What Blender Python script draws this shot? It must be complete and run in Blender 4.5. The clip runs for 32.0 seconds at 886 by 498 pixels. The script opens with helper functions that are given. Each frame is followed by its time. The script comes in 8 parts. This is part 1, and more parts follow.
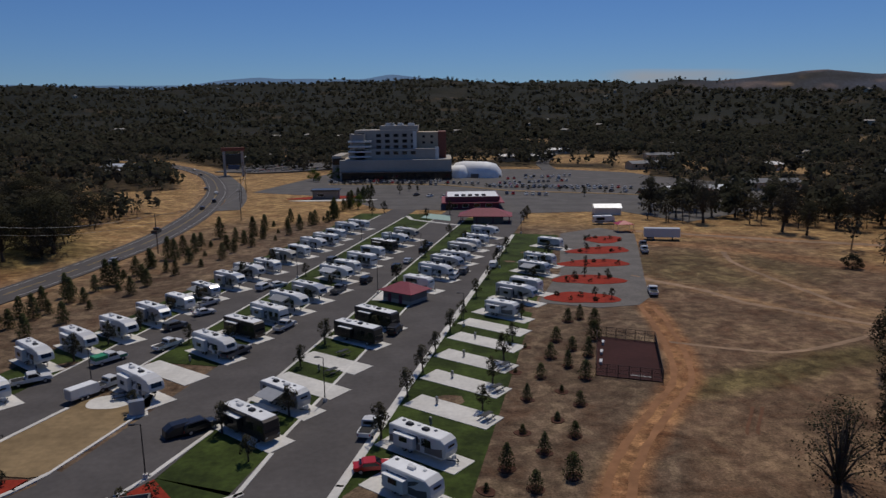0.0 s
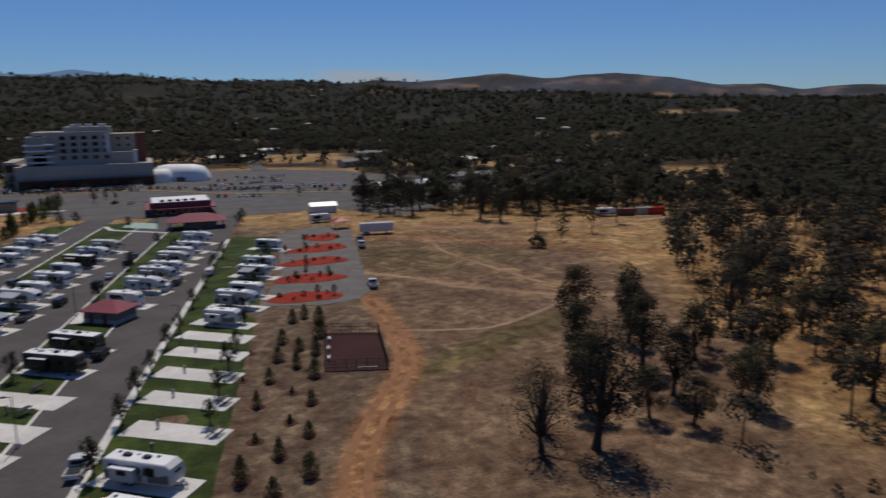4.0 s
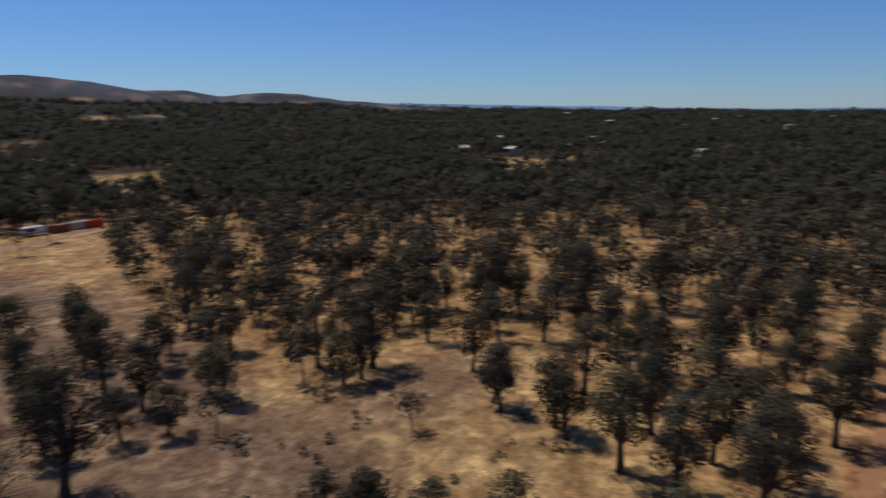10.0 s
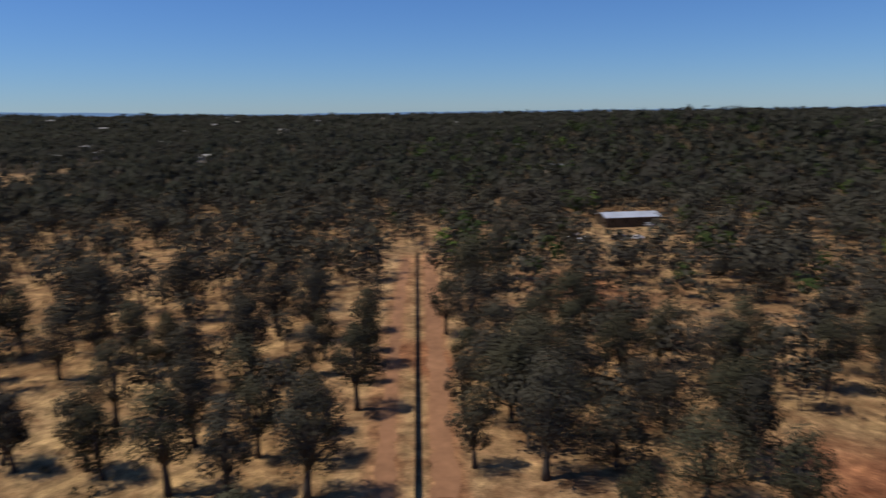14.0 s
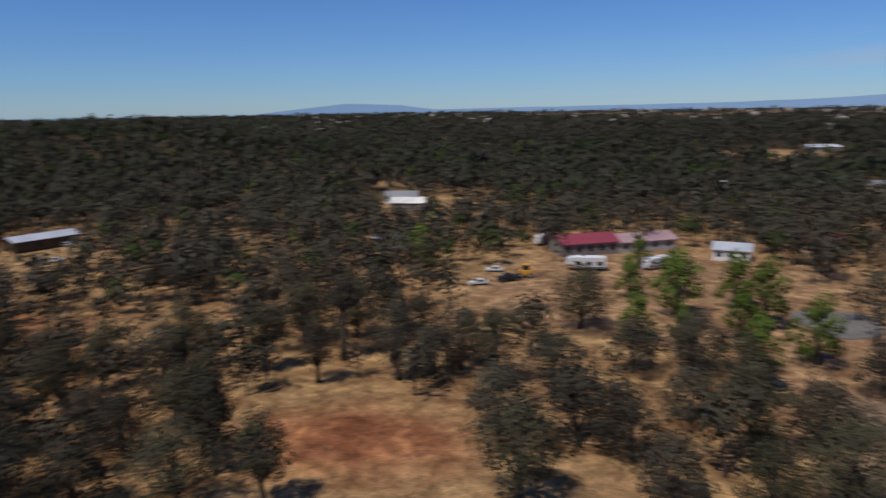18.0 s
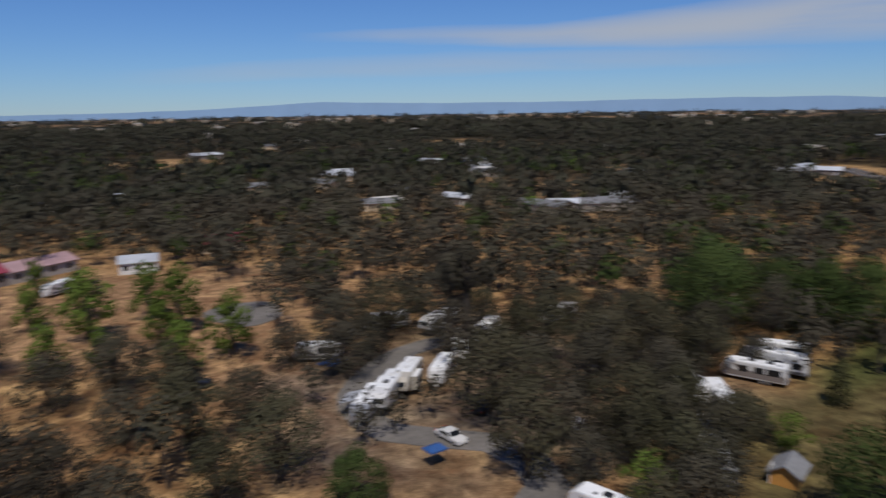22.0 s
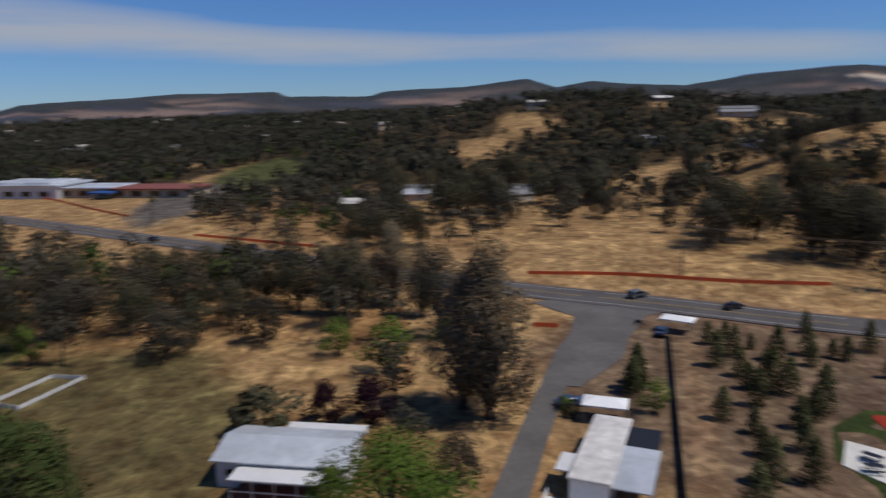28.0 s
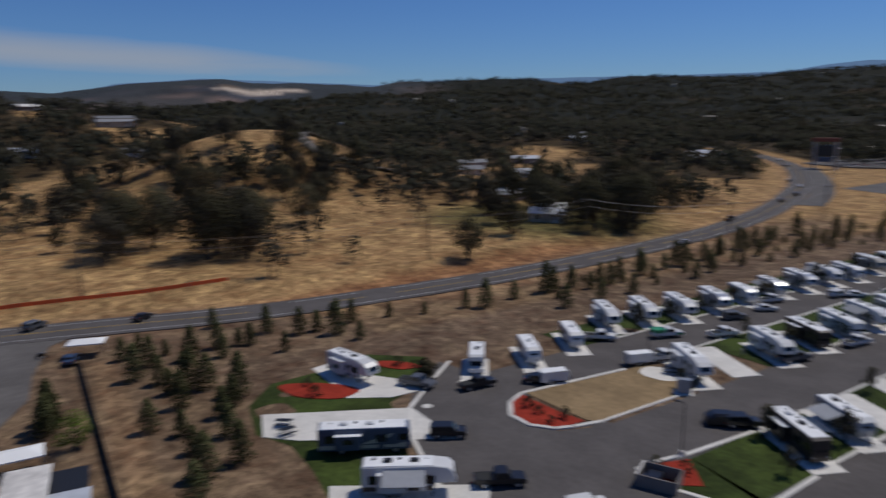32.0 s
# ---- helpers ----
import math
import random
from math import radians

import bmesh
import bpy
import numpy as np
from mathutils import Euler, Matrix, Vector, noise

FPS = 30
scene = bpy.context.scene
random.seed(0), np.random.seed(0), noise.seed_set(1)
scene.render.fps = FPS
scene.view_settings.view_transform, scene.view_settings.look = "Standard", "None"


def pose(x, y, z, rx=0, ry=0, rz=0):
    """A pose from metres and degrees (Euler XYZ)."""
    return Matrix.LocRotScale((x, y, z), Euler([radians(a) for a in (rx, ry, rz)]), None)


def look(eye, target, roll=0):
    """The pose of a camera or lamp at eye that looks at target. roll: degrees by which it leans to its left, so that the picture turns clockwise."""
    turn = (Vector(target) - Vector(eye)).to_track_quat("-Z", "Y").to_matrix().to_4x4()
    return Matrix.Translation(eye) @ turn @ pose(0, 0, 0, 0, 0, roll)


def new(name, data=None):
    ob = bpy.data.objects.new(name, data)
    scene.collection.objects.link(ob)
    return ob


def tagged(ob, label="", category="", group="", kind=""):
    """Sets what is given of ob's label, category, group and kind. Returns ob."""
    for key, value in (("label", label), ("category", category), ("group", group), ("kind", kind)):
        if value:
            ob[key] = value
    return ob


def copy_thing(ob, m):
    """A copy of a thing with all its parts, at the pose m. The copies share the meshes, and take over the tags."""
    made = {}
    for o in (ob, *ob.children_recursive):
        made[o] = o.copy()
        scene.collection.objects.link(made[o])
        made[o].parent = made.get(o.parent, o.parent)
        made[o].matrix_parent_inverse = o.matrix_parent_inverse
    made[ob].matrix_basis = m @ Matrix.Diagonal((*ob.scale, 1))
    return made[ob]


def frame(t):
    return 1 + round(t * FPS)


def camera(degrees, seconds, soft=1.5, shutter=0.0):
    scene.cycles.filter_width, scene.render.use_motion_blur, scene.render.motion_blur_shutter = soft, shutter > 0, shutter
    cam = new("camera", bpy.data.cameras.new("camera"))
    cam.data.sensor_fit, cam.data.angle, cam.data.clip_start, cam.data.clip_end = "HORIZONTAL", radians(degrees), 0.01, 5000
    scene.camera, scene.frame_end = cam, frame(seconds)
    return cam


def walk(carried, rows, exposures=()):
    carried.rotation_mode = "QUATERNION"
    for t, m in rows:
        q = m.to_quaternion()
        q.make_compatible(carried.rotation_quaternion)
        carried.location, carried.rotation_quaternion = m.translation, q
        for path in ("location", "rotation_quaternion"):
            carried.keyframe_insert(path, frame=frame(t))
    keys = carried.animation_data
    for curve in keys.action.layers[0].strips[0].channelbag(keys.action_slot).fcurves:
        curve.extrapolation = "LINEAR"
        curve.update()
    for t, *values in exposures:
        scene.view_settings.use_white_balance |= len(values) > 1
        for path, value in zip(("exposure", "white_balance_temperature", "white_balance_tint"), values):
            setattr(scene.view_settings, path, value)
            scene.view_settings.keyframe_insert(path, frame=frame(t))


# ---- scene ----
# ================= camera: a drone that hovers and turns once round =================
FOV = 64.5
SCALE = 1.16                 # the plan below is drawn for an eye 36 units up; one unit is 1.16 m
HEIGHT = 36.0 * SCALE
cam = camera(FOV, 32.0, soft=1.4, shutter=1.2)
# seconds, bearing, tilt, roll
TURN = [(0, 0.00, -10.87, 0.74), (0.5, -1.14, -10.88, 0.73), (1, -3.45, -10.92, 0.73), (1.5, -6.54, -11.00, 0.77), (2, -9.94, -11.03, 0.79),
        (2.5, -13.11, -11.09, 0.78), (3, -16.56, -11.14, 0.79), (3.5, -19.84, -11.19, 0.79), (5.5, -32.98, -11.31, 0.82), (6, -36.42, -11.31, 0.80),
        (6.5, -39.30, -11.31, 0.78), (7, -42.12, -11.29, 0.76), (7.5, -45.08, -11.27, 0.74), (8, -48.97, -11.29, 0.74), (8.5, -52.72, -11.30, 0.68),
        (9, -57.02, -11.31, 0.65), (9.5, -61.55, -11.33, 0.67), (10, -66.78, -11.34, 0.68)]
TURN += [(10.5, -71.70, -11.35, 0.73), (11, -76.88, -11.38, 0.75), (11.5, -81.56, -11.36, 0.78), (12, -86.57, -11.36, 0.82),
        (12.5, -91.21, -11.39, 0.78), (13, -96.21, -11.38, 0.79), (13.5, -100.84, -11.38, 0.83), (15.5, -121.15, -11.38, 0.79),
        (16, -127.20, -11.36, 0.73), (16.5, -132.78, -11.37, 0.83), (17, -138.82, -11.41, 0.88), (17.5, -144.49, -11.45, 0.94),
        (18, -150.57, -11.46, 1.01), (18.5, -156.18, -11.47, 0.94), (19, -162.22, -11.47, 0.89), (19.5, -167.82, -11.45, 0.90),
        (20, -173.84, -11.46, 0.89), (20.5, -179.52, -11.43, 0.85)]
TURN += [(21, -185.57, -11.40, 0.84), (21.5, -191.22, -11.38, 0.84), (22, -197.29, -11.35, 0.81), (22.5, -202.98, -11.27, 0.83),
        (23, -209.11, -11.21, 0.91), (23.5, -214.78, -11.19, 0.98), (24, -220.87, -11.21, 0.94), (24.5, -226.58, -11.22, 0.96),
        (25, -232.72, -11.22, 1.01), (25.5, -238.43, -11.23, 1.04), (27.5, -261.83, -11.24, 1.10), (28, -267.99, -11.25, 1.10),
        (28.5, -273.69, -11.26, 1.10), (29, -279.80, -11.29, 1.10), (29.5, -285.43, -11.30, 1.03), (30, -291.51, -11.33, 0.96),
        (30.5, -297.19, -11.32, 0.94), (31, -303.27, -11.30, 0.87), (31.5, -308.96, -11.29, 0.78), (32, -315.08, -11.25, 0.72)]
walk(cam, [(t, pose(0, 0, HEIGHT, 90 + p, r, a)) for t, a, p, r in TURN],
     exposures=[(0.0, -0.57, 6250, 10), (6.0, -0.24, 6300, 10), (13.0, 0.05, 6000, 10), (19.0, 0.0, 6000, 10), (25.0, -0.04, 6200, 10), (28.5, -0.16, 6000, 10), (32.0, -0.42, 5950, 10)])

# ================= sky and sun =================
SUN_AZ, SUN_EL = 14.0, 60.0          # clockwise from +y, degrees
world = bpy.data.worlds.new("sky")
scene.world = world
world.use_nodes = True
wt = world.node_tree
wt.nodes.clear()
w_out = wt.nodes.new("ShaderNodeOutputWorld")
w_bg = wt.nodes.new("ShaderNodeBackground")
w_sky = wt.nodes.new("ShaderNodeTexSky")
w_sky.sky_type = "NISHITA"
w_sky.sun_disc = False
w_sky.sun_elevation, w_sky.sun_rotation = radians(SUN_EL), radians(SUN_AZ)
w_sky.altitude, w_sky.air_density, w_sky.dust_density, w_sky.ozone_density = 300, 1.0, 0.0, 4.0
# thin streaks of high cloud, drawn out along the horizon
w_co = wt.nodes.new("ShaderNodeTexCoord")
w_sep = wt.nodes.new("ShaderNodeSeparateXYZ")
wt.links.new(w_co.outputs["Generated"], w_sep.inputs[0])


def wmath(op, a, b=None, c=None, clamp=False):
    n = wt.nodes.new("ShaderNodeMath")
    n.operation, n.use_clamp = op, clamp
    for i, v in enumerate((a, b, c)):
        if v is None:
            continue
        if hasattr(v, "is_linked"):
            wt.links.new(v, n.inputs[i])
        else:
            n.inputs[i].default_value = v
    return n.outputs[0]


w_az = wmath("ARCTAN2", w_sep.outputs[0], w_sep.outputs[1])          # clockwise from +y, radians
w_el = wmath("ARCSINE", w_sep.outputs[2])
w_vec = wt.nodes.new("ShaderNodeCombineXYZ")
wt.links.new(wmath("MULTIPLY", w_sep.outputs[0], 2.4), w_vec.inputs[0])
wt.links.new(wmath("MULTIPLY", w_sep.outputs[1], 2.4), w_vec.inputs[1])
wt.links.new(wmath("MULTIPLY", w_el, 26.0), w_vec.inputs[2])
w_noise = wt.nodes.new("ShaderNodeTexNoise")
w_noise.inputs["Scale"].default_value, w_noise.inputs["Detail"].default_value = 1.0, 7.0
w_noise.inputs["Roughness"].default_value = 0.55
wt.links.new(w_vec.outputs[0], w_noise.inputs["Vector"])

def wramp(stops):
    """Three values that change with the bearing: stops of degrees, then centre and half width in degrees of elevation, and thickness."""
    n = wt.nodes.new("ShaderNodeValToRGB")
    r = n.color_ramp
    for k, (deg, c, h, d) in enumerate(stops):
        e = r.elements[k] if k < 2 else r.elements.new(deg / 360)
        e.position, e.color = deg / 360, (c / 10, h / 10, d, 1)
    wt.links.new(w_turn, n.inputs[0])
    p = wt.nodes.new("ShaderNodeSeparateColor")
    wt.links.new(n.outputs[0], p.inputs[0])
    return [p.outputs[k] for k in range(3)]


def wstreak(stops):
    """A streak of cloud along the horizon, with a soft lower and upper edge."""
    c, h, d = wramp(stops)
    up = wmath("ADD", wmath("MULTIPLY", w_el, 18 / math.pi), wmath("MULTIPLY", wmath("SUBTRACT", w_noise.outputs["Fac"], 0.5), 0.16))
    q = wmath("DIVIDE", wmath("SUBTRACT", up, c), h)
    return wmath("MULTIPLY", wmath("SUBTRACT", 1.0, wmath("MULTIPLY", q, q), clamp=True), d)


w_turn = wmath("FRACT", wmath("ADD", wmath("DIVIDE", w_az, 2 * math.pi), 1.0))
w_belt = wmath("MAXIMUM", wstreak([(186, 5.4, .5, 0), (193, 5.4, .7, .7), (205, 5.4, .9, .9), (215, 5.8, 1.6, 1), (230, 6.4, 2.3, 1), (240, 6.1, 2.2, 1), (255, 5.1, 1.6, 1),
                                  (270, 4.6, 1.2, .9), (282, 4.5, 1.3, .9), (296, 3.9, 1.2, .8), (304, 3.2, .8, .6), (310, 2.9, .5, 0)]),
               wstreak([(12, 2.7, .5, 0), (15, 2.7, .6, 1), (20, 2.6, .6, .9), (25, 2.5, .4, 0), (172, 2.6, .6, 0), (182, 3.0, .8, .35), (200, 3.4, 1.0, .5), (214, 3.7, .8, .35), (226, 3.5, .6, 0)]))
w_cl = wt.nodes.new("ShaderNodeMapRange")
w_cl.interpolation_type = "SMOOTHSTEP"
w_cl.inputs[1].default_value, w_cl.inputs[2].default_value, w_cl.inputs[3].default_value = 0.25, 0.6, 0.45
wt.links.new(w_noise.outputs["Fac"], w_cl.inputs[0])
w_mask = wmath("MULTIPLY", w_cl.outputs[0], wmath("MULTIPLY", w_belt, 0.85), clamp=True)
w_mix = wt.nodes.new("ShaderNodeMixRGB")
w_mix.inputs[2].default_value = (6.2, 6.3, 6.6, 1)
wt.links.new(w_mask, w_mix.inputs[0])
w_tint = wt.nodes.new("ShaderNodeVectorMath")        # clear dry air: a deeper blue
w_tint.operation = "MULTIPLY"
w_tint.inputs[1].default_value = (0.58, 0.80, 1.18)
wt.links.new(w_sky.outputs[0], w_tint.inputs[0])
wt.links.new(w_tint.outputs[0], w_mix.inputs[1])
wt.links.new(w_mix.outputs[0], w_bg.inputs[0])
w_bg.inputs[1].default_value = 0.068
wt.links.new(w_bg.outputs[0], w_out.inputs[0])

sun_data = bpy.data.lights.new("sun", "SUN")
sun_data.energy, sun_data.angle, sun_data.color = 3.6, radians(0.53), (1.0, 0.905, 0.775)
sun = new("sun", sun_data)
_a, _e = radians(SUN_AZ), radians(SUN_EL)
sun.matrix_world = look((300 * math.sin(_a) * math.cos(_e), 300 * math.cos(_a) * math.cos(_e), 300 * math.sin(_e)), (0, 0, 0))
# ================= materials =================
def mat(name, color, rough=0.7, metal=0.0, scale=3.0, vary=0.25, bump=0.0, tint=0.0, stain=0.0, fine=0.0):
    """A worn surface: a coarse and a fine noise vary its colour; tint varies it from object to object."""
    m = bpy.data.materials.new(name)
    m.use_nodes = True
    nt = m.node_tree
    b = nt.nodes["Principled BSDF"]
    b.inputs["Roughness"].default_value, b.inputs["Metallic"].default_value = rough, metal
    if rough >= 0.9:
        b.inputs["Specular IOR Level"].default_value = 0.15
    co = nt.nodes.new("ShaderNodeTexCoord")
    n1 = nt.nodes.new("ShaderNodeTexNoise")
    n1.inputs["Scale"].default_value, n1.inputs["Detail"].default_value, n1.inputs["Roughness"].default_value = scale, 8, 0.62
    nt.links.new(co.outputs["Object"], n1.inputs["Vector"])
    ramp = nt.nodes.new("ShaderNodeMapRange")
    ramp.inputs[1].default_value, ramp.inputs[2].default_value = 0.3, 0.7
    ramp.inputs[3].default_value, ramp.inputs[4].default_value = 1 - vary, 1 + vary * 0.6
    nt.links.new(n1.outputs["Fac"], ramp.inputs[0])
    fac = ramp.outputs[0]
    if stain:
        n2 = nt.nodes.new("ShaderNodeTexNoise")
        n2.inputs["Scale"].default_value, n2.inputs["Detail"].default_value = scale * 0.13, 4
        nt.links.new(co.outputs["Object"], n2.inputs["Vector"])
        r2 = nt.nodes.new("ShaderNodeMapRange")
        r2.inputs[1].default_value, r2.inputs[2].default_value = 0.4, 0.65
        r2.inputs[3].default_value, r2.inputs[4].default_value = 1 - stain, 1 + stain * 0.3
        nt.links.new(n2.outputs["Fac"], r2.inputs[0])
        mu = nt.nodes.new("ShaderNodeMath")
        mu.operation = "MULTIPLY"
        nt.links.new(fac, mu.inputs[0])
        nt.links.new(r2.outputs[0], mu.inputs[1])
        fac = mu.outputs[0]
    if tint:
        oi = nt.nodes.new("ShaderNodeObjectInfo")
        r3 = nt.nodes.new("ShaderNodeMapRange")
        r3.inputs[3].default_value, r3.inputs[4].default_value = 1 - tint, 1 + tint
        nt.links.new(oi.outputs["Random"], r3.inputs[0])
        mu = nt.nodes.new("ShaderNodeMath")
        mu.operation = "MULTIPLY"
        nt.links.new(fac, mu.inputs[0])
        nt.links.new(r3.outputs[0], mu.inputs[1])
        fac = mu.outputs[0]
    mix = nt.nodes.new("ShaderNodeVectorMath")
    mix.operation = "SCALE"
    mix.inputs[0].default_value = color
    nt.links.new(fac, mix.inputs["Scale"])
    nt.links.new(mix.outputs[0], b.inputs["Base Color"])
    if bump:
        bp = nt.nodes.new("ShaderNodeBump")
        bp.inputs["Strength"].default_value, bp.inputs["Distance"].default_value = bump, 0.05
        n3 = nt.nodes.new("ShaderNodeTexNoise")
        n3.inputs["Scale"].default_value, n3.inputs["Detail"].default_value = fine or scale * 6, 4
        nt.links.new(co.outputs["Object"], n3.inputs["Vector"])
        nt.links.new(n3.outputs["Fac"], bp.inputs["Height"])
        nt.links.new(bp.outputs[0], b.inputs["Normal"])
    return m


def leaf_mat(name, color, vary=0.16, thin=0.14, warm=0.12):
    """Leaves: each leaf and each tree has its own tone; some light comes through."""
    m = bpy.data.materials.new(name)
    m.use_nodes = True
    nt = m.node_tree
    nt.nodes.clear()
    out = nt.nodes.new("ShaderNodeOutputMaterial")
    geo = nt.nodes.new("ShaderNodeNewGeometry")
    oi = nt.nodes.new("ShaderNodeObjectInfo")
    hsv = nt.nodes.new("ShaderNodeHueSaturation")
    hsv.inputs["Color"].default_value = (*color, 1)
    r = nt.nodes.new("ShaderNodeMapRange")
    r.inputs[3].default_value, r.inputs[4].default_value = 1 - vary, 1 + vary
    nt.links.new(geo.outputs["Random Per Island"], r.inputs[0])
    r2 = nt.nodes.new("ShaderNodeMapRange")
    r2.inputs[3].default_value, r2.inputs[4].default_value = 0.75, 1.25
    nt.links.new(oi.outputs["Random"], r2.inputs[0])
    mu = nt.nodes.new("ShaderNodeMath")
    mu.operation = "MULTIPLY"
    nt.links.new(r.outputs[0], mu.inputs[0])
    nt.links.new(r2.outputs[0], mu.inputs[1])
    nt.links.new(mu.outputs[0], hsv.inputs["Value"])
    r3 = nt.nodes.new("ShaderNodeMapRange")
    r3.inputs[3].default_value, r3.inputs[4].default_value = 0.5 - warm * 0.4, 0.5 + warm * 0.25
    n = nt.nodes.new("ShaderNodeTexNoise")
    n.inputs["Scale"].default_value = 0.05
    nt.links.new(geo.outputs["Position"], n.inputs["Vector"])
    nt.links.new(n.outputs["Fac"], r3.inputs[0])
    nt.links.new(r3.outputs[0], hsv.inputs["Hue"])
    d = nt.nodes.new("ShaderNodeBsdfDiffuse")
    t = nt.nodes.new("ShaderNodeBsdfTranslucent")
    mx = nt.nodes.new("ShaderNodeMixShader")
    mx.inputs[0].default_value = thin
    nt.links.new(hsv.outputs[0], d.inputs[0])
    nt.links.new(hsv.outputs[0], t.inputs[0])
    nt.links.new(d.outputs[0], mx.inputs[1])
    nt.links.new(t.outputs[0], mx.inputs[2])
    nt.links.new(mx.outputs[0], out.inputs[0])
    return m


def ground_mat():
    """Bare earth and dry grass: the mesh's cover colour, broken by tufts, stones and tracks of noise."""
    m = bpy.data.materials.new("dry_ground")
    m.use_nodes = True
    nt = m.node_tree
    b = nt.nodes["Principled BSDF"]
    b.inputs["Roughness"].default_value = 0.95
    b.inputs["Specular IOR Level"].default_value = 0.1
    at = nt.nodes.new("ShaderNodeAttribute")
    at.attribute_name = "cover"
    geo = nt.nodes.new("ShaderNodeNewGeometry")
    fac = None
    for sc, lo, hi in ((0.06, 0.72, 1.24), (0.45, 0.5, 1.42), (3.2, 0.6, 1.36)):
        n = nt.nodes.new("ShaderNodeTexNoise")
        n.inputs["Scale"].default_value, n.inputs["Detail"].default_value, n.inputs["Roughness"].default_value = sc, 6, 0.65
        nt.links.new(geo.outputs["Position"], n.inputs["Vector"])
        r = nt.nodes.new("ShaderNodeMapRange")
        r.inputs[1].default_value, r.inputs[2].default_value, r.inputs[3].default_value, r.inputs[4].default_value = 0.32, 0.68, lo, hi
        nt.links.new(n.outputs["Fac"], r.inputs[0])
        if fac is None:
            fac = r.outputs[0]
        else:
            mu = nt.nodes.new("ShaderNodeMath")
            mu.operation = "MULTIPLY"
            nt.links.new(fac, mu.inputs[0])
            nt.links.new(r.outputs[0], mu.inputs[1])
            fac = mu.outputs[0]
    # patches of browner earth and paler straw
    pn = nt.nodes.new("ShaderNodeTexNoise")
    pn.inputs["Scale"].default_value, pn.inputs["Detail"].default_value, pn.inputs["Roughness"].default_value = 0.16, 9, 0.7
    pn.inputs["Distortion"].default_value = 0.6
    nt.links.new(geo.outputs["Position"], pn.inputs["Vector"])
    pr = nt.nodes.new("ShaderNodeValToRGB")
    pr.color_ramp.elements[0].position, pr.color_ramp.elements[0].color = 0.37, (0.66, 0.53, 0.45, 1)
    pr.color_ramp.elements[1].position, pr.color_ramp.elements[1].color = 0.63, (1.42, 1.34, 1.14, 1)
    mid = pr.color_ramp.elements.new(0.5)
    mid.color = (0.90, 0.82, 0.74, 1)
    nt.links.new(pn.outputs["Fac"], pr.inputs[0])
    pm = nt.nodes.new("ShaderNodeVectorMath")
    pm.operation = "MULTIPLY"
    nt.links.new(at.outputs["Color"], pm.inputs[0])
    nt.links.new(pr.outputs["Color"], pm.inputs[1])
    sc = nt.nodes.new("ShaderNodeVectorMath")
    sc.operation = "SCALE"
    nt.links.new(pm.outputs[0], sc.inputs[0])
    nt.links.new(fac, sc.inputs["Scale"])
    nt.links.new(sc.outputs[0], b.inputs["Base Color"])
    bp = nt.nodes.new("ShaderNodeBump")
    bp.inputs["Strength"].default_value, bp.inputs["Distance"].default_value = 0.5, 0.12
    nt.links.new(n.outputs["Fac"], bp.inputs["Height"])
    nt.links.new(bp.outputs[0], b.inputs["Normal"])
    return m


M_GROUND = ground_mat()
M_ASPHALT = mat("asphalt", (0.102, 0.092, 0.087), 0.9, scale=1.2, vary=0.14, bump=0.15, stain=0.14, fine=25)
M_ASPHALT_OLD = mat("asphalt_worn", (0.128, 0.118, 0.11), 0.9, scale=0.9, vary=0.16, bump=0.15, stain=0.18, fine=20)
M_GRAVEL = mat("gravel", (0.17, 0.155, 0.14), 0.95, scale=1.5, vary=0.22, bump=0.4, stain=0.15)
M_CONCRETE = mat("concrete", (0.66, 0.63, 0.57), 0.85, scale=1.4, vary=0.12, bump=0.1, tint=0.06, stain=0.12)
M_LAWN = mat("lawn", (0.052, 0.074, 0.015), 0.95, scale=1.1, vary=0.4, bump=0.6, stain=0.45, fine=9)
M_MULCH = mat("red_mulch", (0.30, 0.035, 0.018), 0.95, scale=2.5, vary=0.3, bump=0.6, stain=0.15)
M_DARKMULCH = mat("dark_mulch", (0.085, 0.04, 0.026), 0.95, scale=2.5, vary=0.3, bump=0.6)
M_DIRTBED = mat("bare_dirt", (0.27, 0.19, 0.10), 0.95, scale=0.9, vary=0.22, bump=0.4, stain=0.2)
M_TRACK = mat("orange_dirt", (0.31, 0.155, 0.075), 0.95, scale=0.5, vary=0.22, bump=0.4, stain=0.2)
M_PALETRACK = mat("pale_dirt", (0.33, 0.22, 0.138), 0.95, scale=0.5, vary=0.3, bump=0.4, stain=0.3)
M_RUT = mat("red_rut_dirt", (0.15, 0.075, 0.042), 0.95, scale=0.7, vary=0.3, bump=0.4)
M_WHITE = mat("white_fibreglass", (0.63, 0.62, 0.60), 0.32, scale=0.9, vary=0.05, tint=0.05, stain=0.06)
M_CREAM = mat("cream_fibreglass", (0.46, 0.42, 0.35), 0.35, scale=0.9, vary=0.06, tint=0.06, stain=0.08)
M_SILVER = mat("silver_paint", (0.42, 0.43, 0.45), 0.3, 0.4, scale=0.9, vary=0.06, tint=0.1)
M_GREY = mat("grey_paint", (0.11, 0.112, 0.118), 0.32, 0.2, scale=0.9, vary=0.06, tint=0.1)
M_BLACK = mat("black_paint", (0.016, 0.015, 0.017), 0.28, scale=0.9, vary=0.1)
M_BRONZE = mat("dark_bronze_paint", (0.05, 0.04, 0.035), 0.3, 0.3, scale=0.9, vary=0.1)
M_BLUE = mat("navy_paint", (0.045, 0.07, 0.13), 0.3, 0.1, scale=0.9, vary=0.08)
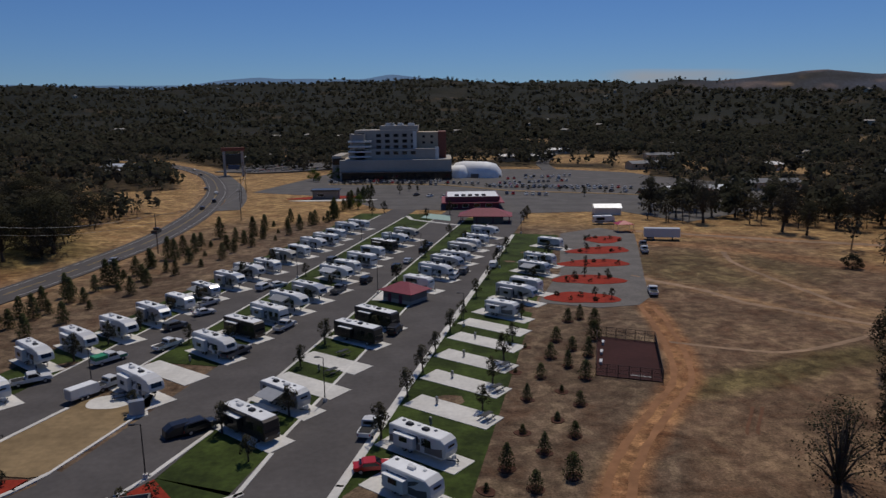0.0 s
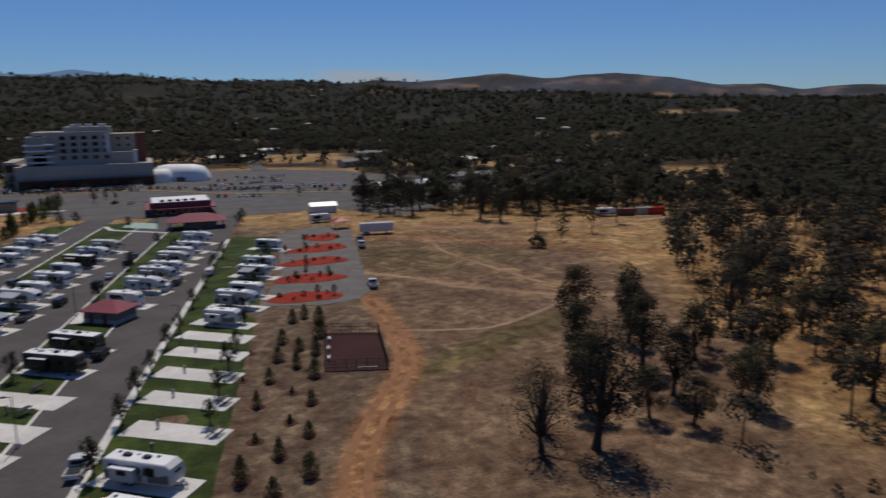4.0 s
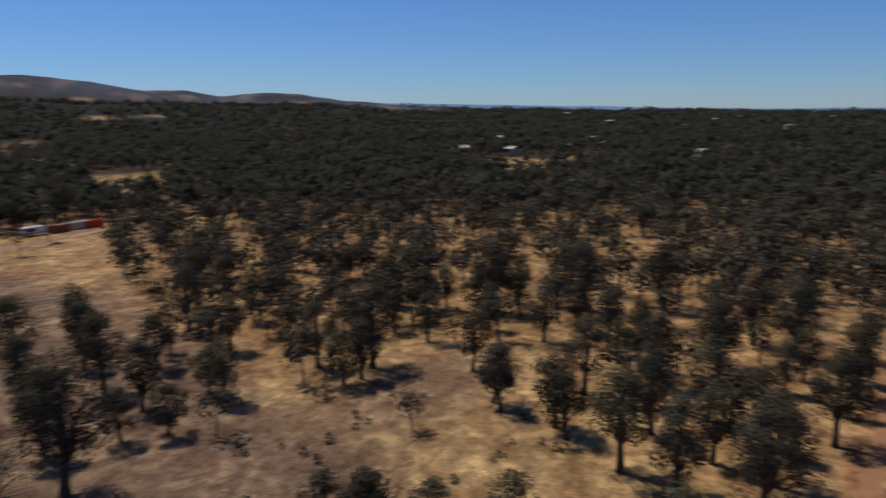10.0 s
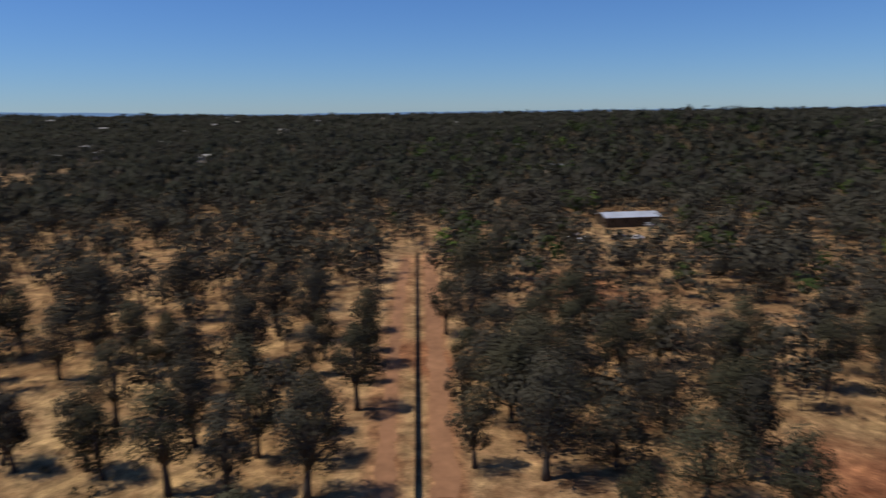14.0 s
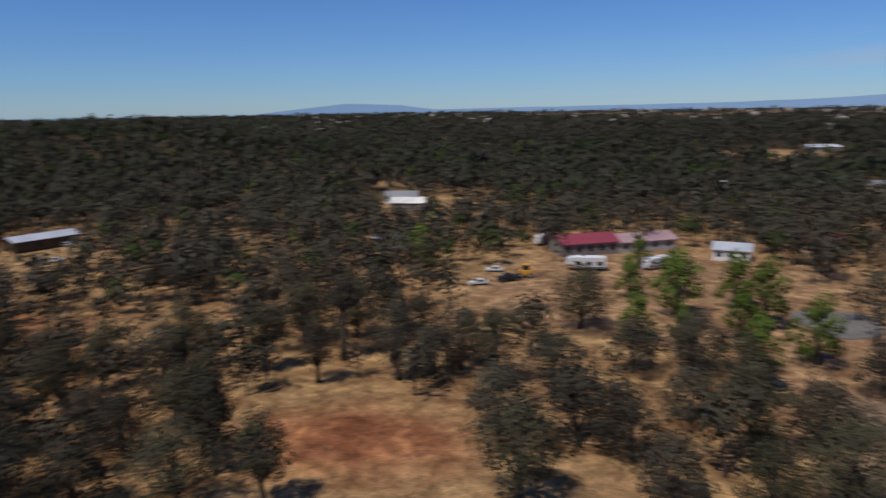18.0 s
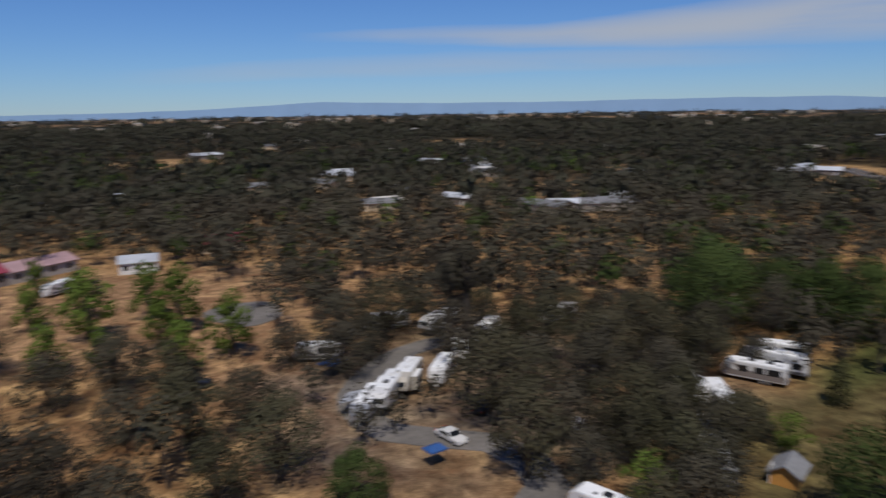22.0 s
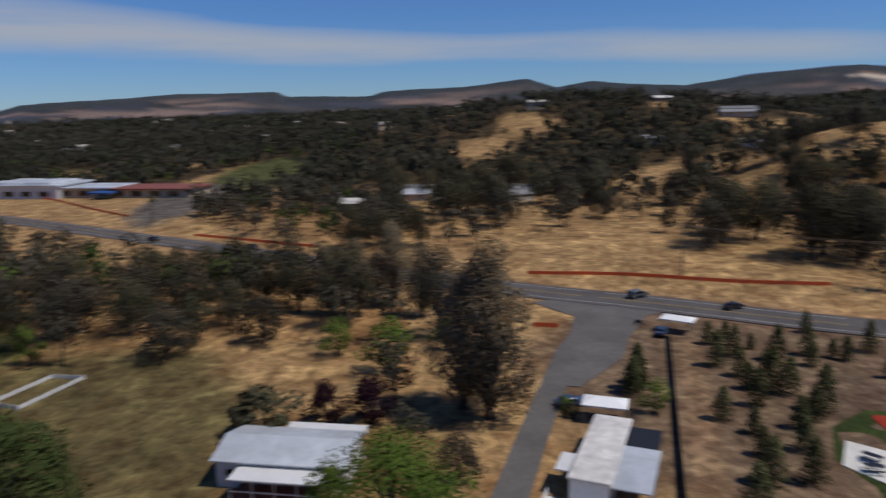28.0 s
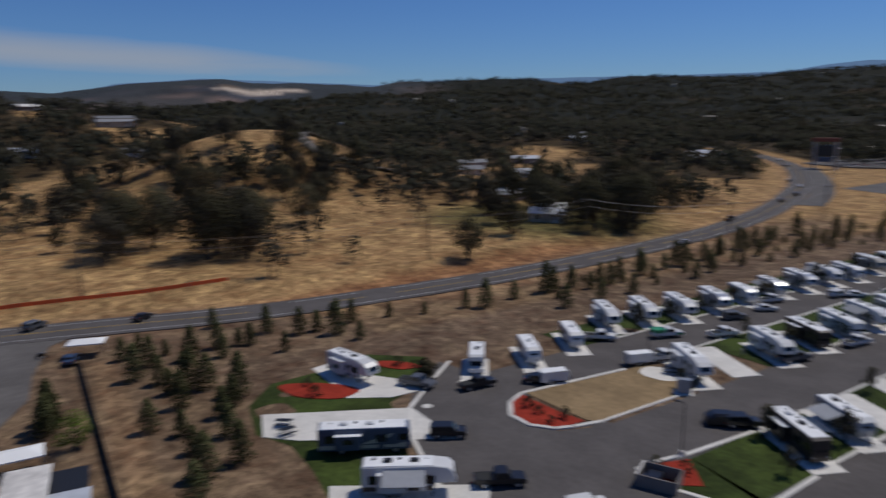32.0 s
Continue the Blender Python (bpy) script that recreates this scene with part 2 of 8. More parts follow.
M_RED = mat("red_paint", (0.42, 0.015, 0.012), 0.28, scale=0.9, vary=0.06)
M_GREEN = mat("green_paint", (0.03, 0.24, 0.09), 0.35, scale=0.9, vary=0.06)
M_ROOFW = mat("white_rubber_roof", (0.80, 0.80, 0.79), 0.6, scale=1.2, vary=0.08, stain=0.1, tint=0.06)
M_GLASS = mat("dark_glass", (0.012, 0.014, 0.017), 0.06, scale=1, vary=0.05)
M_TYRE = mat("tyre_rubber", (0.014, 0.014, 0.014), 0.85, scale=8, vary=0.15)
M_RIM = mat("wheel_rim", (0.45, 0.45, 0.46), 0.35, 0.7, scale=5, vary=0.08)
M_DARKM = mat("dark_metal", (0.03, 0.03, 0.032), 0.5, 0.5, scale=4, vary=0.15)
M_STEEL = mat("galvanised_steel", (0.36, 0.36, 0.36), 0.45, 0.6, scale=4, vary=0.12)
M_AWN = mat("awning_fabric", (0.30, 0.31, 0.33), 0.8, scale=1.2, vary=0.1, tint=0.4)
M_ROOFRED = mat("red_metal_roof", (0.25, 0.036, 0.058), 0.75, 0.0, scale=0.8, vary=0.12, stain=0.12)
M_PINKROOF = mat("faded_pink_roof", (0.42, 0.27, 0.27), 0.7, scale=0.8, vary=0.15, stain=0.2)
M_MAROON = mat("maroon_wall", (0.13, 0.024, 0.045), 0.6, scale=0.8, vary=0.1, stain=0.1)
M_STUCCO = mat("stucco", (0.40, 0.36, 0.31), 0.85, scale=0.5, vary=0.08, stain=0.08, bump=0.1)
M_STUCCO_D = mat("dark_stucco", (0.20, 0.17, 0.15), 0.85, scale=0.5, vary=0.1, stain=0.1)
M_TAN = mat("tan_stucco", (0.46, 0.37, 0.26), 0.85, scale=0.5, vary=0.08, tint=0.12)
M_BRICKRED = mat("rust_cladding", (0.20, 0.06, 0.035), 0.7, scale=0.5, vary=0.1)
M_WOODW = mat("white_wood", (0.66, 0.65, 0.62), 0.6, scale=2, vary=0.1, stain=0.1)
M_SHINGLE = mat("grey_shingle", (0.20, 0.20, 0.205), 0.85, scale=1.5, vary=0.2, tint=0.25, stain=0.15)
M_TINROOF = mat("pale_metal_roof", (0.60, 0.62, 0.64), 0.45, 0.2, scale=1.0, vary=0.12, stain=0.2, tint=0.1)
M_RUSTROOF = mat("rusty_white_roof", (0.76, 0.72, 0.66), 0.6, scale=0.9, vary=0.25, stain=0.25)
M_TENT = mat("white_tent_fabric", (0.80, 0.80, 0.78), 0.6, scale=0.5, vary=0.04)
M_WOODY = mat("yellow_wood", (0.48, 0.23, 0.05), 0.7, scale=3, vary=0.15)
M_ORANGE = mat("orange_mesh_fence", (0.88, 0.15, 0.035), 0.7, scale=2, vary=0.2)
M_FENCE = mat("dark_fence_mesh", (0.035, 0.024, 0.02), 0.8, scale=3, vary=0.25)
M_POST = mat("weathered_post", (0.12, 0.09, 0.065), 0.9, scale=4, vary=0.25)
M_COURT = mat("dark_brown_court", (0.050, 0.018, 0.016), 0.9, scale=1.2, vary=0.18, stain=0.15, bump=0.2)
M_LINE = mat("white_line_paint", (0.45, 0.45, 0.43), 0.7, scale=2, vary=0.15)
M_YLINE = mat("yellow_line_paint", (0.34, 0.22, 0.05), 0.7, scale=2, vary=0.15)
M_BARK = mat("oak_bark", (0.075, 0.06, 0.047), 0.95, scale=5, vary=0.3, bump=0.5)
M_ROCK = mat("rock", (0.34, 0.31, 0.27), 0.9, scale=2, vary=0.25, bump=0.4, tint=0.2)
M_TARP = mat("blue_tarp", (0.028, 0.085, 0.25), 0.55, scale=1.5, vary=0.15)
M_TRUCKY = mat("yellow_machine_paint", (0.62, 0.28, 0.02), 0.5, scale=1.5, vary=0.12)
L_OAK = leaf_mat("oak_leaves", (0.066, 0.062, 0.036))
L_OAK2 = leaf_mat("grey_oak_leaves", (0.067, 0.061, 0.042))
L_GREEN = leaf_mat("green_leaves", (0.052, 0.076, 0.024))
L_LIME = leaf_mat("lime_leaves", (0.092, 0.128, 0.026), warm=0.03)
L_CON = leaf_mat("redwood_needles", (0.072, 0.078, 0.034), vary=0.2)
L_BRIGHT = leaf_mat("bright_leaves", (0.078, 0.118, 0.022), warm=0.03)
L_PURPLE = leaf_mat("purple_leaves", (0.022, 0.010, 0.014))
L_RUST = leaf_mat("rusty_leaves", (0.168, 0.138, 0.084))
L_WOOD = leaf_mat("woodland_leaves", (0.070, 0.070, 0.048), vary=0.2, thin=0.38, warm=0.3)


# ================= mesh helpers =================
class Mesh:
    """Collects points and faces for one mesh."""

    def __init__(self):
        self.v, self.f = [], []

    def add(self, v, f):
        k = len(self.v)
        self.v += [tuple(p) for p in v]
        self.f += [tuple(i + k for i in q) for q in f]
        return self

    def data(self, name, material, smooth=False):
        me = bpy.data.meshes.new(name)
        me.from_pydata(self.v, [], self.f)
        me.materials.append(material)
        if smooth:
            me.polygons.foreach_set("use_smooth", [True] * len(me.polygons))
        me.update()
        return me

    def box(self, x0, x1, y0, y1, z0, z1, c=0.0):
        """A box whose upright and top edges are chamfered by c."""
        if c <= 0:
            v = [(x, y, z) for z in (z0, z1) for x, y in ((x0, y0), (x1, y0), (x1, y1), (x0, y1))]
            return self.add(v, [(3, 2, 1, 0), (4, 5, 6, 7)] + [(i, (i + 1) % 4, (i + 1) % 4 + 4, i + 4) for i in range(4)])
        ring = lambda d, z: [(x0 + c, y0 + d, z), (x1 - c, y0 + d, z), (x1 - d, y0 + c, z), (x1 - d, y1 - c, z),
                             (x1 - c, y1 - d, z), (x0 + c, y1 - d, z), (x0 + d, y1 - c, z), (x0 + d, y0 + c, z)]
        v = ring(0, z0) + ring(0, z1 - c) + ring(c * 0.9, z1)
        f = [tuple(range(7, -1, -1)), tuple(range(16, 24))]
        for k in (0, 8):
            f += [(k + i, k + (i + 1) % 8, k + 8 + (i + 1) % 8, k + 8 + i) for i in range(8)]
        return self.add(v, f)

    def slab(self, prof, y0, y1, c=0.0):
        """A side outline of (x, z), drawn across from y0 to y1, with edges eased by c."""
        n = len(prof)
        cx, cz = sum(p[0] for p in prof) / n, sum(p[1] for p in prof) / n
        inn = [(x + math.copysign(min(c, abs(x - cx)), cx - x), z + math.copysign(min(c, abs(z - cz)), cz - z)) for x, z in prof]
        rings = [(inn, y0), (prof, y0 + c), (prof, y1 - c), (inn, y1)] if c > 0 else [(prof, y0), (prof, y1)]
        v = [(x, y, z) for p, y in rings for x, z in p]
        f = [tuple(range(n)), tuple(range(n * len(rings) - 1, n * (len(rings) - 1) - 1, -1))]
        for k in range(len(rings) - 1):
            f += [(k * n + i, (k + 1) * n + i, (k + 1) * n + (i + 1) % n, k * n + (i + 1) % n) for i in range(n)]
        return self.add(v, f)

    def tube(self, pts, rad, n=6):
        """A bent, tapered tube through pts."""
        pts = [Vector(p) for p in pts]
        v, f = [], []
        for i, p in enumerate(pts):
            d = (pts[min(i + 1, len(pts) - 1)] - pts[max(i - 1, 0)]).normalized()
            a = d.orthogonal().normalized()
            b = d.cross(a)
            v += [p + rad[i] * (math.cos(t) * a + math.sin(t) * b) for t in (2 * math.pi * j / n for j in range(n))]
        for i in range(len(pts) - 1):
            f += [(i * n + j, i * n + (j + 1) % n, (i + 1) * n + (j + 1) % n, (i + 1) * n + j) for j in range(n)]
        f += [tuple(range(n - 1, -1, -1)), tuple((len(pts) - 1) * n + j for j in range(n))]
        return self.add(v, f)

    def wheel(self, x, y, r, w, n=14):
        v, f = [], []
        for yy, rr in ((y - w / 2, r * 0.9), (y - w / 2 + 0.03, r), (y + w / 2 - 0.03, r), (y + w / 2, r * 0.9)):
            v += [(x + rr * math.cos(2 * math.pi * j / n), yy, r + rr * math.sin(2 * math.pi * j / n)) for j in range(n)]
        for k in range(3):
            f += [(k * n + j, (k + 1) * n + j, (k + 1) * n + (j + 1) % n, k * n + (j + 1) % n) for j in range(n)]
        f += [tuple(range(n)), tuple(range(4 * n - 1, 3 * n - 1, -1))]
        return self.add(v, f)

    def poly(self, pts, z0, z1):
        """A flat outline with thickness, standing from z0 to z1."""
        n = len(pts)
        v = [(x, y, z) for z in (z0, z1) for x, y in pts]
        return self.add(v, [tuple(range(n - 1, -1, -1)), tuple(range(n, 2 * n))] + [(i, (i + 1) % n, n + (i + 1) % n, n + i) for i in range(n)])


def part(name, mesh, material, parent=None, label="", smooth=False):
    """Links a mesh as ONE object, under a thing or a part where one is given."""
    ob = new(name, mesh.data(name, material, smooth) if isinstance(mesh, Mesh) else mesh)
    if parent is not None:
        ob.parent = parent
    if label:
        ob["label"] = label
    return ob


def structure(name, mesh, material, label, category):
    return tagged(part(name, mesh, material), label, category, kind="structure")


def thing(name, label, category, m=None, group="", kind=""):
    ob = new(name)
    ob.empty_display_size = 0.3
    if m is not None:
        ob.matrix_basis = m
    return tagged(ob, label, category, group, kind)


def park(s, w):
    """Park plan: s metres along the lanes, w metres across, to the world."""
    return 0.2113 * s + 0.9774 * w, 0.9774 * s - 0.2113 * w


def smoothstep(a, b, x):
    t = np.clip((x - a) / (b - a), 0, 1)
    return t * t * (3 - 2 * t)
# ================= the lie of the land =================
# elevation of the wooded skyline, every 5 degrees clockwise from +y, and of the bare ridges behind it
WOODLINE = [2.65, 2.5, 2.4, 2.4, 1.75, 1.5, 1.35, 1.1, 0.95, 0.8, 0.64, 0.55, 0.5, 0.4, 0.15, 0.05, -0.08, -0.1, -0.25, -0.3, -0.4] + [-0.5] * 26 + [
    -0.45, -0.3, -0.1, 0, 0.1, 0.2, 0.2, 0.3, 0.3, 0.2, 0.3, 0.4, 0.6, 0.9, 1.3, 1.4, 1.5, 1.63, 2.0, 2.3, 2.2, 2.35, 2.5, 2.65, 2.7]
RIDGES = [(13, 2.0), (17.5, 2.36), (20.8, 2.2), (24.5, 2.45), (27.9, 2.64), (31, 2.27), (34, 2.56), (36.5, 2.64), (40.8, 2.06), (44.3, 1.5), (47, 1.56), (49.3, 1.09), (52.4, 1.27), (55.5, 1.22), (59, .64), (66, .3),
          (230, -.4), (233, -.1), (236.4, .8), (246, 1.4), (254.2, 1.6), (255, 1.18), (261.5, 1.16), (262.5, 1.45), (268.7, 1.69), (274.1, 2.23), (276.3, 1.53), (279, 1.89), (286, 1.4), (290, 2.05), (297.4, 2.47),
          (299.6, 2.05), (302.6, 2.16), (306.5, 2.0), (308.7, 1.77), (311, 2.05), (318.5, 2.31), (324.7, 2.08), (328, 2.3)]
HIGHWAY = [(-330, -320), (-275, -230), (-230, -150), (-205, -108), (-183, -70), (-159, -30), (-138.5, 5), (-127, 30), (-112.5, 60), (-104, 85), (-97.5, 110),
           (-92, 140), (-88.5, 170), (-87, 200), (-90, 240), (-98, 285), (-114, 345), (-146, 425), (-190, 500), (-260, 590), (-380, 700)]
CONN = [(-40, -2.5), (-50, 0.2), (-60, 2.9), (-69, 5.1), (-80, 7.9), (-88, 10.2), (-98, 15), (-112, 21.5), (-126, 25)]
FENCE = [(-107, 29.8), (-58, 18.3), (50, -10.6), (170, -38.3)]


def curve(pts, step=4.0):
    """A smooth line through the points (Catmull-Rom)."""
    p = [np.array(q, float) for q in pts]
    p = [2 * p[0] - p[1]] + p + [2 * p[-1] - p[-2]]
    out = []
    for i in range(1, len(p) - 2):
        n = max(2, int(np.linalg.norm(p[i + 1] - p[i]) / step))
        for k in range(n):
            t = k / n
            out.append(0.5 * (2 * p[i] + (p[i + 1] - p[i - 1]) * t + (2 * p[i - 1] - 5 * p[i] + 4 * p[i + 1] - p[i + 2]) * t * t
                              + (3 * p[i] - p[i - 1] - 3 * p[i + 1] + p[i + 2]) * t ** 3))
    return out + [p[-2]]


def off_line(pts, x, y):
    """The distance of each place from a line of points."""
    d = np.full(np.shape(x), 1e9)
    for a, b in zip(pts[:-1], pts[1:]):
        ax, ay, bx, by = a[0], a[1], b[0] - a[0], b[1] - a[1]
        t = np.clip(((x - ax) * bx + (y - ay) * by) / (bx * bx + by * by + 1e-9), 0, 1)
        d = np.minimum(d, np.hypot(x - ax - t * bx, y - ay - t * by))
    return d


def waves(x, y, size, seed=0.0):
    """Soft uneven ground between -1 and 1."""
    x, y = x / size, y / size
    return (np.sin(x * 1.9 + 1.3 * np.sin(y * 1.3 + seed) + seed) + np.sin(y * 2.3 + 1.7 * np.sin(x * 0.9 - seed) + 2.1 * seed)
            + 0.6 * np.sin((x + y) * 3.1 + seed * 3) + 0.5 * np.sin((x - 1.3 * y) * 4.7 - seed)) / 3.1


def ell(x, y, cx, cy, rx, ry, turn=0.0, soft=0.15):
    """1 inside an ellipse, fading over its rim."""
    c, s = math.cos(radians(turn)), math.sin(radians(turn))
    dx, dy = x - cx, y - cy
    return 1 - smoothstep(1 - soft, 1 + soft, np.hypot((dx * c + dy * s) / rx, (-dx * s + dy * c) / ry) + 0.12 * waves(x, y, max(4.0, min(rx, ry) * 0.35), cx))


def polar(az, r):
    return r * math.sin(radians(az)), r * math.cos(radians(az))


HW_LINE = curve(HIGHWAY, 8.0)
LOT = [(-75, 290), (-70, 445), (70, 470), (125, 380), (120, 290)]
# hills: azimuth, distance, spread along and across, height
HILLS = [(127, 540, 150, 130, 22), (114, 650, 170, 170, 9), (276, 640, 150, 150, 37), (256, 800, 200, 200, 8), (300, 345, 62, 62, 25), (292, 560, 150, 130, 22),
         (318, 620, 160, 140, 14), (170, 760, 220, 160, 6)]


def height(x, y):
    x, y = np.asarray(x, float), np.asarray(y, float)
    r = np.hypot(x, y)
    az = np.degrees(np.arctan2(x, y)) % 360
    el = np.interp(az, np.arange(0, 365, 5.0), WOODLINE + WOODLINE[:1])
    far = np.interp(az, [q[0] for q in RIDGES], [q[1] for q in RIDGES])
    bare = smoothstep(13, 18, az) * (1 - smoothstep(58, 66, az)) + smoothstep(230, 234, az) * (1 - smoothstep(320, 328, az))
    fine = 0.2 * waves(x, y, 260, 2.0) * np.clip(el, 0.15, 1.2) + 0.10 * waves(x, y, 95, 5.0) * np.clip(el, 0.1, 1)
    top = 36 + 3750 * np.tan(np.radians(el - 0.16 + fine)) - 6
    z = np.maximum(top, 0) * smoothstep(500, 3750, r) ** np.where((az > 14) & (az < 318), 3.2, 1.7)
    # where bare ridges stand behind, the wooded skyline is nearer
    mid = np.maximum(36 + 2050 * np.tan(np.radians(el - 0.2 + fine)) - 5, 0) * np.exp(-((r - 2050) / 560) ** 2)
    back = (36 + 3750 * np.tan(np.radians(far + 0.4 * fine * smoothstep(18, 26, az)))) * smoothstep(2350, 3750, r) ** 1.4
    z = z * (1 - bare) + (mid + np.maximum(back, 0)) * bare
    z += 5.0 * smoothstep(260, 800, r) * waves(x, y, 170, 0.7)
    for a, d, sr, st, h in HILLS:
        hx, hy = polar(a, d)
        ca, sa = math.cos(radians(a)), math.sin(radians(a))
        u, v = (x - hx) * sa + (y - hy) * ca, (x - hx) * ca - (y - hy) * sa
        z += h * np.exp(-(u / sr) ** 2 - (v / st) ** 2)
    dh = off_line(HIGHWAY, x, y)
    beyond = (x < np.interp(y, [p[1] for p in HIGHWAY], [p[0] for p in HIGHWAY]))
    z += np.where(beyond, 1, 0) * smoothstep(8, 22, dh) * 1.2 * (1 - smoothstep(200, 400, r))
    flat = smoothstep(8, 45, dh) * (1 - ell(x, y, 20, 370, 130, 130, 0, 0.3)) * smoothstep(120, 210, r)
    bank = np.where(beyond & (r < 400), 1, 0) * smoothstep(8, 22, dh)
    z = z * np.maximum(flat, bank * 0.999)
    return z + 0.05 * waves(x, y, 7, 3.0) * smoothstep(25, 60, r) * (1 - smoothstep(150, 300, r))


def tall(x, y):
    return float(height(np.array([x]), np.array([y]))[0])


# houses that show over the trees: x, y, length
HOMES = [(-37, -342, 16), (-54, -399, 12), (-114, -432, 15), (-128, -363, 16), (-80, -258, 12), (-8, -339, 13), (46, -316, 10), (139, -214, 13), (-101, -224, 20), (25, -571, 22), (-48, -254, 12), (-126, -471, 17), (-133, -372, 14), (-124, -223, 24), (-108, -224, 11), (-28, -654, 15), (-53, -380, 18), (-52, -258, 13), (-269, -294, 16), (-289, -291, 13), (-182, -308, 14), (-539, -482, 20),
         (-701, -532, 18), (-677, -402, 22), (-1216, -459, 16), (-689, -301, 12), (-876, -101, 16), (-796, 88, 20), (-957, 140, 14), (-597, 150, 15), (-502, 179, 24), (-278, -26, 15), (-249, -45, 9), (-270, 15, 12), (-896, -584, 14), (-489, 176, 24), (-131, 173, 11), (-176, 208, 12), (-281, 297, 16), (-276, 340, 16), (-384, 573, 20), (-213, 457, 24), (-574, 146, 14), (-1051, 766, 12), (-1163, 582, 12)]
# clearings in the woods: x, y, half sizes, turn
CLEAR = [(38, -142, 36, 36, 20), (4, -116, 15, 38, 10), (28, -111, 34, 13, 0), (138, 322, 62, 24, -25), (205, 420, 60, 20, -25), (95, 300, 22, 18, 0), (-262, -172, 60, 34, 40), (178, -101, 36, 15, -30), (169, -90, 14, 10, 0), (44, -58, 17, 11, 0), (-17, -82, 10, 7, 60), (-28, -98, 10, 8, 0), (112, 146, 38, 13, 52), (-80, -34, 28, 22, 15), (-62, -52, 26, 20, 0), (150, 180, 60, 16, -18), (-172, 53, 46, 26, 68), (-150, 150, 45, 30, -60),
         (-380, -128, 125, 34, 8), (-302, -182, 26, 60, -8), (-278, -238, 34, 40, 0), (-265, -165, 45, 30, 60), (-272, -262, 62, 20, 38), (-285, 172, 40, 34, 0), (-150, 290, 60, 40, 60),
         (-230, 330, 60, 35, 40), (-215, 250, 40, 28, 0), (60, 560, 90, 25, 0)]
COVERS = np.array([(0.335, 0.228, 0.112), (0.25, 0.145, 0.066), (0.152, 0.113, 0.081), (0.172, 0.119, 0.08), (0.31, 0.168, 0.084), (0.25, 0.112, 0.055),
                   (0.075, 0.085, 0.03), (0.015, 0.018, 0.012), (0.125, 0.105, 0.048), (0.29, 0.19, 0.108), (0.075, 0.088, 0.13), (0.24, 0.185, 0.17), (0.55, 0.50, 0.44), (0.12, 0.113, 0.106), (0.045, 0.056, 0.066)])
#                 0 dry grass, 1 leaf litter, 2 planted soil, 3 trodden field, 4 track, 5 red earth, 6 damp grass, 7 far
#                 wood floor with the shade between crowns painted in, 8 dull lawn, 9 tan dirt, 10 bare far ridge with
#                 haze painted in as blue, 11 pale mesa slope, 12 quarry, 13 asphalt lot, 14 scrub on the far ridges
#                 with haze painted in as blue


def bare_ridge(x, y):
    """1 on the far ridges that carry no trees."""
    r = np.hypot(x, y)
    az = np.degrees(np.arctan2(x, y)) % 360
    return smoothstep(2700, 2950, r) * (smoothstep(14, 24, az) * (1 - smoothstep(62, 70, az)) + smoothstep(225, 236, az) * (1 - smoothstep(308, 316, az)))


def wooded(x, y):
    """How closely trees stand, 0 to 1."""
    r = np.hypot(x, y)
    az = np.degrees(np.arctan2(x, y)) % 360
    s, w = 0.2113 * x + 0.9774 * y, 0.9774 * x - 0.2113 * y
    d = np.where((az > 30) & (az < 264), 1.0, 0.0)
    # the open field beside the park
    d *= 1 - ell(x, y, 52, 118, 44, 82, -30, 0.1)
    d *= 1 - ell(x, y, 62, 38, 42, 24, -30, 0.2) * 0.9
    d *= smoothstep(50, 66, r)
    d *= 1 - ell(x, y, 15, 20, 50, 60, 0, 0.2)
    # beyond the highway and the hospital
    beyond = (x < np.interp(y, [p[1] for p in HIGHWAY], [p[0] for p in HIGHWAY]) - 16)
    d = np.where(beyond, (0.38 + 0.3 * smoothstep(308, 316, az) + 0.7 * np.maximum(smoothstep(230, 430, r), smoothstep(268, 262, az))) * (1 - (1 - smoothstep(-0.25, 0.12, waves(x, y, 46, 5.0))) * (1 - smoothstep(330, 520, r)) * (1 - smoothstep(306, 314, az))), d)
    north = (az > 318) | (az < 45)
    d = np.where(north & (y > 250) & ~beyond, smoothstep(430, 500, np.hypot(x - 10, y)), d)
    d = np.where((az > 16) & (az < 40) & (r > 240), 1.0, d)
    d *= smoothstep(14, 26, off_line(HIGHWAY, x, y))
    d *= 1 - ell(x, y, 20, 370, 105, 105, 0, 0.1)
    for c in CLEAR:
        d *= 1 - 0.97 * ell(x, y, *c, 0.15)
    for hx, hy, L in HOMES:          # a yard before each house
        q = math.hypot(hx, hy)
        d *= 1 - 0.85 * ell(x, y, hx * (1 - 16 / q), hy * (1 - 16 / q), 10 + q * 0.05, L * 0.55, 90 - math.degrees(math.atan2(hx, hy)), 0.2)
    d *= np.where(r > 230, np.maximum(smoothstep(-0.75, -0.35, waves(x, y, 65 + r * 0.05, 9.0)), smoothstep(80, 86, az) * (1 - smoothstep(134, 140, az))), 1)
    d *= smoothstep(4, 9, off_line(FENCE, x, y))
    d *= np.where((az > 234) & (az < 261) & (r > 172) & ~beyond, 0.2, 1)          # low scrub before the highway
    d *= 1 - bare_ridge(x, y)
    d *= 1 - 0.82 * smoothstep(1300, 2200, r) * smoothstep(150, 160, az) * (1 - smoothstep(232, 242, az))
    return d


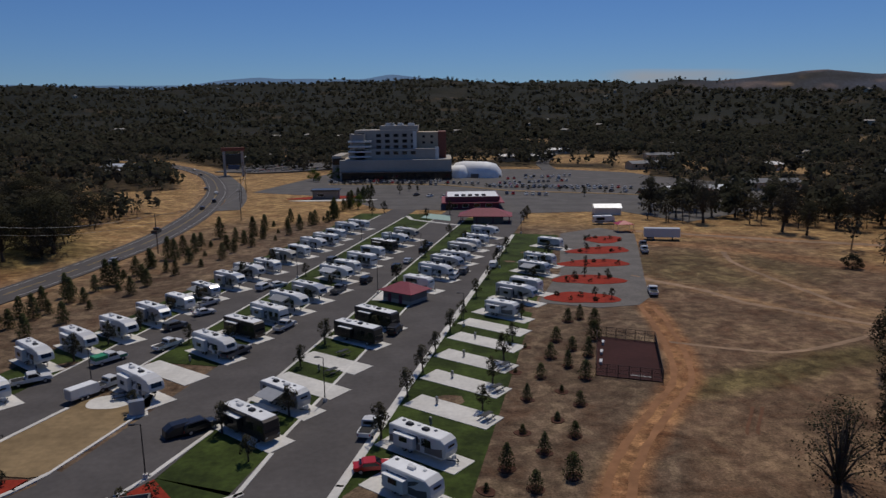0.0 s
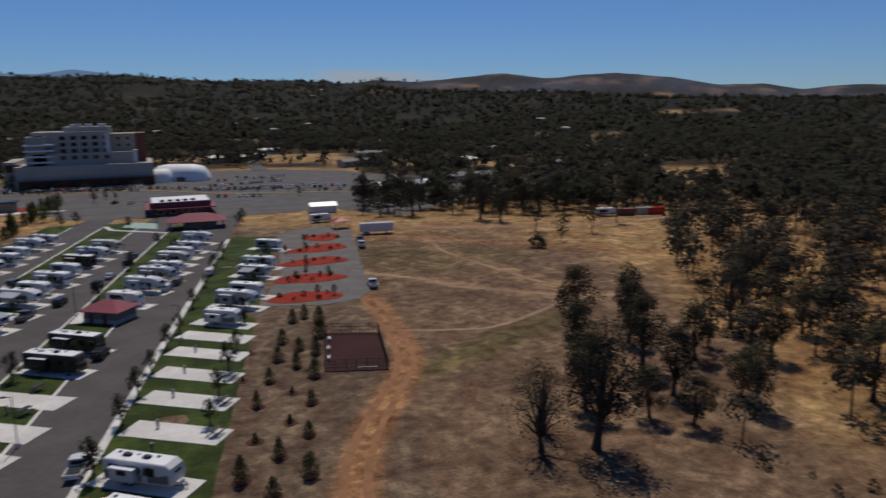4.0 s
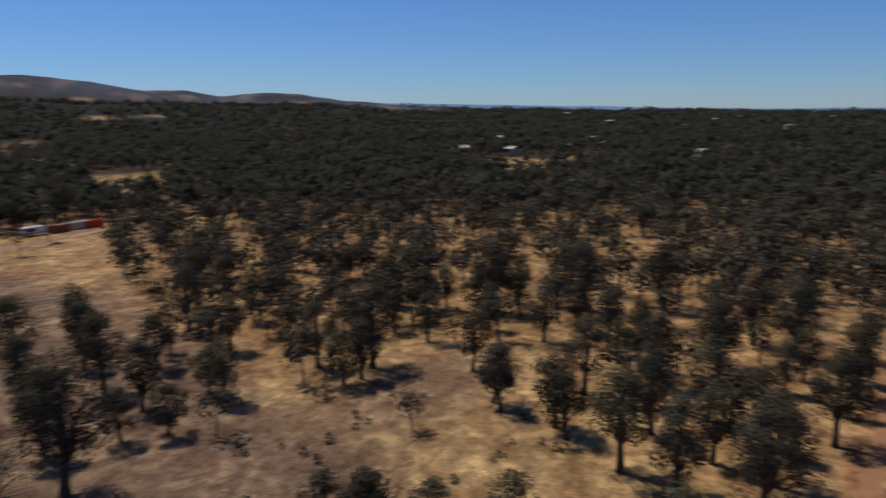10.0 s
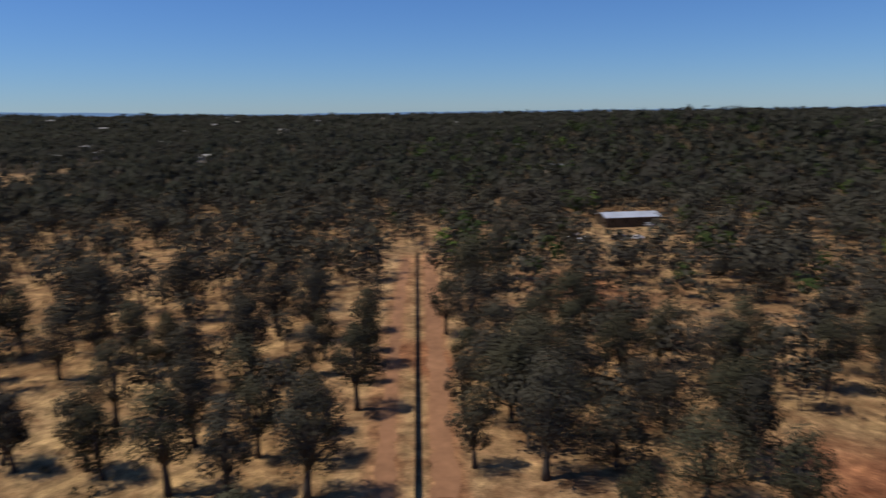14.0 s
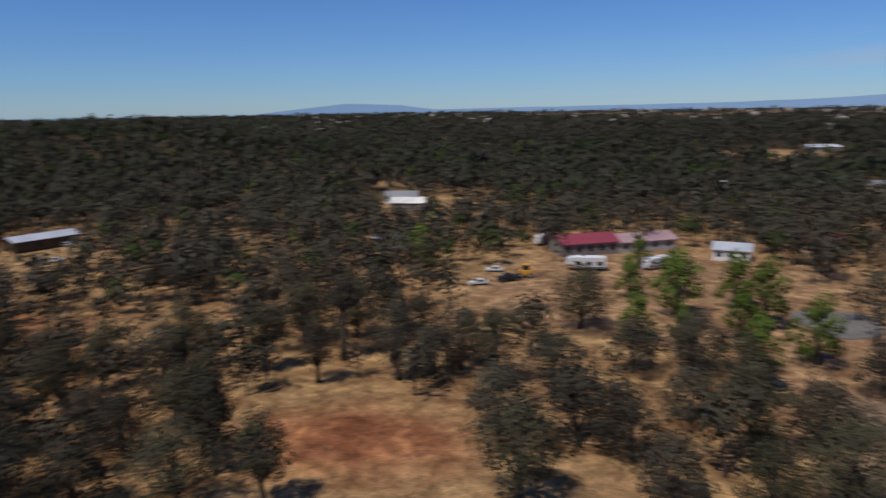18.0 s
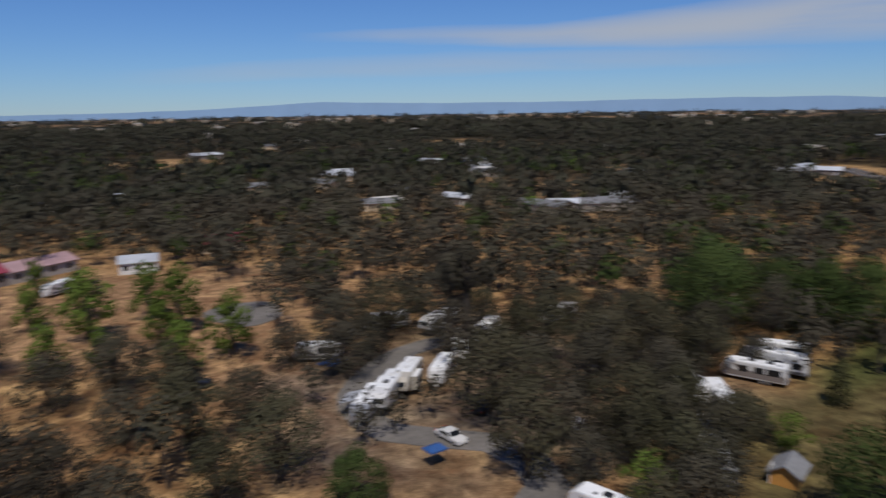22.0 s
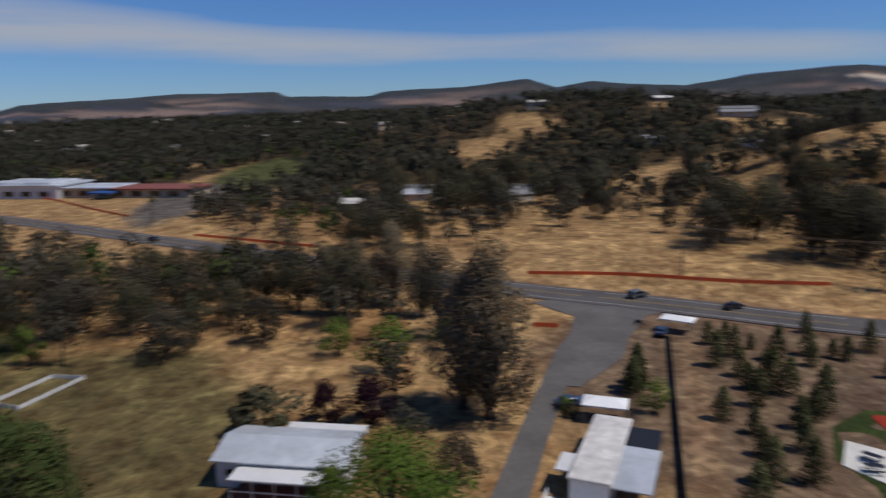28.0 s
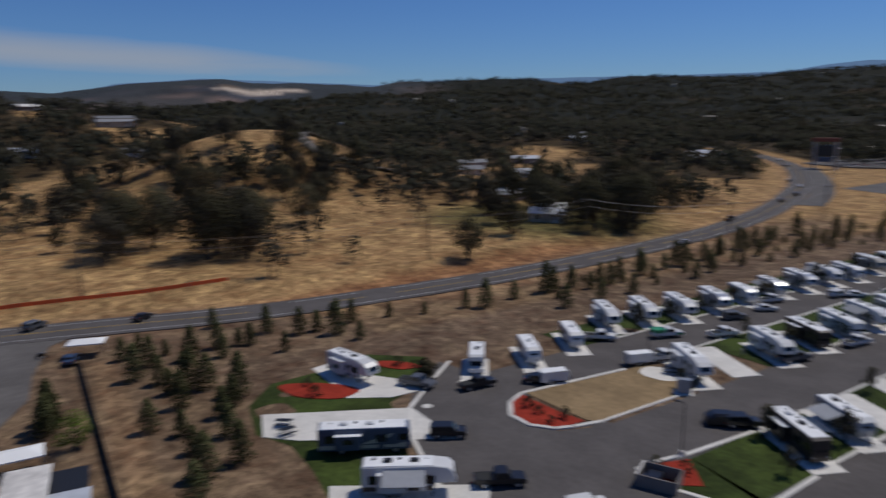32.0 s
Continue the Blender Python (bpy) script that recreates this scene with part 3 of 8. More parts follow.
def ground_sheet():
    segs, ring = 900, [0.0] + [5 * 1.0212 ** k for k in range(330)]
    ring = [q for q in ring if q < 4150]
    n = len(ring)
    R, T = np.meshgrid(ring, np.arange(segs) * 2 * np.pi / segs, indexing="ij")
    x, y = (R * np.sin(T)).ravel(), (R * np.cos(T)).ravel()
    z = height(x, y)
    r = R.ravel()
    az = np.degrees(np.arctan2(x, y)) % 360
    c = np.empty((len(x), 3))
    c[:] = COVERS[0]

    def lay(k, m, depth=1.0):
        m = (np.clip(m, 0, 1) * depth)[:, None]
        c[:] = c * (1 - m) + COVERS[k] * m

    wd = wooded(x, y)
    lay(1, wd * (0.55 + 0.4 * waves(x, y, 14, 4.0)), 0.8)
    lay(9, np.where((az > 95) & (az < 215), 1, 0) * (0.5 + 0.5 * waves(x, y, 30, 6.0)), 0.6)
    s, w = 0.2113 * x + 0.9774 * y, 0.9774 * x - 0.2113 * y
    lay(3, ell(x, y, 42, 100, 46, 110, -24, 0.15) + ell(x, y, 4, 45, 36, 45, 0, 0.3))
    lay(8, ell(x, y, 62, 160, 24, 20, 0, 0.4) * 0.55)
    lay(8, 1 - smoothstep(1.5, 5, off_line([(30, 85.5), (40.3, 89.7), (48.9, 93.4), (63, 100.3)], x, y) + 1.2 * waves(x, y, 6, 2.0)), 0.85)
    lay(2, smoothstep(-100, -96, w) * (1 - smoothstep(9, 13, w)) * smoothstep(20, 30, s) * (1 - smoothstep(205, 235, s)) * (1 - smoothstep(9, 12, w)))
    lay(2, ell(x, y, -78, 150, 22, 90, -8, 0.2), 0.75)
    lay(9, smoothstep(5, 1, off_line(HIGHWAY, x, y) - 5) * 0.6)
    lay(2, ell(x, y, -84, 41, 46, 32, 15, 0.2), 0.92)
    # tracks worn by wheels
    for pts, wid, dep in (([(12, 46), (16.4, 60.8), (20.5, 70), (26.7, 80.4), (32.1, 89.7), (34.9, 101.2), (36.8, 115.8), (37.5, 127)], 2.2, 0.9),
                          ([(45, 196), (70, 185), (95, 160), (118, 140)], 4.0, 0.5), ([(58, 210), (85, 198.7), (103.5, 191.2), (128, 184.2), (157, 185.5), (178, 193), (190, 215), (203, 240)], 3.0, 0.9),
                          ([(57, -15.5), (168, -41)], 1.8, 1.0), ([(57, -9), (90, -16), (168, -36)], 2.0, 0.8)):
        lay(4, 1 - smoothstep(wid * 0.6, wid * 1.5, off_line(curve(pts), x, y) + 0.3 * waves(x, y, 5, 1.0)), dep)
    for pts, wid, dep in (([(40, 152), (52.4, 137.2), (62.4, 122.7), (73.2, 113.3), (86, 107)], 1.8, 0.9), ([(71.6, 184), (69, 165), (70.2, 151), (75.3, 121)], 3.5, 0.55), ([(-58, 21), (-104, 32)], 1.5, 0.4)):
        lay(9, 1 - smoothstep(wid * 0.6, wid * 1.6, off_line(curve(pts), x, y) + 0.3 * waves(x, y, 5, 1.0)), dep)
    lay(5, ell(x, y, 45, -57, 12.5, 8.5, 20, 0.6) + ell(x, y, 95, -22, 8, 4, 0, 0.4) * 0.8 + ell(x, y, 122, -62, 18, 9, 0, 0.4) * 0.7)
    lay(3, ell(x, y, 76, 38, 16, 8, -10, 0.5) * 0.8)
    lay(9, ell(x, y, 22, -140, 50, 34, 20, 0.2) + ell(x, y, 2, -112, 10, 34, 15, 0.3))
    lay(8, ell(x, y, -70, -48, 34, 22, 20, 0.2))
    lay(13, ell(x, y, -32, -84, 34, 26, 20, 0.3) * (0.75 + 0.4 * waves(x, y, 9, 3.0)), 0.8)
    lay(6, ell(x, y, -92, -75, 24, 6, 20, 0.4))
    lay(5, ell(x, y, -108, 110, 6, 60, -6, 0.5) * 0.6)
    lay(6, ell(x, y, -138, 178, 40, 32, 0, 0.4) * 0.8 + ell(x, y, -420, -128, 95, 30, 8, 0.2))
    # near-black floor: shade between the crowns is put into the ground colour
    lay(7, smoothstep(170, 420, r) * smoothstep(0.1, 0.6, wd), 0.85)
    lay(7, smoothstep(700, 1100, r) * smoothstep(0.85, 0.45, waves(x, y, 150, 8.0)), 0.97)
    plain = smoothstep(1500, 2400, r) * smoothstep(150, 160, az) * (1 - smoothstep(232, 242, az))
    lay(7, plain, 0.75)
    lay(9, plain * smoothstep(-0.05, 0.35, waves(x, y, 230, 11.0)), 0.85)
    # far plain: distance haze laid on as a bluish ground colour
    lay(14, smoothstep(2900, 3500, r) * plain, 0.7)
    # the ridges' blue colours, here and in scrub below, stand in for haze
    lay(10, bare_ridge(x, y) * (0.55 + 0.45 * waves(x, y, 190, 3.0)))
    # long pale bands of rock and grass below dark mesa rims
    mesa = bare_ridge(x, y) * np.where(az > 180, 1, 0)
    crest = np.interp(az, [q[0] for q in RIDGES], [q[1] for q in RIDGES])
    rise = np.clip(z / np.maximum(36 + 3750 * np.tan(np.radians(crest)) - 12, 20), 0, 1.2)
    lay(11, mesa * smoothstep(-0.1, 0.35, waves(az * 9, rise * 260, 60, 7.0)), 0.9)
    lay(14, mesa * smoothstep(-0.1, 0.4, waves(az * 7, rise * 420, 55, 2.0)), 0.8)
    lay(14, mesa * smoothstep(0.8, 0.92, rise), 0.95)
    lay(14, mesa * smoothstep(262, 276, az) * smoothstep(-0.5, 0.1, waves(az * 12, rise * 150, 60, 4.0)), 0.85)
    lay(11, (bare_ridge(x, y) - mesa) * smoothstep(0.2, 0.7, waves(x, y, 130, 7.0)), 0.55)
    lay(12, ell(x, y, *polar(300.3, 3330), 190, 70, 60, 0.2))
    lay(13, ell(x, y, -292, -126, 72, 15, 12, 0.2))
    me = bpy.data.meshes.new("ground")
    f = []
    idx = np.arange(n * segs).reshape(n, segs)
    a, b = idx[:-1], idx[1:]
    quads = np.stack([a, np.roll(a, -1, 1), np.roll(b, -1, 1), b], -1).reshape(-1, 4)[:, ::-1]
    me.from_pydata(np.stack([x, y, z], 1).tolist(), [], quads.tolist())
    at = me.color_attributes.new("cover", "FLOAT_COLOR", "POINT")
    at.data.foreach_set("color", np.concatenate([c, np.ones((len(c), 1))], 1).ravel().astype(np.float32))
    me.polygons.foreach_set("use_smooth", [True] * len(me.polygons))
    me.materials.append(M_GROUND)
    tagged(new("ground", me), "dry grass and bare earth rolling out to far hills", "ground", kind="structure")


ground_sheet()


def ribbon(pts, width, lift, shift=0.0, thick=0.25, step=4.0):
    """A strip of paving along a line that follows the ground."""
    m = Mesh()
    line = curve(pts, step)
    rows = []
    for i, p in enumerate(line):
        d = line[min(i + 1, len(line) - 1)] - line[max(i - 1, 0)]
        d = d / (np.linalg.norm(d) + 1e-9)
        nrm = np.array([d[1], -d[0]])
        l, r = p + nrm * (shift - width / 2), p + nrm * (shift + width / 2)
        z = max(tall(*p), tall(*l), tall(*r)) + lift
        rows.append((l, r, z))
    m.add([q for l, r, z in rows for q in ((*l, z), (*r, z), (*l, z - thick), (*r, z - thick))],
          [f for k in range(len(rows) - 1) for f in ((4 * k, 4 * k + 1, 4 * k + 5, 4 * k + 4), (4 * k + 2, 4 * k, 4 * k + 4, 4 * k + 6), (4 * k + 1, 4 * k + 3, 4 * k + 7, 4 * k + 5))])
    return m


# ---- highway ----
structure("highway", ribbon(HIGHWAY, 10.4, 0.16), M_ASPHALT, "two-lane asphalt highway with painted lines, curving past the park", "road")
for nm, sh, wd, mt in (("yellow_line", -0.16, 0.12, M_YLINE), ("yellow_line", 0.16, 0.12, M_YLINE), ("white_line", -3.7, 0.13, M_LINE), ("white_line", 3.7, 0.13, M_LINE)):
    structure(nm, ribbon(HIGHWAY, wd, 0.18, sh, 0.02), mt, "painted line on the highway", "road marking")
structure("turn_apron", ribbon([(-93, 262), (-101, 300), (-117, 350), (-146, 422)], 9, 0.145, 9.5), M_ASPHALT_OLD, "widened asphalt shoulder of the highway junction", "road")
structure("access_road", ribbon(CONN, 3.4, 0.13), M_ASPHALT_OLD, "worn grey asphalt access road to the mobile homes", "road")
structure("road_apron", Mesh().poly([(-87, 8), (-100, 11.4), (-109, 14.8), (-118, 16.5), (-127, 10), (-134, 22), (-124, 38), (-118.4, 29), (-106, 23.4), (-97, 20.6), (-86, 13)], -0.1, 0.12), M_ASPHALT_OLD, "flared grey asphalt mouth of the access road", "road")
structure("far_road", ribbon([(66, 440), (70, 500), (92, 600), (104, 690), (140, 800)], 9, 0.3), M_ASPHALT_OLD, "grey side road climbing to the woods", "road")
structure("hillside_road", ribbon([(-300, 220), (-290, 190), (-262, 178), (-240, 200), (-228, 232), (-205, 262)], 6, 0.6), M_GRAVEL, "pale road round the grassy knoll", "road")

def trail(pts, width, material, label, seed):
    """A worn track with ragged edges, laid on the ground."""
    rnd = random.Random(seed)
    m = Mesh()
    line = curve(pts, 1.6)
    v = []
    for i, q in enumerate(line):
        d = line[min(i + 1, len(line) - 1)] - line[max(i - 1, 0)]
        d = d / (np.linalg.norm(d) + 1e-9)
        nn = np.array([d[1], -d[0]])
        for o in (-1, -0.5, 0.5, 1):
            u = q + nn * o * width / 2 * (1 + rnd.uniform(-0.28, 0.28) * (abs(o) == 1)) + d * rnd.uniform(-0.4, 0.4)
            v.append((*u, tall(*u) + (0.035 if abs(o) < 1 else 0.012)))
    m.add(v, [(4 * i + j, 4 * i + j + 1, 4 * i + j + 5, 4 * i + j + 4) for i in range(len(line) - 1) for j in range(3)])
    structure("dirt_track", m, material, label, "track")


trail([(58, 210), (67.6, 206.8), (85.3, 198.7), (103.5, 191.2), (128.2, 184.2), (157, 185.5), (178, 193), (190, 215), (203, 240)], 3.6, M_PALETRACK, "pale dirt road along the trees", 4)
for o in (-1.5, 0.9):
    trail([(13 + o, 48), (16.4 + o, 60.8), (20.5 + o, 70), (26.7 + o, 80.4), (32.1 + o, 89.7), (34.9 + o, 101.2), (36.8 + o, 115.8), (37.5 + o, 126.6)], 0.9, M_TRACK, "orange dirt track worn by wheels across the field", 9 + int(o))
trail([(41, 151), (44.6, 146), (52.4, 137.2), (56.5, 128), (62.4, 122.7), (73.2, 113.3), (82, 109)], 1.7, M_PALETRACK, "pale dirt track across the field", 11)
trail([(35, 105), (45.8, 100.9), (53, 100.7), (66.2, 107), (73, 112)], 1.0, M_PALETRACK, "faint pale track across the field", 12)
trail([(71.6, 178), (69, 165), (70.2, 151), (74.6, 124)], 1.3, M_PALETRACK, "faint pale track across the field", 13)
trail([(57, -15.2), (110, -27.6), (168, -41)], 2.6, M_TRACK, "orange dirt track along the boundary fence", 5)
trail([(57, -9.2), (90, -16.5), (130, -26), (166, -35)], 1.9, M_TRACK, "orange dirt track along the boundary fence", 6)
for k in (0, 1.2):
    trail([(33.3 + k, 73), (35.3 + k, 76.8), (37.2 + k, 80.4)], 0.45, M_RUT, "reddish wheel ruts in the field", 8)

# ---- park lanes ----
def strip(s0, s1, w0, w1):
    return [park(s0, w0), park(s0, w1), park(s1, w1), park(s1, w0)]


structure("lane_east", Mesh().poly(strip(34, 262, -33.3, -23.4), -0.2, 0.06), M_ASPHALT, "smooth dark asphalt park lane", "road")
structure("lane_middle", Mesh().poly(strip(36, 258, -52.6, -42.2), -0.2, 0.064), M_ASPHALT, "smooth dark asphalt park lane", "road")
structure("lane_west", Mesh().poly(strip(44, 258, -74.0, -64.2), -0.2, 0.068), M_ASPHALT, "smooth dark asphalt park lane", "road")
TURN_HEAD = [(-69, 66), (-65.5, 60), (-62.5, 55), (-59, 51.3), (-53.5, 46.8), (-47, 43), (-38, 38.5), (-26, 35), (-14, 32), (-9, 36), (-10.5, 60),
             (-20.6, 60), (-24, 57.5), (-29, 56.6), (-32.8, 58), (-33.2, 63), (-42.4, 66), (-41, 62.6), (-43.2, 59.4), (-46.5, 58), (-50, 58.8), (-52.6, 62), (-53, 66)]
structure("turning_head", Mesh().poly(TURN_HEAD, -0.2, 0.072), M_ASPHALT, "wide dark asphalt turning head that joins the lanes", "road")
structure("forecourt", Mesh().poly([park(250, -80), park(250, -20), park(262, 8), park(240, 30), park(275, 58), park(305, 80), park(420, 62), park(452, -20), park(440, -158), park(300, -158), park(285, -110)], -0.2, 0.08),
          M_ASPHALT_OLD, "broad worn asphalt car park and forecourt", "road")
structure("upper_lot", Mesh().poly([(-150, 452), (-118, 436), (-84, 446), (-74, 470), (-80, 520), (-118, 530), (-146, 500)], -0.3, 0.5), M_ASPHALT_OLD, "upper asphalt car park beside the hotel", "road")
structure("gravel_drive", Mesh().poly([(17.4, 128), (28, 124.5), (36, 126.5), (39.5, 132), (44, 152), (51, 182), (56, 205), (48, 216), (34, 205), (30, 180), (26, 155)], -0.2, 0.05),
          M_GRAVEL, "grey gravel drive behind the sites", "road")

# ---- lawns, beds and kerbs ----
structure("lawn_east", Mesh().poly(strip(46, 205, -23.4, -10.4), -0.2, 0.03), M_LAWN, "mown green lawn strip between the sites", "lawn")
structure("lawn_middle", Mesh().poly(strip(56, 232, -42.2, -33.3), -0.2, 0.034), M_LAWN, "mown green lawn strip between two lanes", "lawn")
structure("lawn_corner", Mesh().poly([(-31.4, 58.8), (-31.9, 60.4), (-30.2, 64), (-27.2, 74), (-22.9, 72), (-18.9, 68.4), (-20.3, 59.9), (-19.8, 60.5), (-24, 57.6), (-29, 56.8)], -0.2, 0.038), M_LAWN, "mown green lawn at the corner of the lanes", "lawn")
structure("lawn_inner", Mesh().poly(strip(86, 238, -64.2, -52.6), -0.2, 0.036), M_LAWN, "mown green lawn strip between two lanes", "lawn")
structure("lawn_west", Mesh().poly(strip(70, 238, -82.5, -74), -0.2, 0.033), M_LAWN, "mown green lawn strip behind the sites", "lawn")
structure("lawn_end", Mesh().poly([(-63, 52), (-65, 60), (-72, 66), (-79, 61), (-78.4, 51.6), (-79.3, 45), (-74.8, 39.2), (-67.2, 35.8), (-62, 37.1), (-55.5, 35.6), (-50.6, 33.8), (-46, 31.5), (-40, 36), (-52, 45)], -0.2, 0.031),
          M_LAWN, "irregular green lawn round the end sites", "lawn")
structure("dirt_island", Mesh().poly([(-42.6, 64), (-41, 64.5), (-37.4, 81.2), (-38.5, 85), (-46.6, 84.6), (-47.4, 81), (-52.6, 65.4)], -0.2, 0.1), M_DIRTBED,
          "unplanted tan dirt island edged with concrete", "ground")


def blob(cx, cy, rx, ry, turn, seed, n=26, rough=0.1):
    rnd = random.Random(seed)
    ph = [rnd.uniform(0, 6.28) for _ in range(3)]
    out = []
    for i in range(n):
        t = 2 * math.pi * i / n
        k = 1 + rough * (math.sin(2 * t + ph[0]) + 0.6 * math.sin(3 * t + ph[1]) + 0.4 * math.sin(5 * t + ph[2]))
        a, b = rx * k * math.cos(t), ry * k * math.sin(t)
        c, s = math.cos(radians(turn)), math.sin(radians(turn))
        out.append((cx + a * c - b * s, cy + a * s + b * c))
    return out


def mulch(pts, z=0.13):
    structure("mulch_bed", Mesh().poly(pts, -0.1, z), M_MULCH, "planting bed covered in bright red mulch", "mulch bed")


mulch([(-42.9, 62), (-43.6, 60), (-46.5, 58.8), (-49.6, 59.4), (-52, 62), (-52.6, 64.6), (-46, 63.6), (-42.4, 63.6)], 0.14)
mulch(blob(-72.6, 48, 5.0, 2.7, 28, 1))
mulch(blob(-72.2, 61, 3.2, 1.4, 20, 2))
mulch([(-32.5, 58.6), (-28.4, 57.4), (-26, 59.4), (-29.5, 63.4)], 0.1)
mulch([park(126, -33.8), park(127, -35.4), park(136, -35), park(138, -33.8)], 0.1)
BED_SHRUBS = []
for i, (a, b) in enumerate(((0, 11.5), (10.5, 12.5), (22, 13), (33, 13.5), (44, 10))):
    cx, cy = 26.3 + 0.42 * a, 131.5 + 1.0 * a * 1.45
    mulch(blob(cx, cy, b * 0.58, 4.3 + 0.2 * i, 10, 11 + i, rough=0.14), 0.11)
    for k in range(5):
        BED_SHRUBS.append((cx + (k - 2) * b * 0.2, cy + (1.8, -1.6, 0.8, -2.2, 1.2)[(k + i) % 5]))
mulch(blob(-52, 300, 16, 5, 10, 5), 0.14)


def kerb(pts, name="kerb", wd=0.45, h=0.15):
    m = Mesh()
    p = [np.array(q, float) for q in pts]
    for a, b in zip(p[:-1], p[1:]):
        d = (b - a) / (np.linalg.norm(b - a) + 1e-9)
        nn = np.array([d[1], -d[0]]) * wd / 2
        e = d * wd * 0.18
        q = [a - nn - e, a + nn - e, b + nn + e, b - nn + e]
        top = [a - nn * 0.75 - e, a + nn * 0.75 - e, b + nn * 0.75 + e, b - nn * 0.75 + e]
        m.add([(*v, -0.1) for v in q] + [(*v, h - 0.04) for v in q] + [(*v, h) for v in top],
              [(i, (i + 1) % 4, 4 + (i + 1) % 4, 4 + i) for i in range(4)] + [(4 + i, 4 + (i + 1) % 4, 8 + (i + 1) % 4, 8 + i) for i in range(4)] + [(8, 9, 10, 11)])
    return structure(name, m, M_CONCRETE, "pale concrete kerb along the lane", "kerb")


for w0, sa, sb in ((-23.3, 46, 204), (-33.4, 66, 232), (-42.1, 68, 232), (-52.7, 88, 238), (-64.1, 74, 238), (-74.1, 78, 238)):
    kerb([park(s, w0) for s in np.arange(sa, sb + 1, 12.0)], wd=1.0 if w0 == -23.3 else 0.45, h=0.11)
kerb([(-41, 64.8), (-42.6, 61.6), (-43.8, 59.8), (-46.6, 58.5), (-49.8, 59.1), (-52.2, 61.8), (-53, 65), (-47.8, 81)], wd=0.6, h=0.17)
kerb([(-41, 64.8), (-37.2, 81.2)], wd=0.4, h=0.15)
kerb([(-27.2, 74), (-30.2, 64), (-31.9, 60.4), (-31.4, 58.8), (-32.4, 58.2), (-29, 56.8), (-24.2, 57.6), (-19.8, 60.5), (-20.3, 59.9), (-18.9, 68.4)], wd=0.55, h=0.15)
kerb([(-68, 67), (-64.3, 60), (-60, 52.5), (-54, 47.4), (-47, 43.6), (-38, 39)], wd=0.5, h=0.13)

# ---- mountains in the haze, beyond the land that is built ----
FAR_EL = [(0, 2.6), (6, 2.3), (12, 2.0), (60, 0.5), (90, -0.3), (135, -.38), (140, .12), (142.2, .37), (146.3, .2), (149.4, -.2), (156, -.15), (165, -.1), (170, -.05), (175.5, .05), (181, .28), (186.5, .62), (189.5, .5),
          (196, .4), (205.5, .38), (211, .46), (224.4, .49), (228.8, .25), (234, .2), (255, 0.8), (286, 1.2), (290, 2.1), (296, 2.5), (303, 2.2), (309, 1.95), (313, 2.2), (320, 2.3), (340, 2.35), (342.7, 2.75), (345.4, 2.95), (347.5, 2.85),
          (353.6, 2.8), (355.8, 3.13), (358.5, 2.85), (360, 2.6)]
n_b = 720
bv, bf = [], []
for i in range(n_b):
    a = 360 * i / n_b
    x, y = polar(a, 4240)
    e = float(np.interp(a, [q[0] for q in FAR_EL], [q[1] for q in FAR_EL])) + 0.03 * float(waves(np.array([a * 10.0]), np.array([a * 3.0]), 22, 1.0)[0])
    bv += [(x, y, -60), (x, y, 36 + 4240 * math.tan(radians(e)))]
bf = [(2 * i, 2 * ((i + 1) % n_b), 2 * ((i + 1) % n_b) + 1, 2 * i + 1) for i in range(n_b)]
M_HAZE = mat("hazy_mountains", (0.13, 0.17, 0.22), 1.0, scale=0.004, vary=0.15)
haze = M_HAZE.node_tree.nodes["Principled BSDF"]          # blue colour and emission imitate the haze of far air
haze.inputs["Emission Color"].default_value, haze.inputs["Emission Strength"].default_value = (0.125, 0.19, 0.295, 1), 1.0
structure("backdrop", Mesh().add(bv, bf), M_HAZE, "faint mountains along the horizon, their haze painted as blue colour and glow", "mountains")
# ================= vehicles =================
def wheels(root, spots, r, wd, tyre=M_TYRE):
    for x, y in spots:
        t = part("wheel", Mesh().wheel(x, y, r, wd), tyre, root, "black rubber tyre")
        part("rim", rim_mesh(x, y, r, wd), M_RIM, t, "pale metal rim")


def rim_mesh(x, y, r, wd):
    m = Mesh()
    yy = y + math.copysign(wd / 2 + 0.012, y)
    n = 10
    m.add([(x + 0.62 * r * math.cos(6.2832 * j / n), yy, r + 0.62 * r * math.sin(6.2832 * j / n)) for j in range(n)] + [(x, yy + math.copysign(0.03, y), r)],
          [(j, (j + 1) % n, n) for j in range(n)])
    return m


def pane(x0, x1, z0, z1, y, c=0.06):
    """A rounded window that stands a little proud of a side wall at y."""
    s = math.copysign(1, y)
    p = [(x0 + c, z0), (x1 - c, z0), (x1, z0 + c), (x1, z1 - c), (x1 - c, z1), (x0 + c, z1), (x0, z1 - c), (x0, z0 + c)]
    a, b = sorted((y - s * 0.02, y + s * 0.025))
    return Mesh().slab(p, a, b)


def cross_pane(x, y0, y1, z0, z1, t=0.025):
    return Mesh().box(min(x, x + t), max(x, x + t), y0, y1, z0, z1, 0.0)


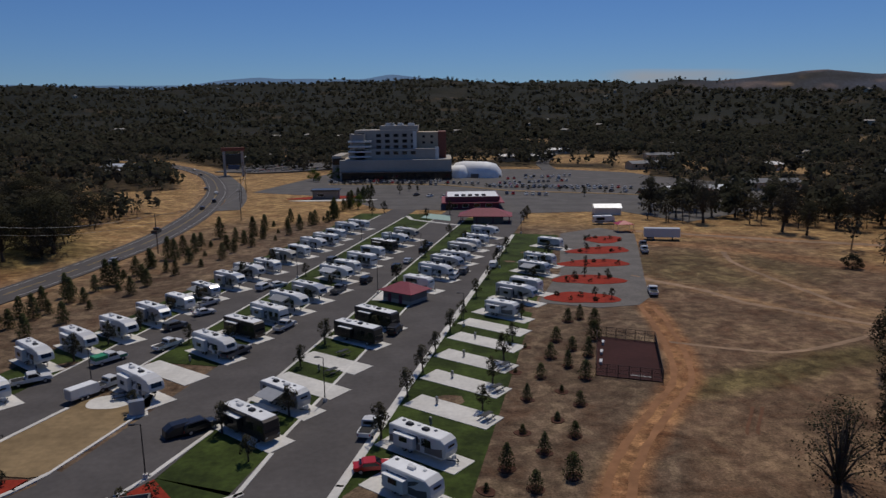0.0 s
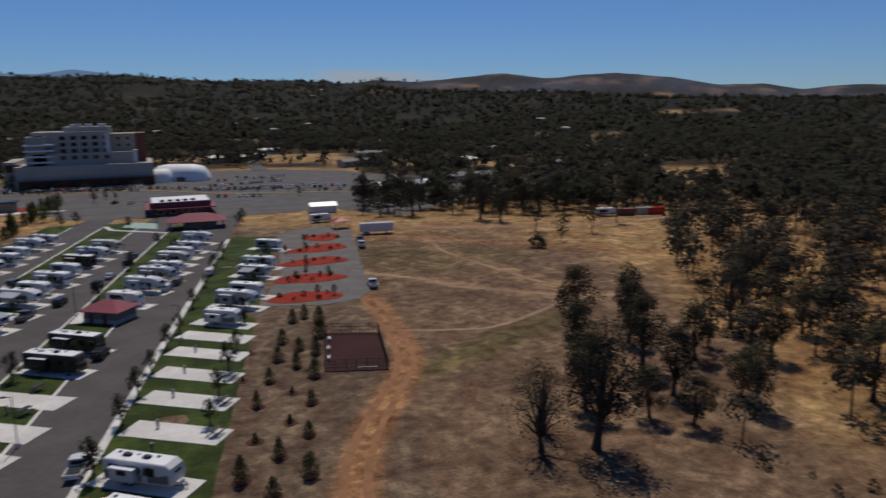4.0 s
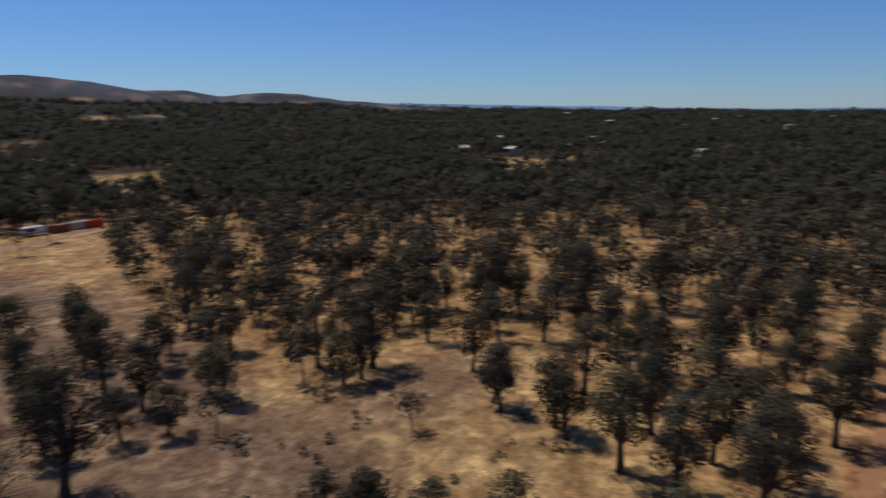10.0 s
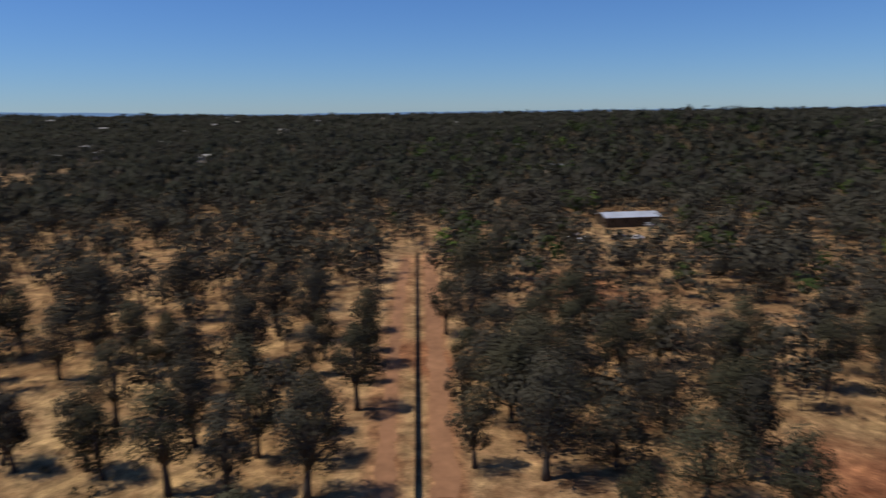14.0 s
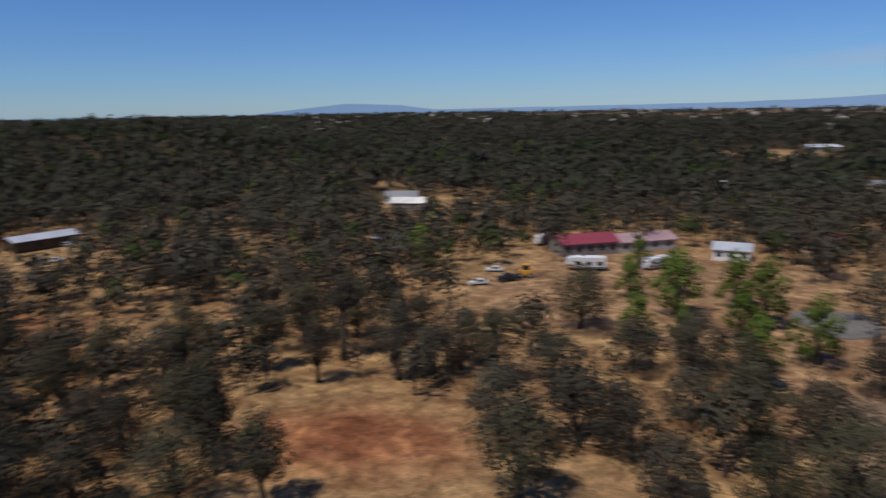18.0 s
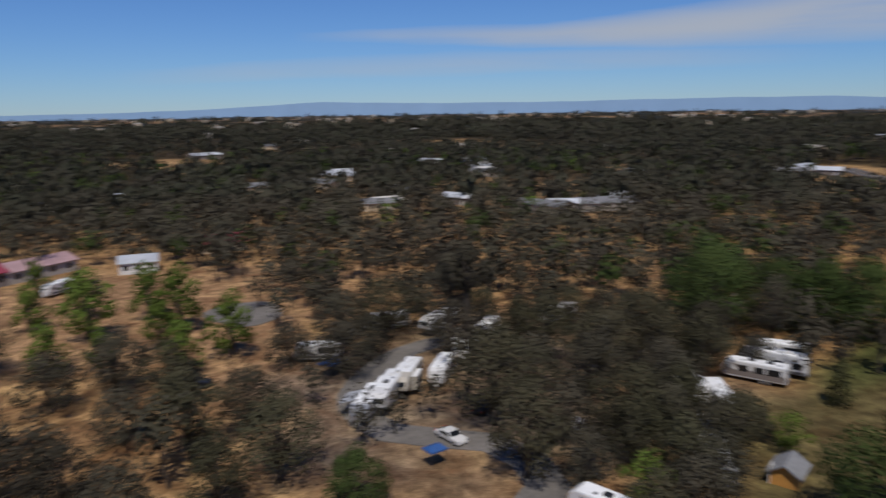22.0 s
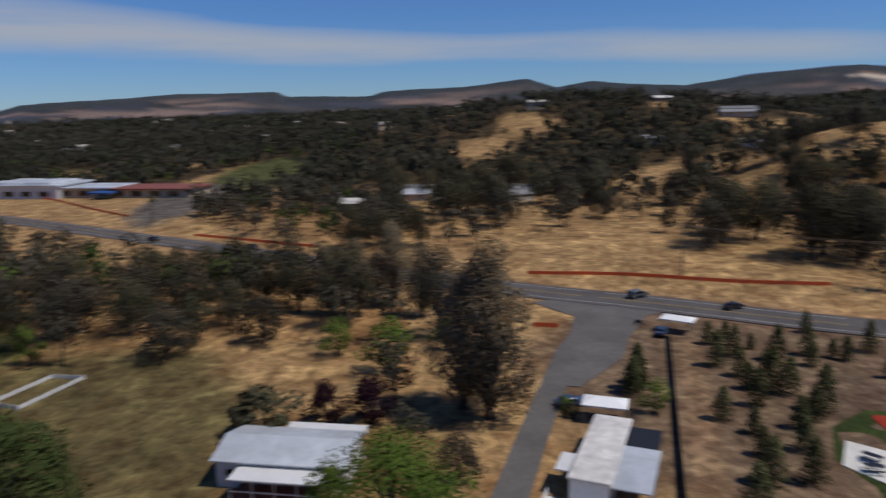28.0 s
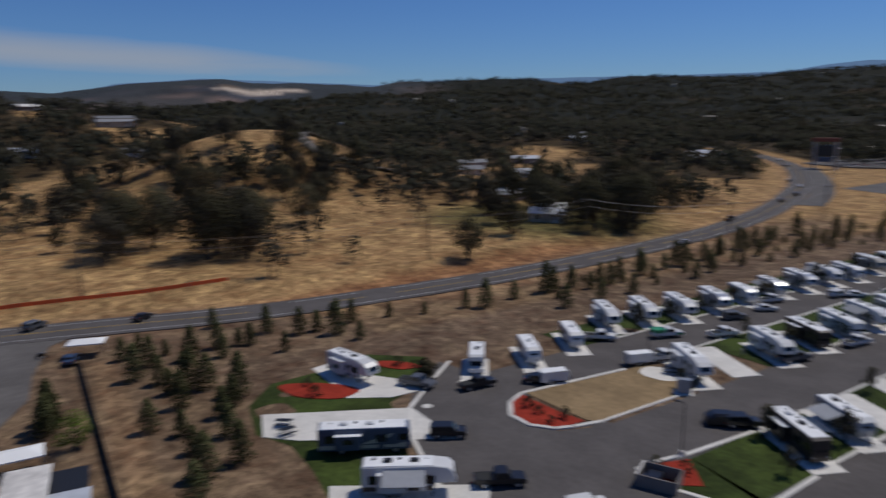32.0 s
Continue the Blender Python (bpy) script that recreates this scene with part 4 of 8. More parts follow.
def rv(kind, L, body, lower, roof=M_ROOFW, awning=0, slides=1, seed=0, label="", name=""):
    """A camper, length along +x with its front at +x, standing on z = 0."""
    rnd = random.Random(seed)
    root = thing(name, label, "camper")
    h, W, f = L / 2, 1.25, 0.55
    if kind == "motorhome":
        prof = [(-h, f), (-h, 3.25), (-h + 0.12, 3.4), (h - 0.5, 3.4), (h - 0.12, 3.15), (h - 0.02, 1.9), (h, 1.2), (h - 0.05, f)]
        top = 3.4
    elif kind == "fifth_wheel":
        prof = [(-h, 0.75), (-h + 0.05, 3.45), (-h + 0.2, 3.6), (h - 2.6, 3.72), (h - 0.9, 3.5), (h - 0.25, 3.0), (h, 2.2), (h - 0.1, 1.75), (h - 2.3, 1.65), (h - 2.6, 0.75)]
        top = 3.66
    elif kind == "class_c":
        prof = [(-h, 0.5), (-h, 2.95), (-h + 0.1, 3.05), (h - 1.2, 3.05), (h - 0.75, 2.8), (h - 0.7, 2.15), (h - 1.5, 2.0), (h - 1.0, 1.25), (h - 0.1, 1.05), (h, 0.5)]
        top = 3.05
    else:
        prof = [(-h, 0.6), (-h, 2.95), (-h + 0.12, 3.1), (h - 0.9, 3.1), (h - 0.25, 2.7), (h, 1.7), (h - 0.15, 0.9), (h - 0.6, 0.6)]
        top = 3.1
    part("body", Mesh().slab(prof, -W, W, 0.09), body, root)
    x1 = {"motorhome": h - 0.55, "fifth_wheel": h - 2.6, "class_c": h - 1.25, "travel_trailer": h - 0.95}[kind]
    tilt = 0.06 if kind == "fifth_wheel" else 0.0
    part("roof", Mesh().slab([(-h + 0.2, top - tilt), (-h + 0.25, top + 0.05 - tilt), (x1 - 0.05, top + 0.05 + tilt), (x1, top + tilt)], -W + 0.1, W - 0.1, 0.03), roof, root, "white membrane roof")
    # roof gear
    for ax in ((-h * 0.45, h * 0.12) if L > 8 else (-0.1,)):
        part("air_conditioner", Mesh().box(ax - 0.5, ax + 0.5, -0.36, 0.36, top - 0.02, top + 0.34, 0.12), M_WHITE if rnd.random() < 0.6 else M_DARKM, root)
    for vx in (-h * 0.75, -h * 0.2, h * 0.38):
        if vx < x1 - 0.5:
            part("roof_vent", Mesh().box(vx - 0.2, vx + 0.2, 0.3, 0.7, top, top + 0.17, 0.05), M_GREY if rnd.random() < 0.5 else M_WHITE, root)
    # painted bands on both sides
    BAND = 1.3 + 0.45 * (seed % 2 > 0.9)
    for s in (-1, 1):
        y = s * (W + 0.003)
        a, b = sorted((y - s * 0.02, y + s * 0.012))
        e = h - (2.5 if kind == "fifth_wheel" else 1.6 if kind == "class_c" else 0.55)
        part("skirt_band", Mesh().slab([(-h + 0.12, 0.78), (-h + 0.12, BAND), (e - 1.4, BAND - 0.08), (e, BAND + 0.25), (e, 0.86)], a, b), lower, root)
        g = rnd.uniform(-0.15, 0.25) * L
        part("swoosh", Mesh().slab([(g - 1.9, 1.34), (g - 1.2, 1.62), (g + 1.6, 2.62), (g + 2.3, 2.72), (g + 1.7, 2.2), (g + 0.2, 1.5)], a, b), lower, root)
        for k in range(3 if L > 8 else 2):
            wx = -h + 0.8 + k * (L - 3.2) / 2.6
            part("window", pane(wx, wx + rnd.uniform(1.2, 2.0), 1.6, 2.6, s * W), M_GLASS, root)
    part("door", pane(h - 4.0, h - 3.3, 0.75, 2.65, -W, 0.08), body, root)
    part("rear_window", cross_pane(-h - 0.02, -0.6, 0.6, 1.7, 2.5), M_GLASS, root)
    part("bumper", Mesh().box(-h - 0.14, -h + 0.1, -W + 0.1, W - 0.1, 0.5, 0.66, 0.04), M_DARKM, root)
    part("ladder", Mesh().tube([(-h - 0.09, 0.7, 0.9), (-h - 0.09, 0.7, top + 0.1)], [0.025, 0.025], 4).tube([(-h - 0.09, 1.02, 0.9), (-h - 0.09, 1.02, top + 0.1)], [0.025, 0.025], 4), M_STEEL, root)
    if kind == "motorhome":
        part("windscreen", Mesh().slab([(h - 0.16, 3.0), (h + 0.012, 1.75), (h - 0.05, 1.72), (h - 0.25, 2.98)], -W + 0.14, W - 0.14, 0.02), M_GLASS, root)
        for s in (-1, 1):
            part("side_glass", pane(h - 1.5, h - 0.35, 1.75, 2.6, s * W), M_GLASS, root)
            part("headlight", Mesh().box(h - 0.05, h + 0.03, s * 0.95 - 0.16, s * 0.95 + 0.16, 1.0, 1.18, 0.03), M_STEEL, root)
        wheels(root, [(h - 1.9, -1.05), (h - 1.9, 1.05), (-h + 2.9, -1.05), (-h + 2.9, 1.05)], 0.48, 0.3)
    elif kind == "class_c":
        part("windscreen", Mesh().slab([(h - 1.47, 2.0), (h - 0.96, 1.28), (h - 1.02, 1.24), (h - 1.55, 1.98)], -0.95, 0.95, 0.02), M_GLASS, root)
        wheels(root, [(h - 1.0, -1.0), (h - 1.0, 1.0), (-h + 1.9, -1.0), (-h + 1.9, 1.0)], 0.4, 0.26)
    else:
        ax = -h * 0.25
        wheels(root, [(ax, -1.08), (ax, 1.08), (ax - 0.9, -1.08), (ax - 0.9, 1.08)], 0.36, 0.24)
        if kind == "fifth_wheel":
            part("pin_box", Mesh().box(h - 1.5, h - 0.8, -0.3, 0.3, 1.2, 1.75, 0.05), M_DARKM, root)
            for s in (-1, 1):
                part("landing_leg", Mesh().box(h - 2.75, h - 2.6, s * 0.9 - 0.06, s * 0.9 + 0.06, 0, 1.0), M_DARKM, root)
            part("front_cap_window", Mesh().slab([(h - 0.2, 3.0), (h + 0.015, 2.35), (h - 0.05, 2.35), (h - 0.3, 3.0)], -0.8, 0.8, 0.02), M_GLASS, root)
        else:
            part("hitch", Mesh().tube([(h - 0.3, -0.7, 0.55), (h + 1.1, 0, 0.5)], [0.06, 0.06], 5).tube([(h - 0.3, 0.7, 0.55), (h + 1.1, 0, 0.5)], [0.06, 0.06], 5).tube([(h + 0.9, 0, 0), (h + 0.9, 0, 0.8)], [0.05, 0.05], 5), M_DARKM, root)
            for s in (-0.19, 0.19):
                part("gas_bottle", Mesh().tube([(h + 0.3, s, 0.55), (h + 0.3, s, 1.0), (h + 0.3, s, 1.12)], [0.17, 0.17, 0.07], 8), M_WHITE, root)
            part("front_window", cross_pane(h - 0.12, -0.6, 0.6, 1.85, 2.3, 0.04), M_GLASS, root)
    for k in range(slides):
        sx, s = (-h * 0.35, -1) if k == 0 else (h * 0.1, 1)
        y0, y1 = (-W - 0.75, -W + 0.05) if s < 0 else (W - 0.05, W + 0.7)
        sl = part("slide_out", Mesh().box(sx - 1.6, sx + 1.6, y0, y1, 0.95, top - 0.65, 0.06), body, root)
        part("slide_window", pane(sx - 0.6, sx + 0.7, 1.7, 2.35, y0 if s < 0 else y1), M_GLASS, sl)
        part("slide_roof", Mesh().box(sx - 1.65, sx + 1.65, y0 - 0.03, y1, top - 0.66, top - 0.6, 0.02), roof, sl)
    if awning:
        s = awning
        ya, yb = s * (W + 0.02), s * (W + 2.5)
        xa, xb = -h * 0.55, h * 0.35
        za, zb = top - 0.35, top - 1.0
        m = Mesh().add([(xa, ya, za), (xb, ya, za), (xb, yb, zb), (xa, yb, zb), (xa, ya, za - 0.05), (xb, ya, za - 0.05), (xb, yb, zb - 0.05), (xa, yb, zb - 0.05)],
                       [(0, 1, 2, 3), (7, 6, 5, 4), (0, 4, 5, 1), (1, 5, 6, 2), (2, 6, 7, 3), (3, 7, 4, 0)])
        aw = part("awning", m, M_BLACK if awning > 0 else M_AWN, root, "fabric awning rolled out")
        for x in (xa, xb):
            part("awning_arm", Mesh().tube([(x, ya, 1.2), (x, yb, zb)], [0.03, 0.03], 4), M_STEEL, aw)
    return root


def car(kind, body, label, name):
    """A car along +x, standing on z = 0."""
    root = thing(name, label, "car")
    if kind == "pickup":
        L, W, hood, prof = 5.9, 0.98, 1.12, [(-2.95, 0.5), (-2.95, 1.05), (-0.75, 1.08), (-0.7, 1.1), (-0.55, 1.86), (0.75, 1.9), (1.4, 1.2), (2.75, 1.08), (2.95, 0.85), (2.95, 0.45)]
        cab, bed = (-0.62, 1.3, 1.2, 1.78), True
    elif kind == "suv":
        L, W, prof = 4.8, 0.95, [(-2.4, 0.45), (-2.42, 1.0), (-2.2, 1.62), (-1.9, 1.74), (0.5, 1.76), (1.25, 1.12), (2.25, 1.0), (2.4, 0.75), (2.4, 0.4)]
        cab, bed = (-2.0, 1.05, 1.1, 1.64), False
    else:
        L, W, prof = 4.6, 0.9, [(-2.3, 0.4), (-2.3, 0.85), (-1.7, 0.95), (-1.1, 1.4), (0.3, 1.44), (1.1, 0.95), (2.1, 0.82), (2.3, 0.6), (2.3, 0.32)]
        cab, bed = (-1.35, 0.9, 0.95, 1.36), False
    part("body", Mesh().slab(prof, -W, W, 0.1), body, root)
    a, b, z0, z1 = cab
    for s in (-1, 1):
        y = s * (W + 0.002)
        lo, hi = sorted((y - s * 0.03, y + s * 0.01))
        part("side_window", Mesh().slab([(a + 0.1, z0), (a + 0.25, z1), (b - 0.55, z1), (b - 0.05, z0)], lo, hi), M_GLASS, root)
    i = [k for k, p in enumerate(prof) if p[0] > 0 and p[1] == max(q[1] for q in prof)]
    k = i[-1] if i else max(range(len(prof)), key=lambda n: prof[n][1])
    (xa, za), (xb, zb) = prof[k], prof[k + 1]
    dx, dz = (zb - za), -(xb - xa)
    nn = math.hypot(dx, dz)
    ox, oz = -dx / nn * 0.015, -dz / nn * 0.015
    part("windscreen", Mesh().slab([(xa + 0.1 * (xb - xa) + ox, za + 0.1 * (zb - za) + oz), (xa + 0.92 * (xb - xa) + ox, za + 0.92 * (zb - za) + oz),
                                    (xa + 0.92 * (xb - xa) - 3 * ox, za + 0.92 * (zb - za) - 3 * oz), (xa + 0.1 * (xb - xa) - 3 * ox, za + 0.1 * (zb - za) - 3 * oz)], -W + 0.16, W - 0.16), M_GLASS, root)
    if bed:
        part("cargo_bed", Mesh().box(-2.8, -0.85, -W + 0.16, W - 0.16, 1.075, 1.1), M_TYRE, root, "open black cargo bed")
        part("rear_window", Mesh().box(-0.76, -0.62, -0.7, 0.7, 1.3, 1.7), M_GLASS, root)
    else:
        part("rear_window", Mesh().box(-L / 2 + (0.06 if kind == "suv" else 0.75), -L / 2 + (0.3 if kind == "suv" else 1.0), -0.66, 0.66, 1.15, 1.5 if kind == "suv" else 1.3), M_GLASS, root)
    for s in (-1, 1):
        part("headlight", Mesh().box(L / 2 - 0.1, L / 2 + 0.015, s * 0.7 - 0.15, s * 0.7 + 0.15, 0.66, 0.82, 0.02), M_STEEL, root)
        part("tail_light", Mesh().box(-L / 2 - 0.015, -L / 2 + 0.08, s * 0.8 - 0.08, s * 0.8 + 0.08, 0.7, 0.95), M_RED, root)
    q = 0.32 * L
    wheels(root, [(q, -W + 0.1), (q, W - 0.1), (-q, -W + 0.1), (-q, W - 0.1)], 0.38 if kind != "sedan" else 0.33, 0.24)
    return root


def cargo_trailer(L=5.2):
    root = thing("cargo_trailer", "white enclosed cargo trailer parked at the kerb", "trailer")
    part("box", Mesh().slab([(-L / 2, 0.55), (-L / 2, 2.35), (L / 2 - 0.3, 2.35), (L / 2, 1.9), (L / 2, 0.55)], -1.05, 1.05, 0.06), M_WHITE, root)
    part("rear_door", cross_pane(-L / 2 - 0.02, -0.9, 0.9, 0.65, 2.2), M_SILVER, root)
    part("roof", Mesh().box(-L / 2 + 0.1, L / 2 - 0.35, -0.98, 0.98, 2.34, 2.38, 0.02), M_ROOFW, root)
    part("hitch", Mesh().tube([(L / 2 - 0.1, -0.5, 0.5), (L / 2 + 1.1, 0, 0.5)], [0.05, 0.05], 4).tube([(L / 2 - 0.1, 0.5, 0.5), (L / 2 + 1.1, 0, 0.5)], [0.05, 0.05], 4).tube([(L / 2 + 1, 0, 0), (L / 2 + 1, 0, 0.7)], [0.04, 0.04], 4), M_DARKM, root)
    for s in (-1, 1):
        part("fender", Mesh().box(-1.2, 0.6, s * 1.15 - 0.12, s * 1.15 + 0.12, 0.7, 0.78, 0.03), M_STEEL, root)
    wheels(root, [(-0.8, -1.12), (-0.8, 1.12), (0.2, -1.12), (0.2, 1.12)], 0.33, 0.2)
    return root


RV_KINDS = {  # key: kind, length, body, lower band, awning, slides, words
    "mh_dark": ("motorhome", 9.6, M_BRONZE, M_BLACK, 1, 1, "black and bronze motorhome with a white roof on its pad", "motorhome"),
    "mh_black": ("motorhome", 10.4, M_BLACK, M_BRONZE, 1, 1, "glossy black motorhome with a white roof and awning out", "motorhome"),
    "mh_blue": ("motorhome", 11.4, M_BLUE, M_SILVER, 0, 1, "navy and silver motorhome with a white roof", "motorhome"),
    "mh_white": ("motorhome", 9.8, M_WHITE, M_GREY, 0, 1, "white motorhome with a grey band and slide-out", "motorhome"),
    "fw_white": ("fifth_wheel", 10.2, M_WHITE, M_GREY, 0, 1, "white fifth-wheel trailer with a raised rounded nose", "fifth_wheel_trailer"),
    "fw_cream": ("fifth_wheel", 9.6, M_CREAM, M_BRONZE, 0, 2, "cream fifth-wheel trailer with brown bands", "fifth_wheel_trailer"),
    "fw_awn": ("fifth_wheel", 10.4, M_WHITE, M_BRONZE, -1, 1, "white fifth-wheel trailer with an awning rolled out", "fifth_wheel_trailer"),
    "tt_short": ("travel_trailer", 7.4, M_WHITE, M_GREY, 0, 1, "short white travel trailer with dark windows and a slide-out", "travel_trailer"),
    "fw_grey": ("fifth_wheel", 10.0, M_SILVER, M_GREY, 0, 1, "grey fifth-wheel trailer with dark graphics", "fifth_wheel_trailer"),
    "tt_white": ("travel_trailer", 8.0, M_WHITE, M_GREY, 0, 0, "white travel trailer with a sloped front", "travel_trailer"),
    "tt_awn": ("travel_trailer", 8.6, M_SILVER, M_GREY, -1, 0, "silver-grey travel trailer with an awning rolled out", "travel_trailer"),
    "tt_slide": ("travel_trailer", 9.2, M_WHITE, M_STUCCO_D, 0, 1, "white travel trailer with a boxy slide-out", "travel_trailer"),
    "cc": ("class_c", 8.0, M_WHITE, M_BLUE, 0, 0, "white camper van with a bed over its cab", "camper_van"),
}
CAR_KINDS = {
    "pw": ("pickup", M_WHITE, "white crew-cab pickup truck parked by a camper", "pickup_truck"),
    "pg": ("pickup", M_GREY, "dark grey pickup truck parked by a camper", "pickup_truck"),
    "pk": ("pickup", M_BLACK, "black pickup truck parked by a camper", "pickup_truck"),
    "ps": ("pickup", M_SILVER, "silver pickup truck parked by a camper", "pickup_truck"),
    "sw": ("suv", M_WHITE, "white sport utility car standing parked", "suv"),
    "sk": ("suv", M_BLACK, "black sport utility car standing parked", "suv"),
    "sg": ("suv", M_GREY, "grey sport utility car standing parked", "suv"),
    "cr": ("sedan", M_RED, "bright red car parked in front of a trailer", "car"),
    "cw": ("sedan", M_WHITE, "white saloon car standing parked", "car"),
    "cs": ("sedan", M_SILVER, "silver saloon car standing parked", "car"),
    "ck": ("sedan", M_BLACK, "black saloon car standing parked", "car"),
    "cb": ("sedan", M_BLUE, "dark blue saloon car standing parked", "car"),
}
made_rv, made_car = {}, {}
REAL = Matrix.Scale(1 / SCALE, 4)       # vehicles are drawn in metres


def put_rv(key, x, y, turn=-38.0, z=0.1, group="campers on the sites", s=1.0):
    m = pose(x, y, z + tall(x, y), 0, 0, turn)
    if key in made_rv:
        ob = copy_thing(made_rv[key], m)
    else:
        kind, L, body, low, aw, sl, words, nm = RV_KINDS[key]
        ob = made_rv[key] = rv(kind, L, body, low, awning=aw, slides=sl, seed=len(key) * 7 + L, label=words, name=nm)
        ob.matrix_basis = m @ REAL
    ob["group"] = group
    return ob


def put_car(key, x, y, turn, z=0.08, group="parked cars"):
    m = pose(x, y, z + max(0, tall(x, y)), 0, 0, turn)
    if key in made_car:
        ob = copy_thing(made_car[key], m)
    else:
        kind, body, words, nm = CAR_KINDS[key]
        ob = made_car[key] = car(kind, body, words, nm)
        ob.matrix_basis = m @ REAL
    ob["group"] = group
    return ob


LANE = 77.8      # heading of the lanes

# ---- camper rows: kind, x, y ----
EAST = [("tt_short", -3.3, 59.8), ("tt_slide", -2.6, 68.2), ("tt_short", 10.0, 119.0), ("fw_grey", 13.5, 129.0), ("tt_white", 16.2, 136.5), ("tt_awn", 19.8, 152.5), ("tt_slide", 22.4, 162.0), ("tt_white", 28.0, 183.0)]
MIDDLE = [("mh_dark", -22.4, 73.3), ("tt_awn", -20.2, 81.2), ("mh_black", -14.0, 105.6), ("mh_black", -11.8, 113.8), ("tt_white", -5.4, 138.2), ("fw_white", -2.0, 147.5), ("fw_grey", 0.5, 156.0),
          ("tt_slide", 2.6, 164.0), ("fw_cream", 4.4, 172.4), ("tt_white", 6.3, 180.4), ("tt_slide", 8.5, 188.0), ("fw_white", 11.6, 199.0)]
INNER = [("fw_white", -40.2, 85.3), ("fw_white", -35.3, 100.2), ("mh_dark", -33.4, 109.5), ("mh_white", -31.2, 117.5), ("fw_awn", -29.2, 124.8), ("fw_grey", -26.9, 132.2), ("fw_awn", -23.8, 147.5), ("tt_white", -22.4, 155.0),
         ("mh_white", -20.0, 162.5), ("tt_white", -18.2, 171.5), ("mh_dark", -16.0, 179.5), ("fw_white", -13.6, 187.4), ("fw_cream", -11.0, 196.0)]
WEST = [("fw_white", -61.0, 97.0), ("fw_white", -57.9, 103.6), ("fw_white", -54.5, 110.0), ("fw_grey", -51.9, 117.8), ("tt_white", -50.4, 126.4), ("tt_awn", -48.4, 135.0), ("fw_grey", -45.8, 142.5), ("fw_awn", -43.9, 150.6),
        ("tt_slide", -41.6, 157.8), ("fw_cream", -39.9, 167.0), ("tt_white", -37.7, 175.2), ("fw_white", -35.4, 182.8), ("mh_white", -33.4, 190.8), ("tt_white", -31.8, 199.2), ("fw_white", -29.8, 208.6), ("tt_slide", -27.2, 216.5)]
for row, cx in ((EAST, 1), (MIDDLE, 1), (INNER, 1), (WEST, 1)):
    for k, (key, x, y) in enumerate(row):
        put_rv(key, x, y, -38 + (k * 37 % 5 - 2) * 0.8)
put_rv("cc", -63.6, 68.0, -48)
put_rv("tt_white", -60.2, 75.4, -38)
put_rv("tt_white", -59.6, 85.0, -40)
put_rv("fw_white", -73.0, 53.8, 2)
put_rv("mh_blue", -55.3, 42.0, 49)
put_rv("fw_awn", -45.6, 39.6, 46)

# ---- pads ----
def pad(x, y, turn=-38.0, L=11.0, W=3.6, z=0.1):
    c, s = math.cos(radians(turn)), math.sin(radians(turn))
    pts = [(x + a * c - b * s, y + a * s + b * c) for a, b in ((-L / 2, -W / 2), (L / 2, -W / 2), (L / 2, W / 2), (-L / 2, W / 2))]
    structure("concrete_pad", Mesh().poly(pts, -0.1, z), M_CONCRETE, "pale concrete camper pad set in the lawn", "pad")


for x, y in [(q[1], q[2]) for r in (EAST, MIDDLE, INNER, WEST) for q in r]:
    pad(x, y)
for x, y in ((0.6, 78.6), (2.4, 87.4), (4.2, 96.0), (6.2, 104.4), (8.0, 112.2), (-18.6, 87.5), (-16.6, 96.0), (-39.2, 93.0), (-25, 140.0)):
    pad(x, y, -35, 12.0, 4.0)
for x, y, t in ((-60.2, 75.4, -38), (-59.6, 85.0, -40)):
    pad(x, y, t, 11)
pad(-62.5, 66.5, -48, 10)
structure("end_pad", Mesh().poly([(-71.4, 39), (-66, 36), (-62.5, 38.2), (-50, 50.5), (-59.8, 52.6)], -0.1, 0.09), M_CONCRETE, "broad pale concrete pad at the end of the lane", "pad")
structure("end_pad", Mesh().poly([(-71, 50), (-68, 49), (-64, 53), (-63, 57), (-66, 58.5), (-72, 56), (-80, 56), (-80, 52)], -0.1, 0.095), M_CONCRETE, "broad pale concrete pad at the end of the lane", "pad")
structure("end_pad", Mesh().poly([(-52, 35), (-49, 32.8), (-38, 42), (-41, 45.8)], -0.1, 0.092), M_CONCRETE, "broad pale concrete pad at the end of the lane", "pad")
structure("patio", Mesh().poly(blob(-42.6, 83.2, 3.4, 2.6, 20, 4), -0.1, 0.11), M_CONCRETE, "rounded pale concrete patio beside a trailer", "patio")

# ---- cars by the campers: kind, x, y, heading ----
CARS = [("pw", -8.8, 73.4, 80), ("cr", -7.6, 64.6, 10), ("pw", -57.3, 89.5, 36), ("pg", -31.8, 99.6, 62), ("pw", -27.4, 112.5, 70), ("sk", -8.4, 109.4, 75), ("sk", -28.7, 74.4, 42),
        ("pg", -21.8, 136.6, 72), ("sk", -17.0, 144.4, 75), ("pw", -43.8, 103.6, 60), ("sw", 2.0, 147, 75), ("sg", 4.2, 152, 75), ("sw", 11.2, 158.6, 78), ("cs", 14.2, 178.4, 76), ("pw", -45.8, 128, 60)]
CARS += [("cw", -44.4, 122.0, 40), ("sg", -46.5, 113.6, 50), ("pk", -58.4, 62.6, 72), ("ck", -53.6, 69.2, 38), ("pk", -40.4, 46.4, 48), ("sk", -51.2, 50.2, 45), ("pg", -64.4, 57.6, 20), ("sw", -31.6, 48.2, 60),
         ("cw", -35.5, 142, 40), ("sw", -38, 140, 70), ("sg", -27.6, 166, 70), ("sk", -11.2, 156.4, 76), ("cs", -9.0, 163.5, 76), ("sk", -5.5, 176, 74), ("cb", -4.4, 184, 72)]
for q in CARS:
    put_car(*q)
ct = cargo_trailer()
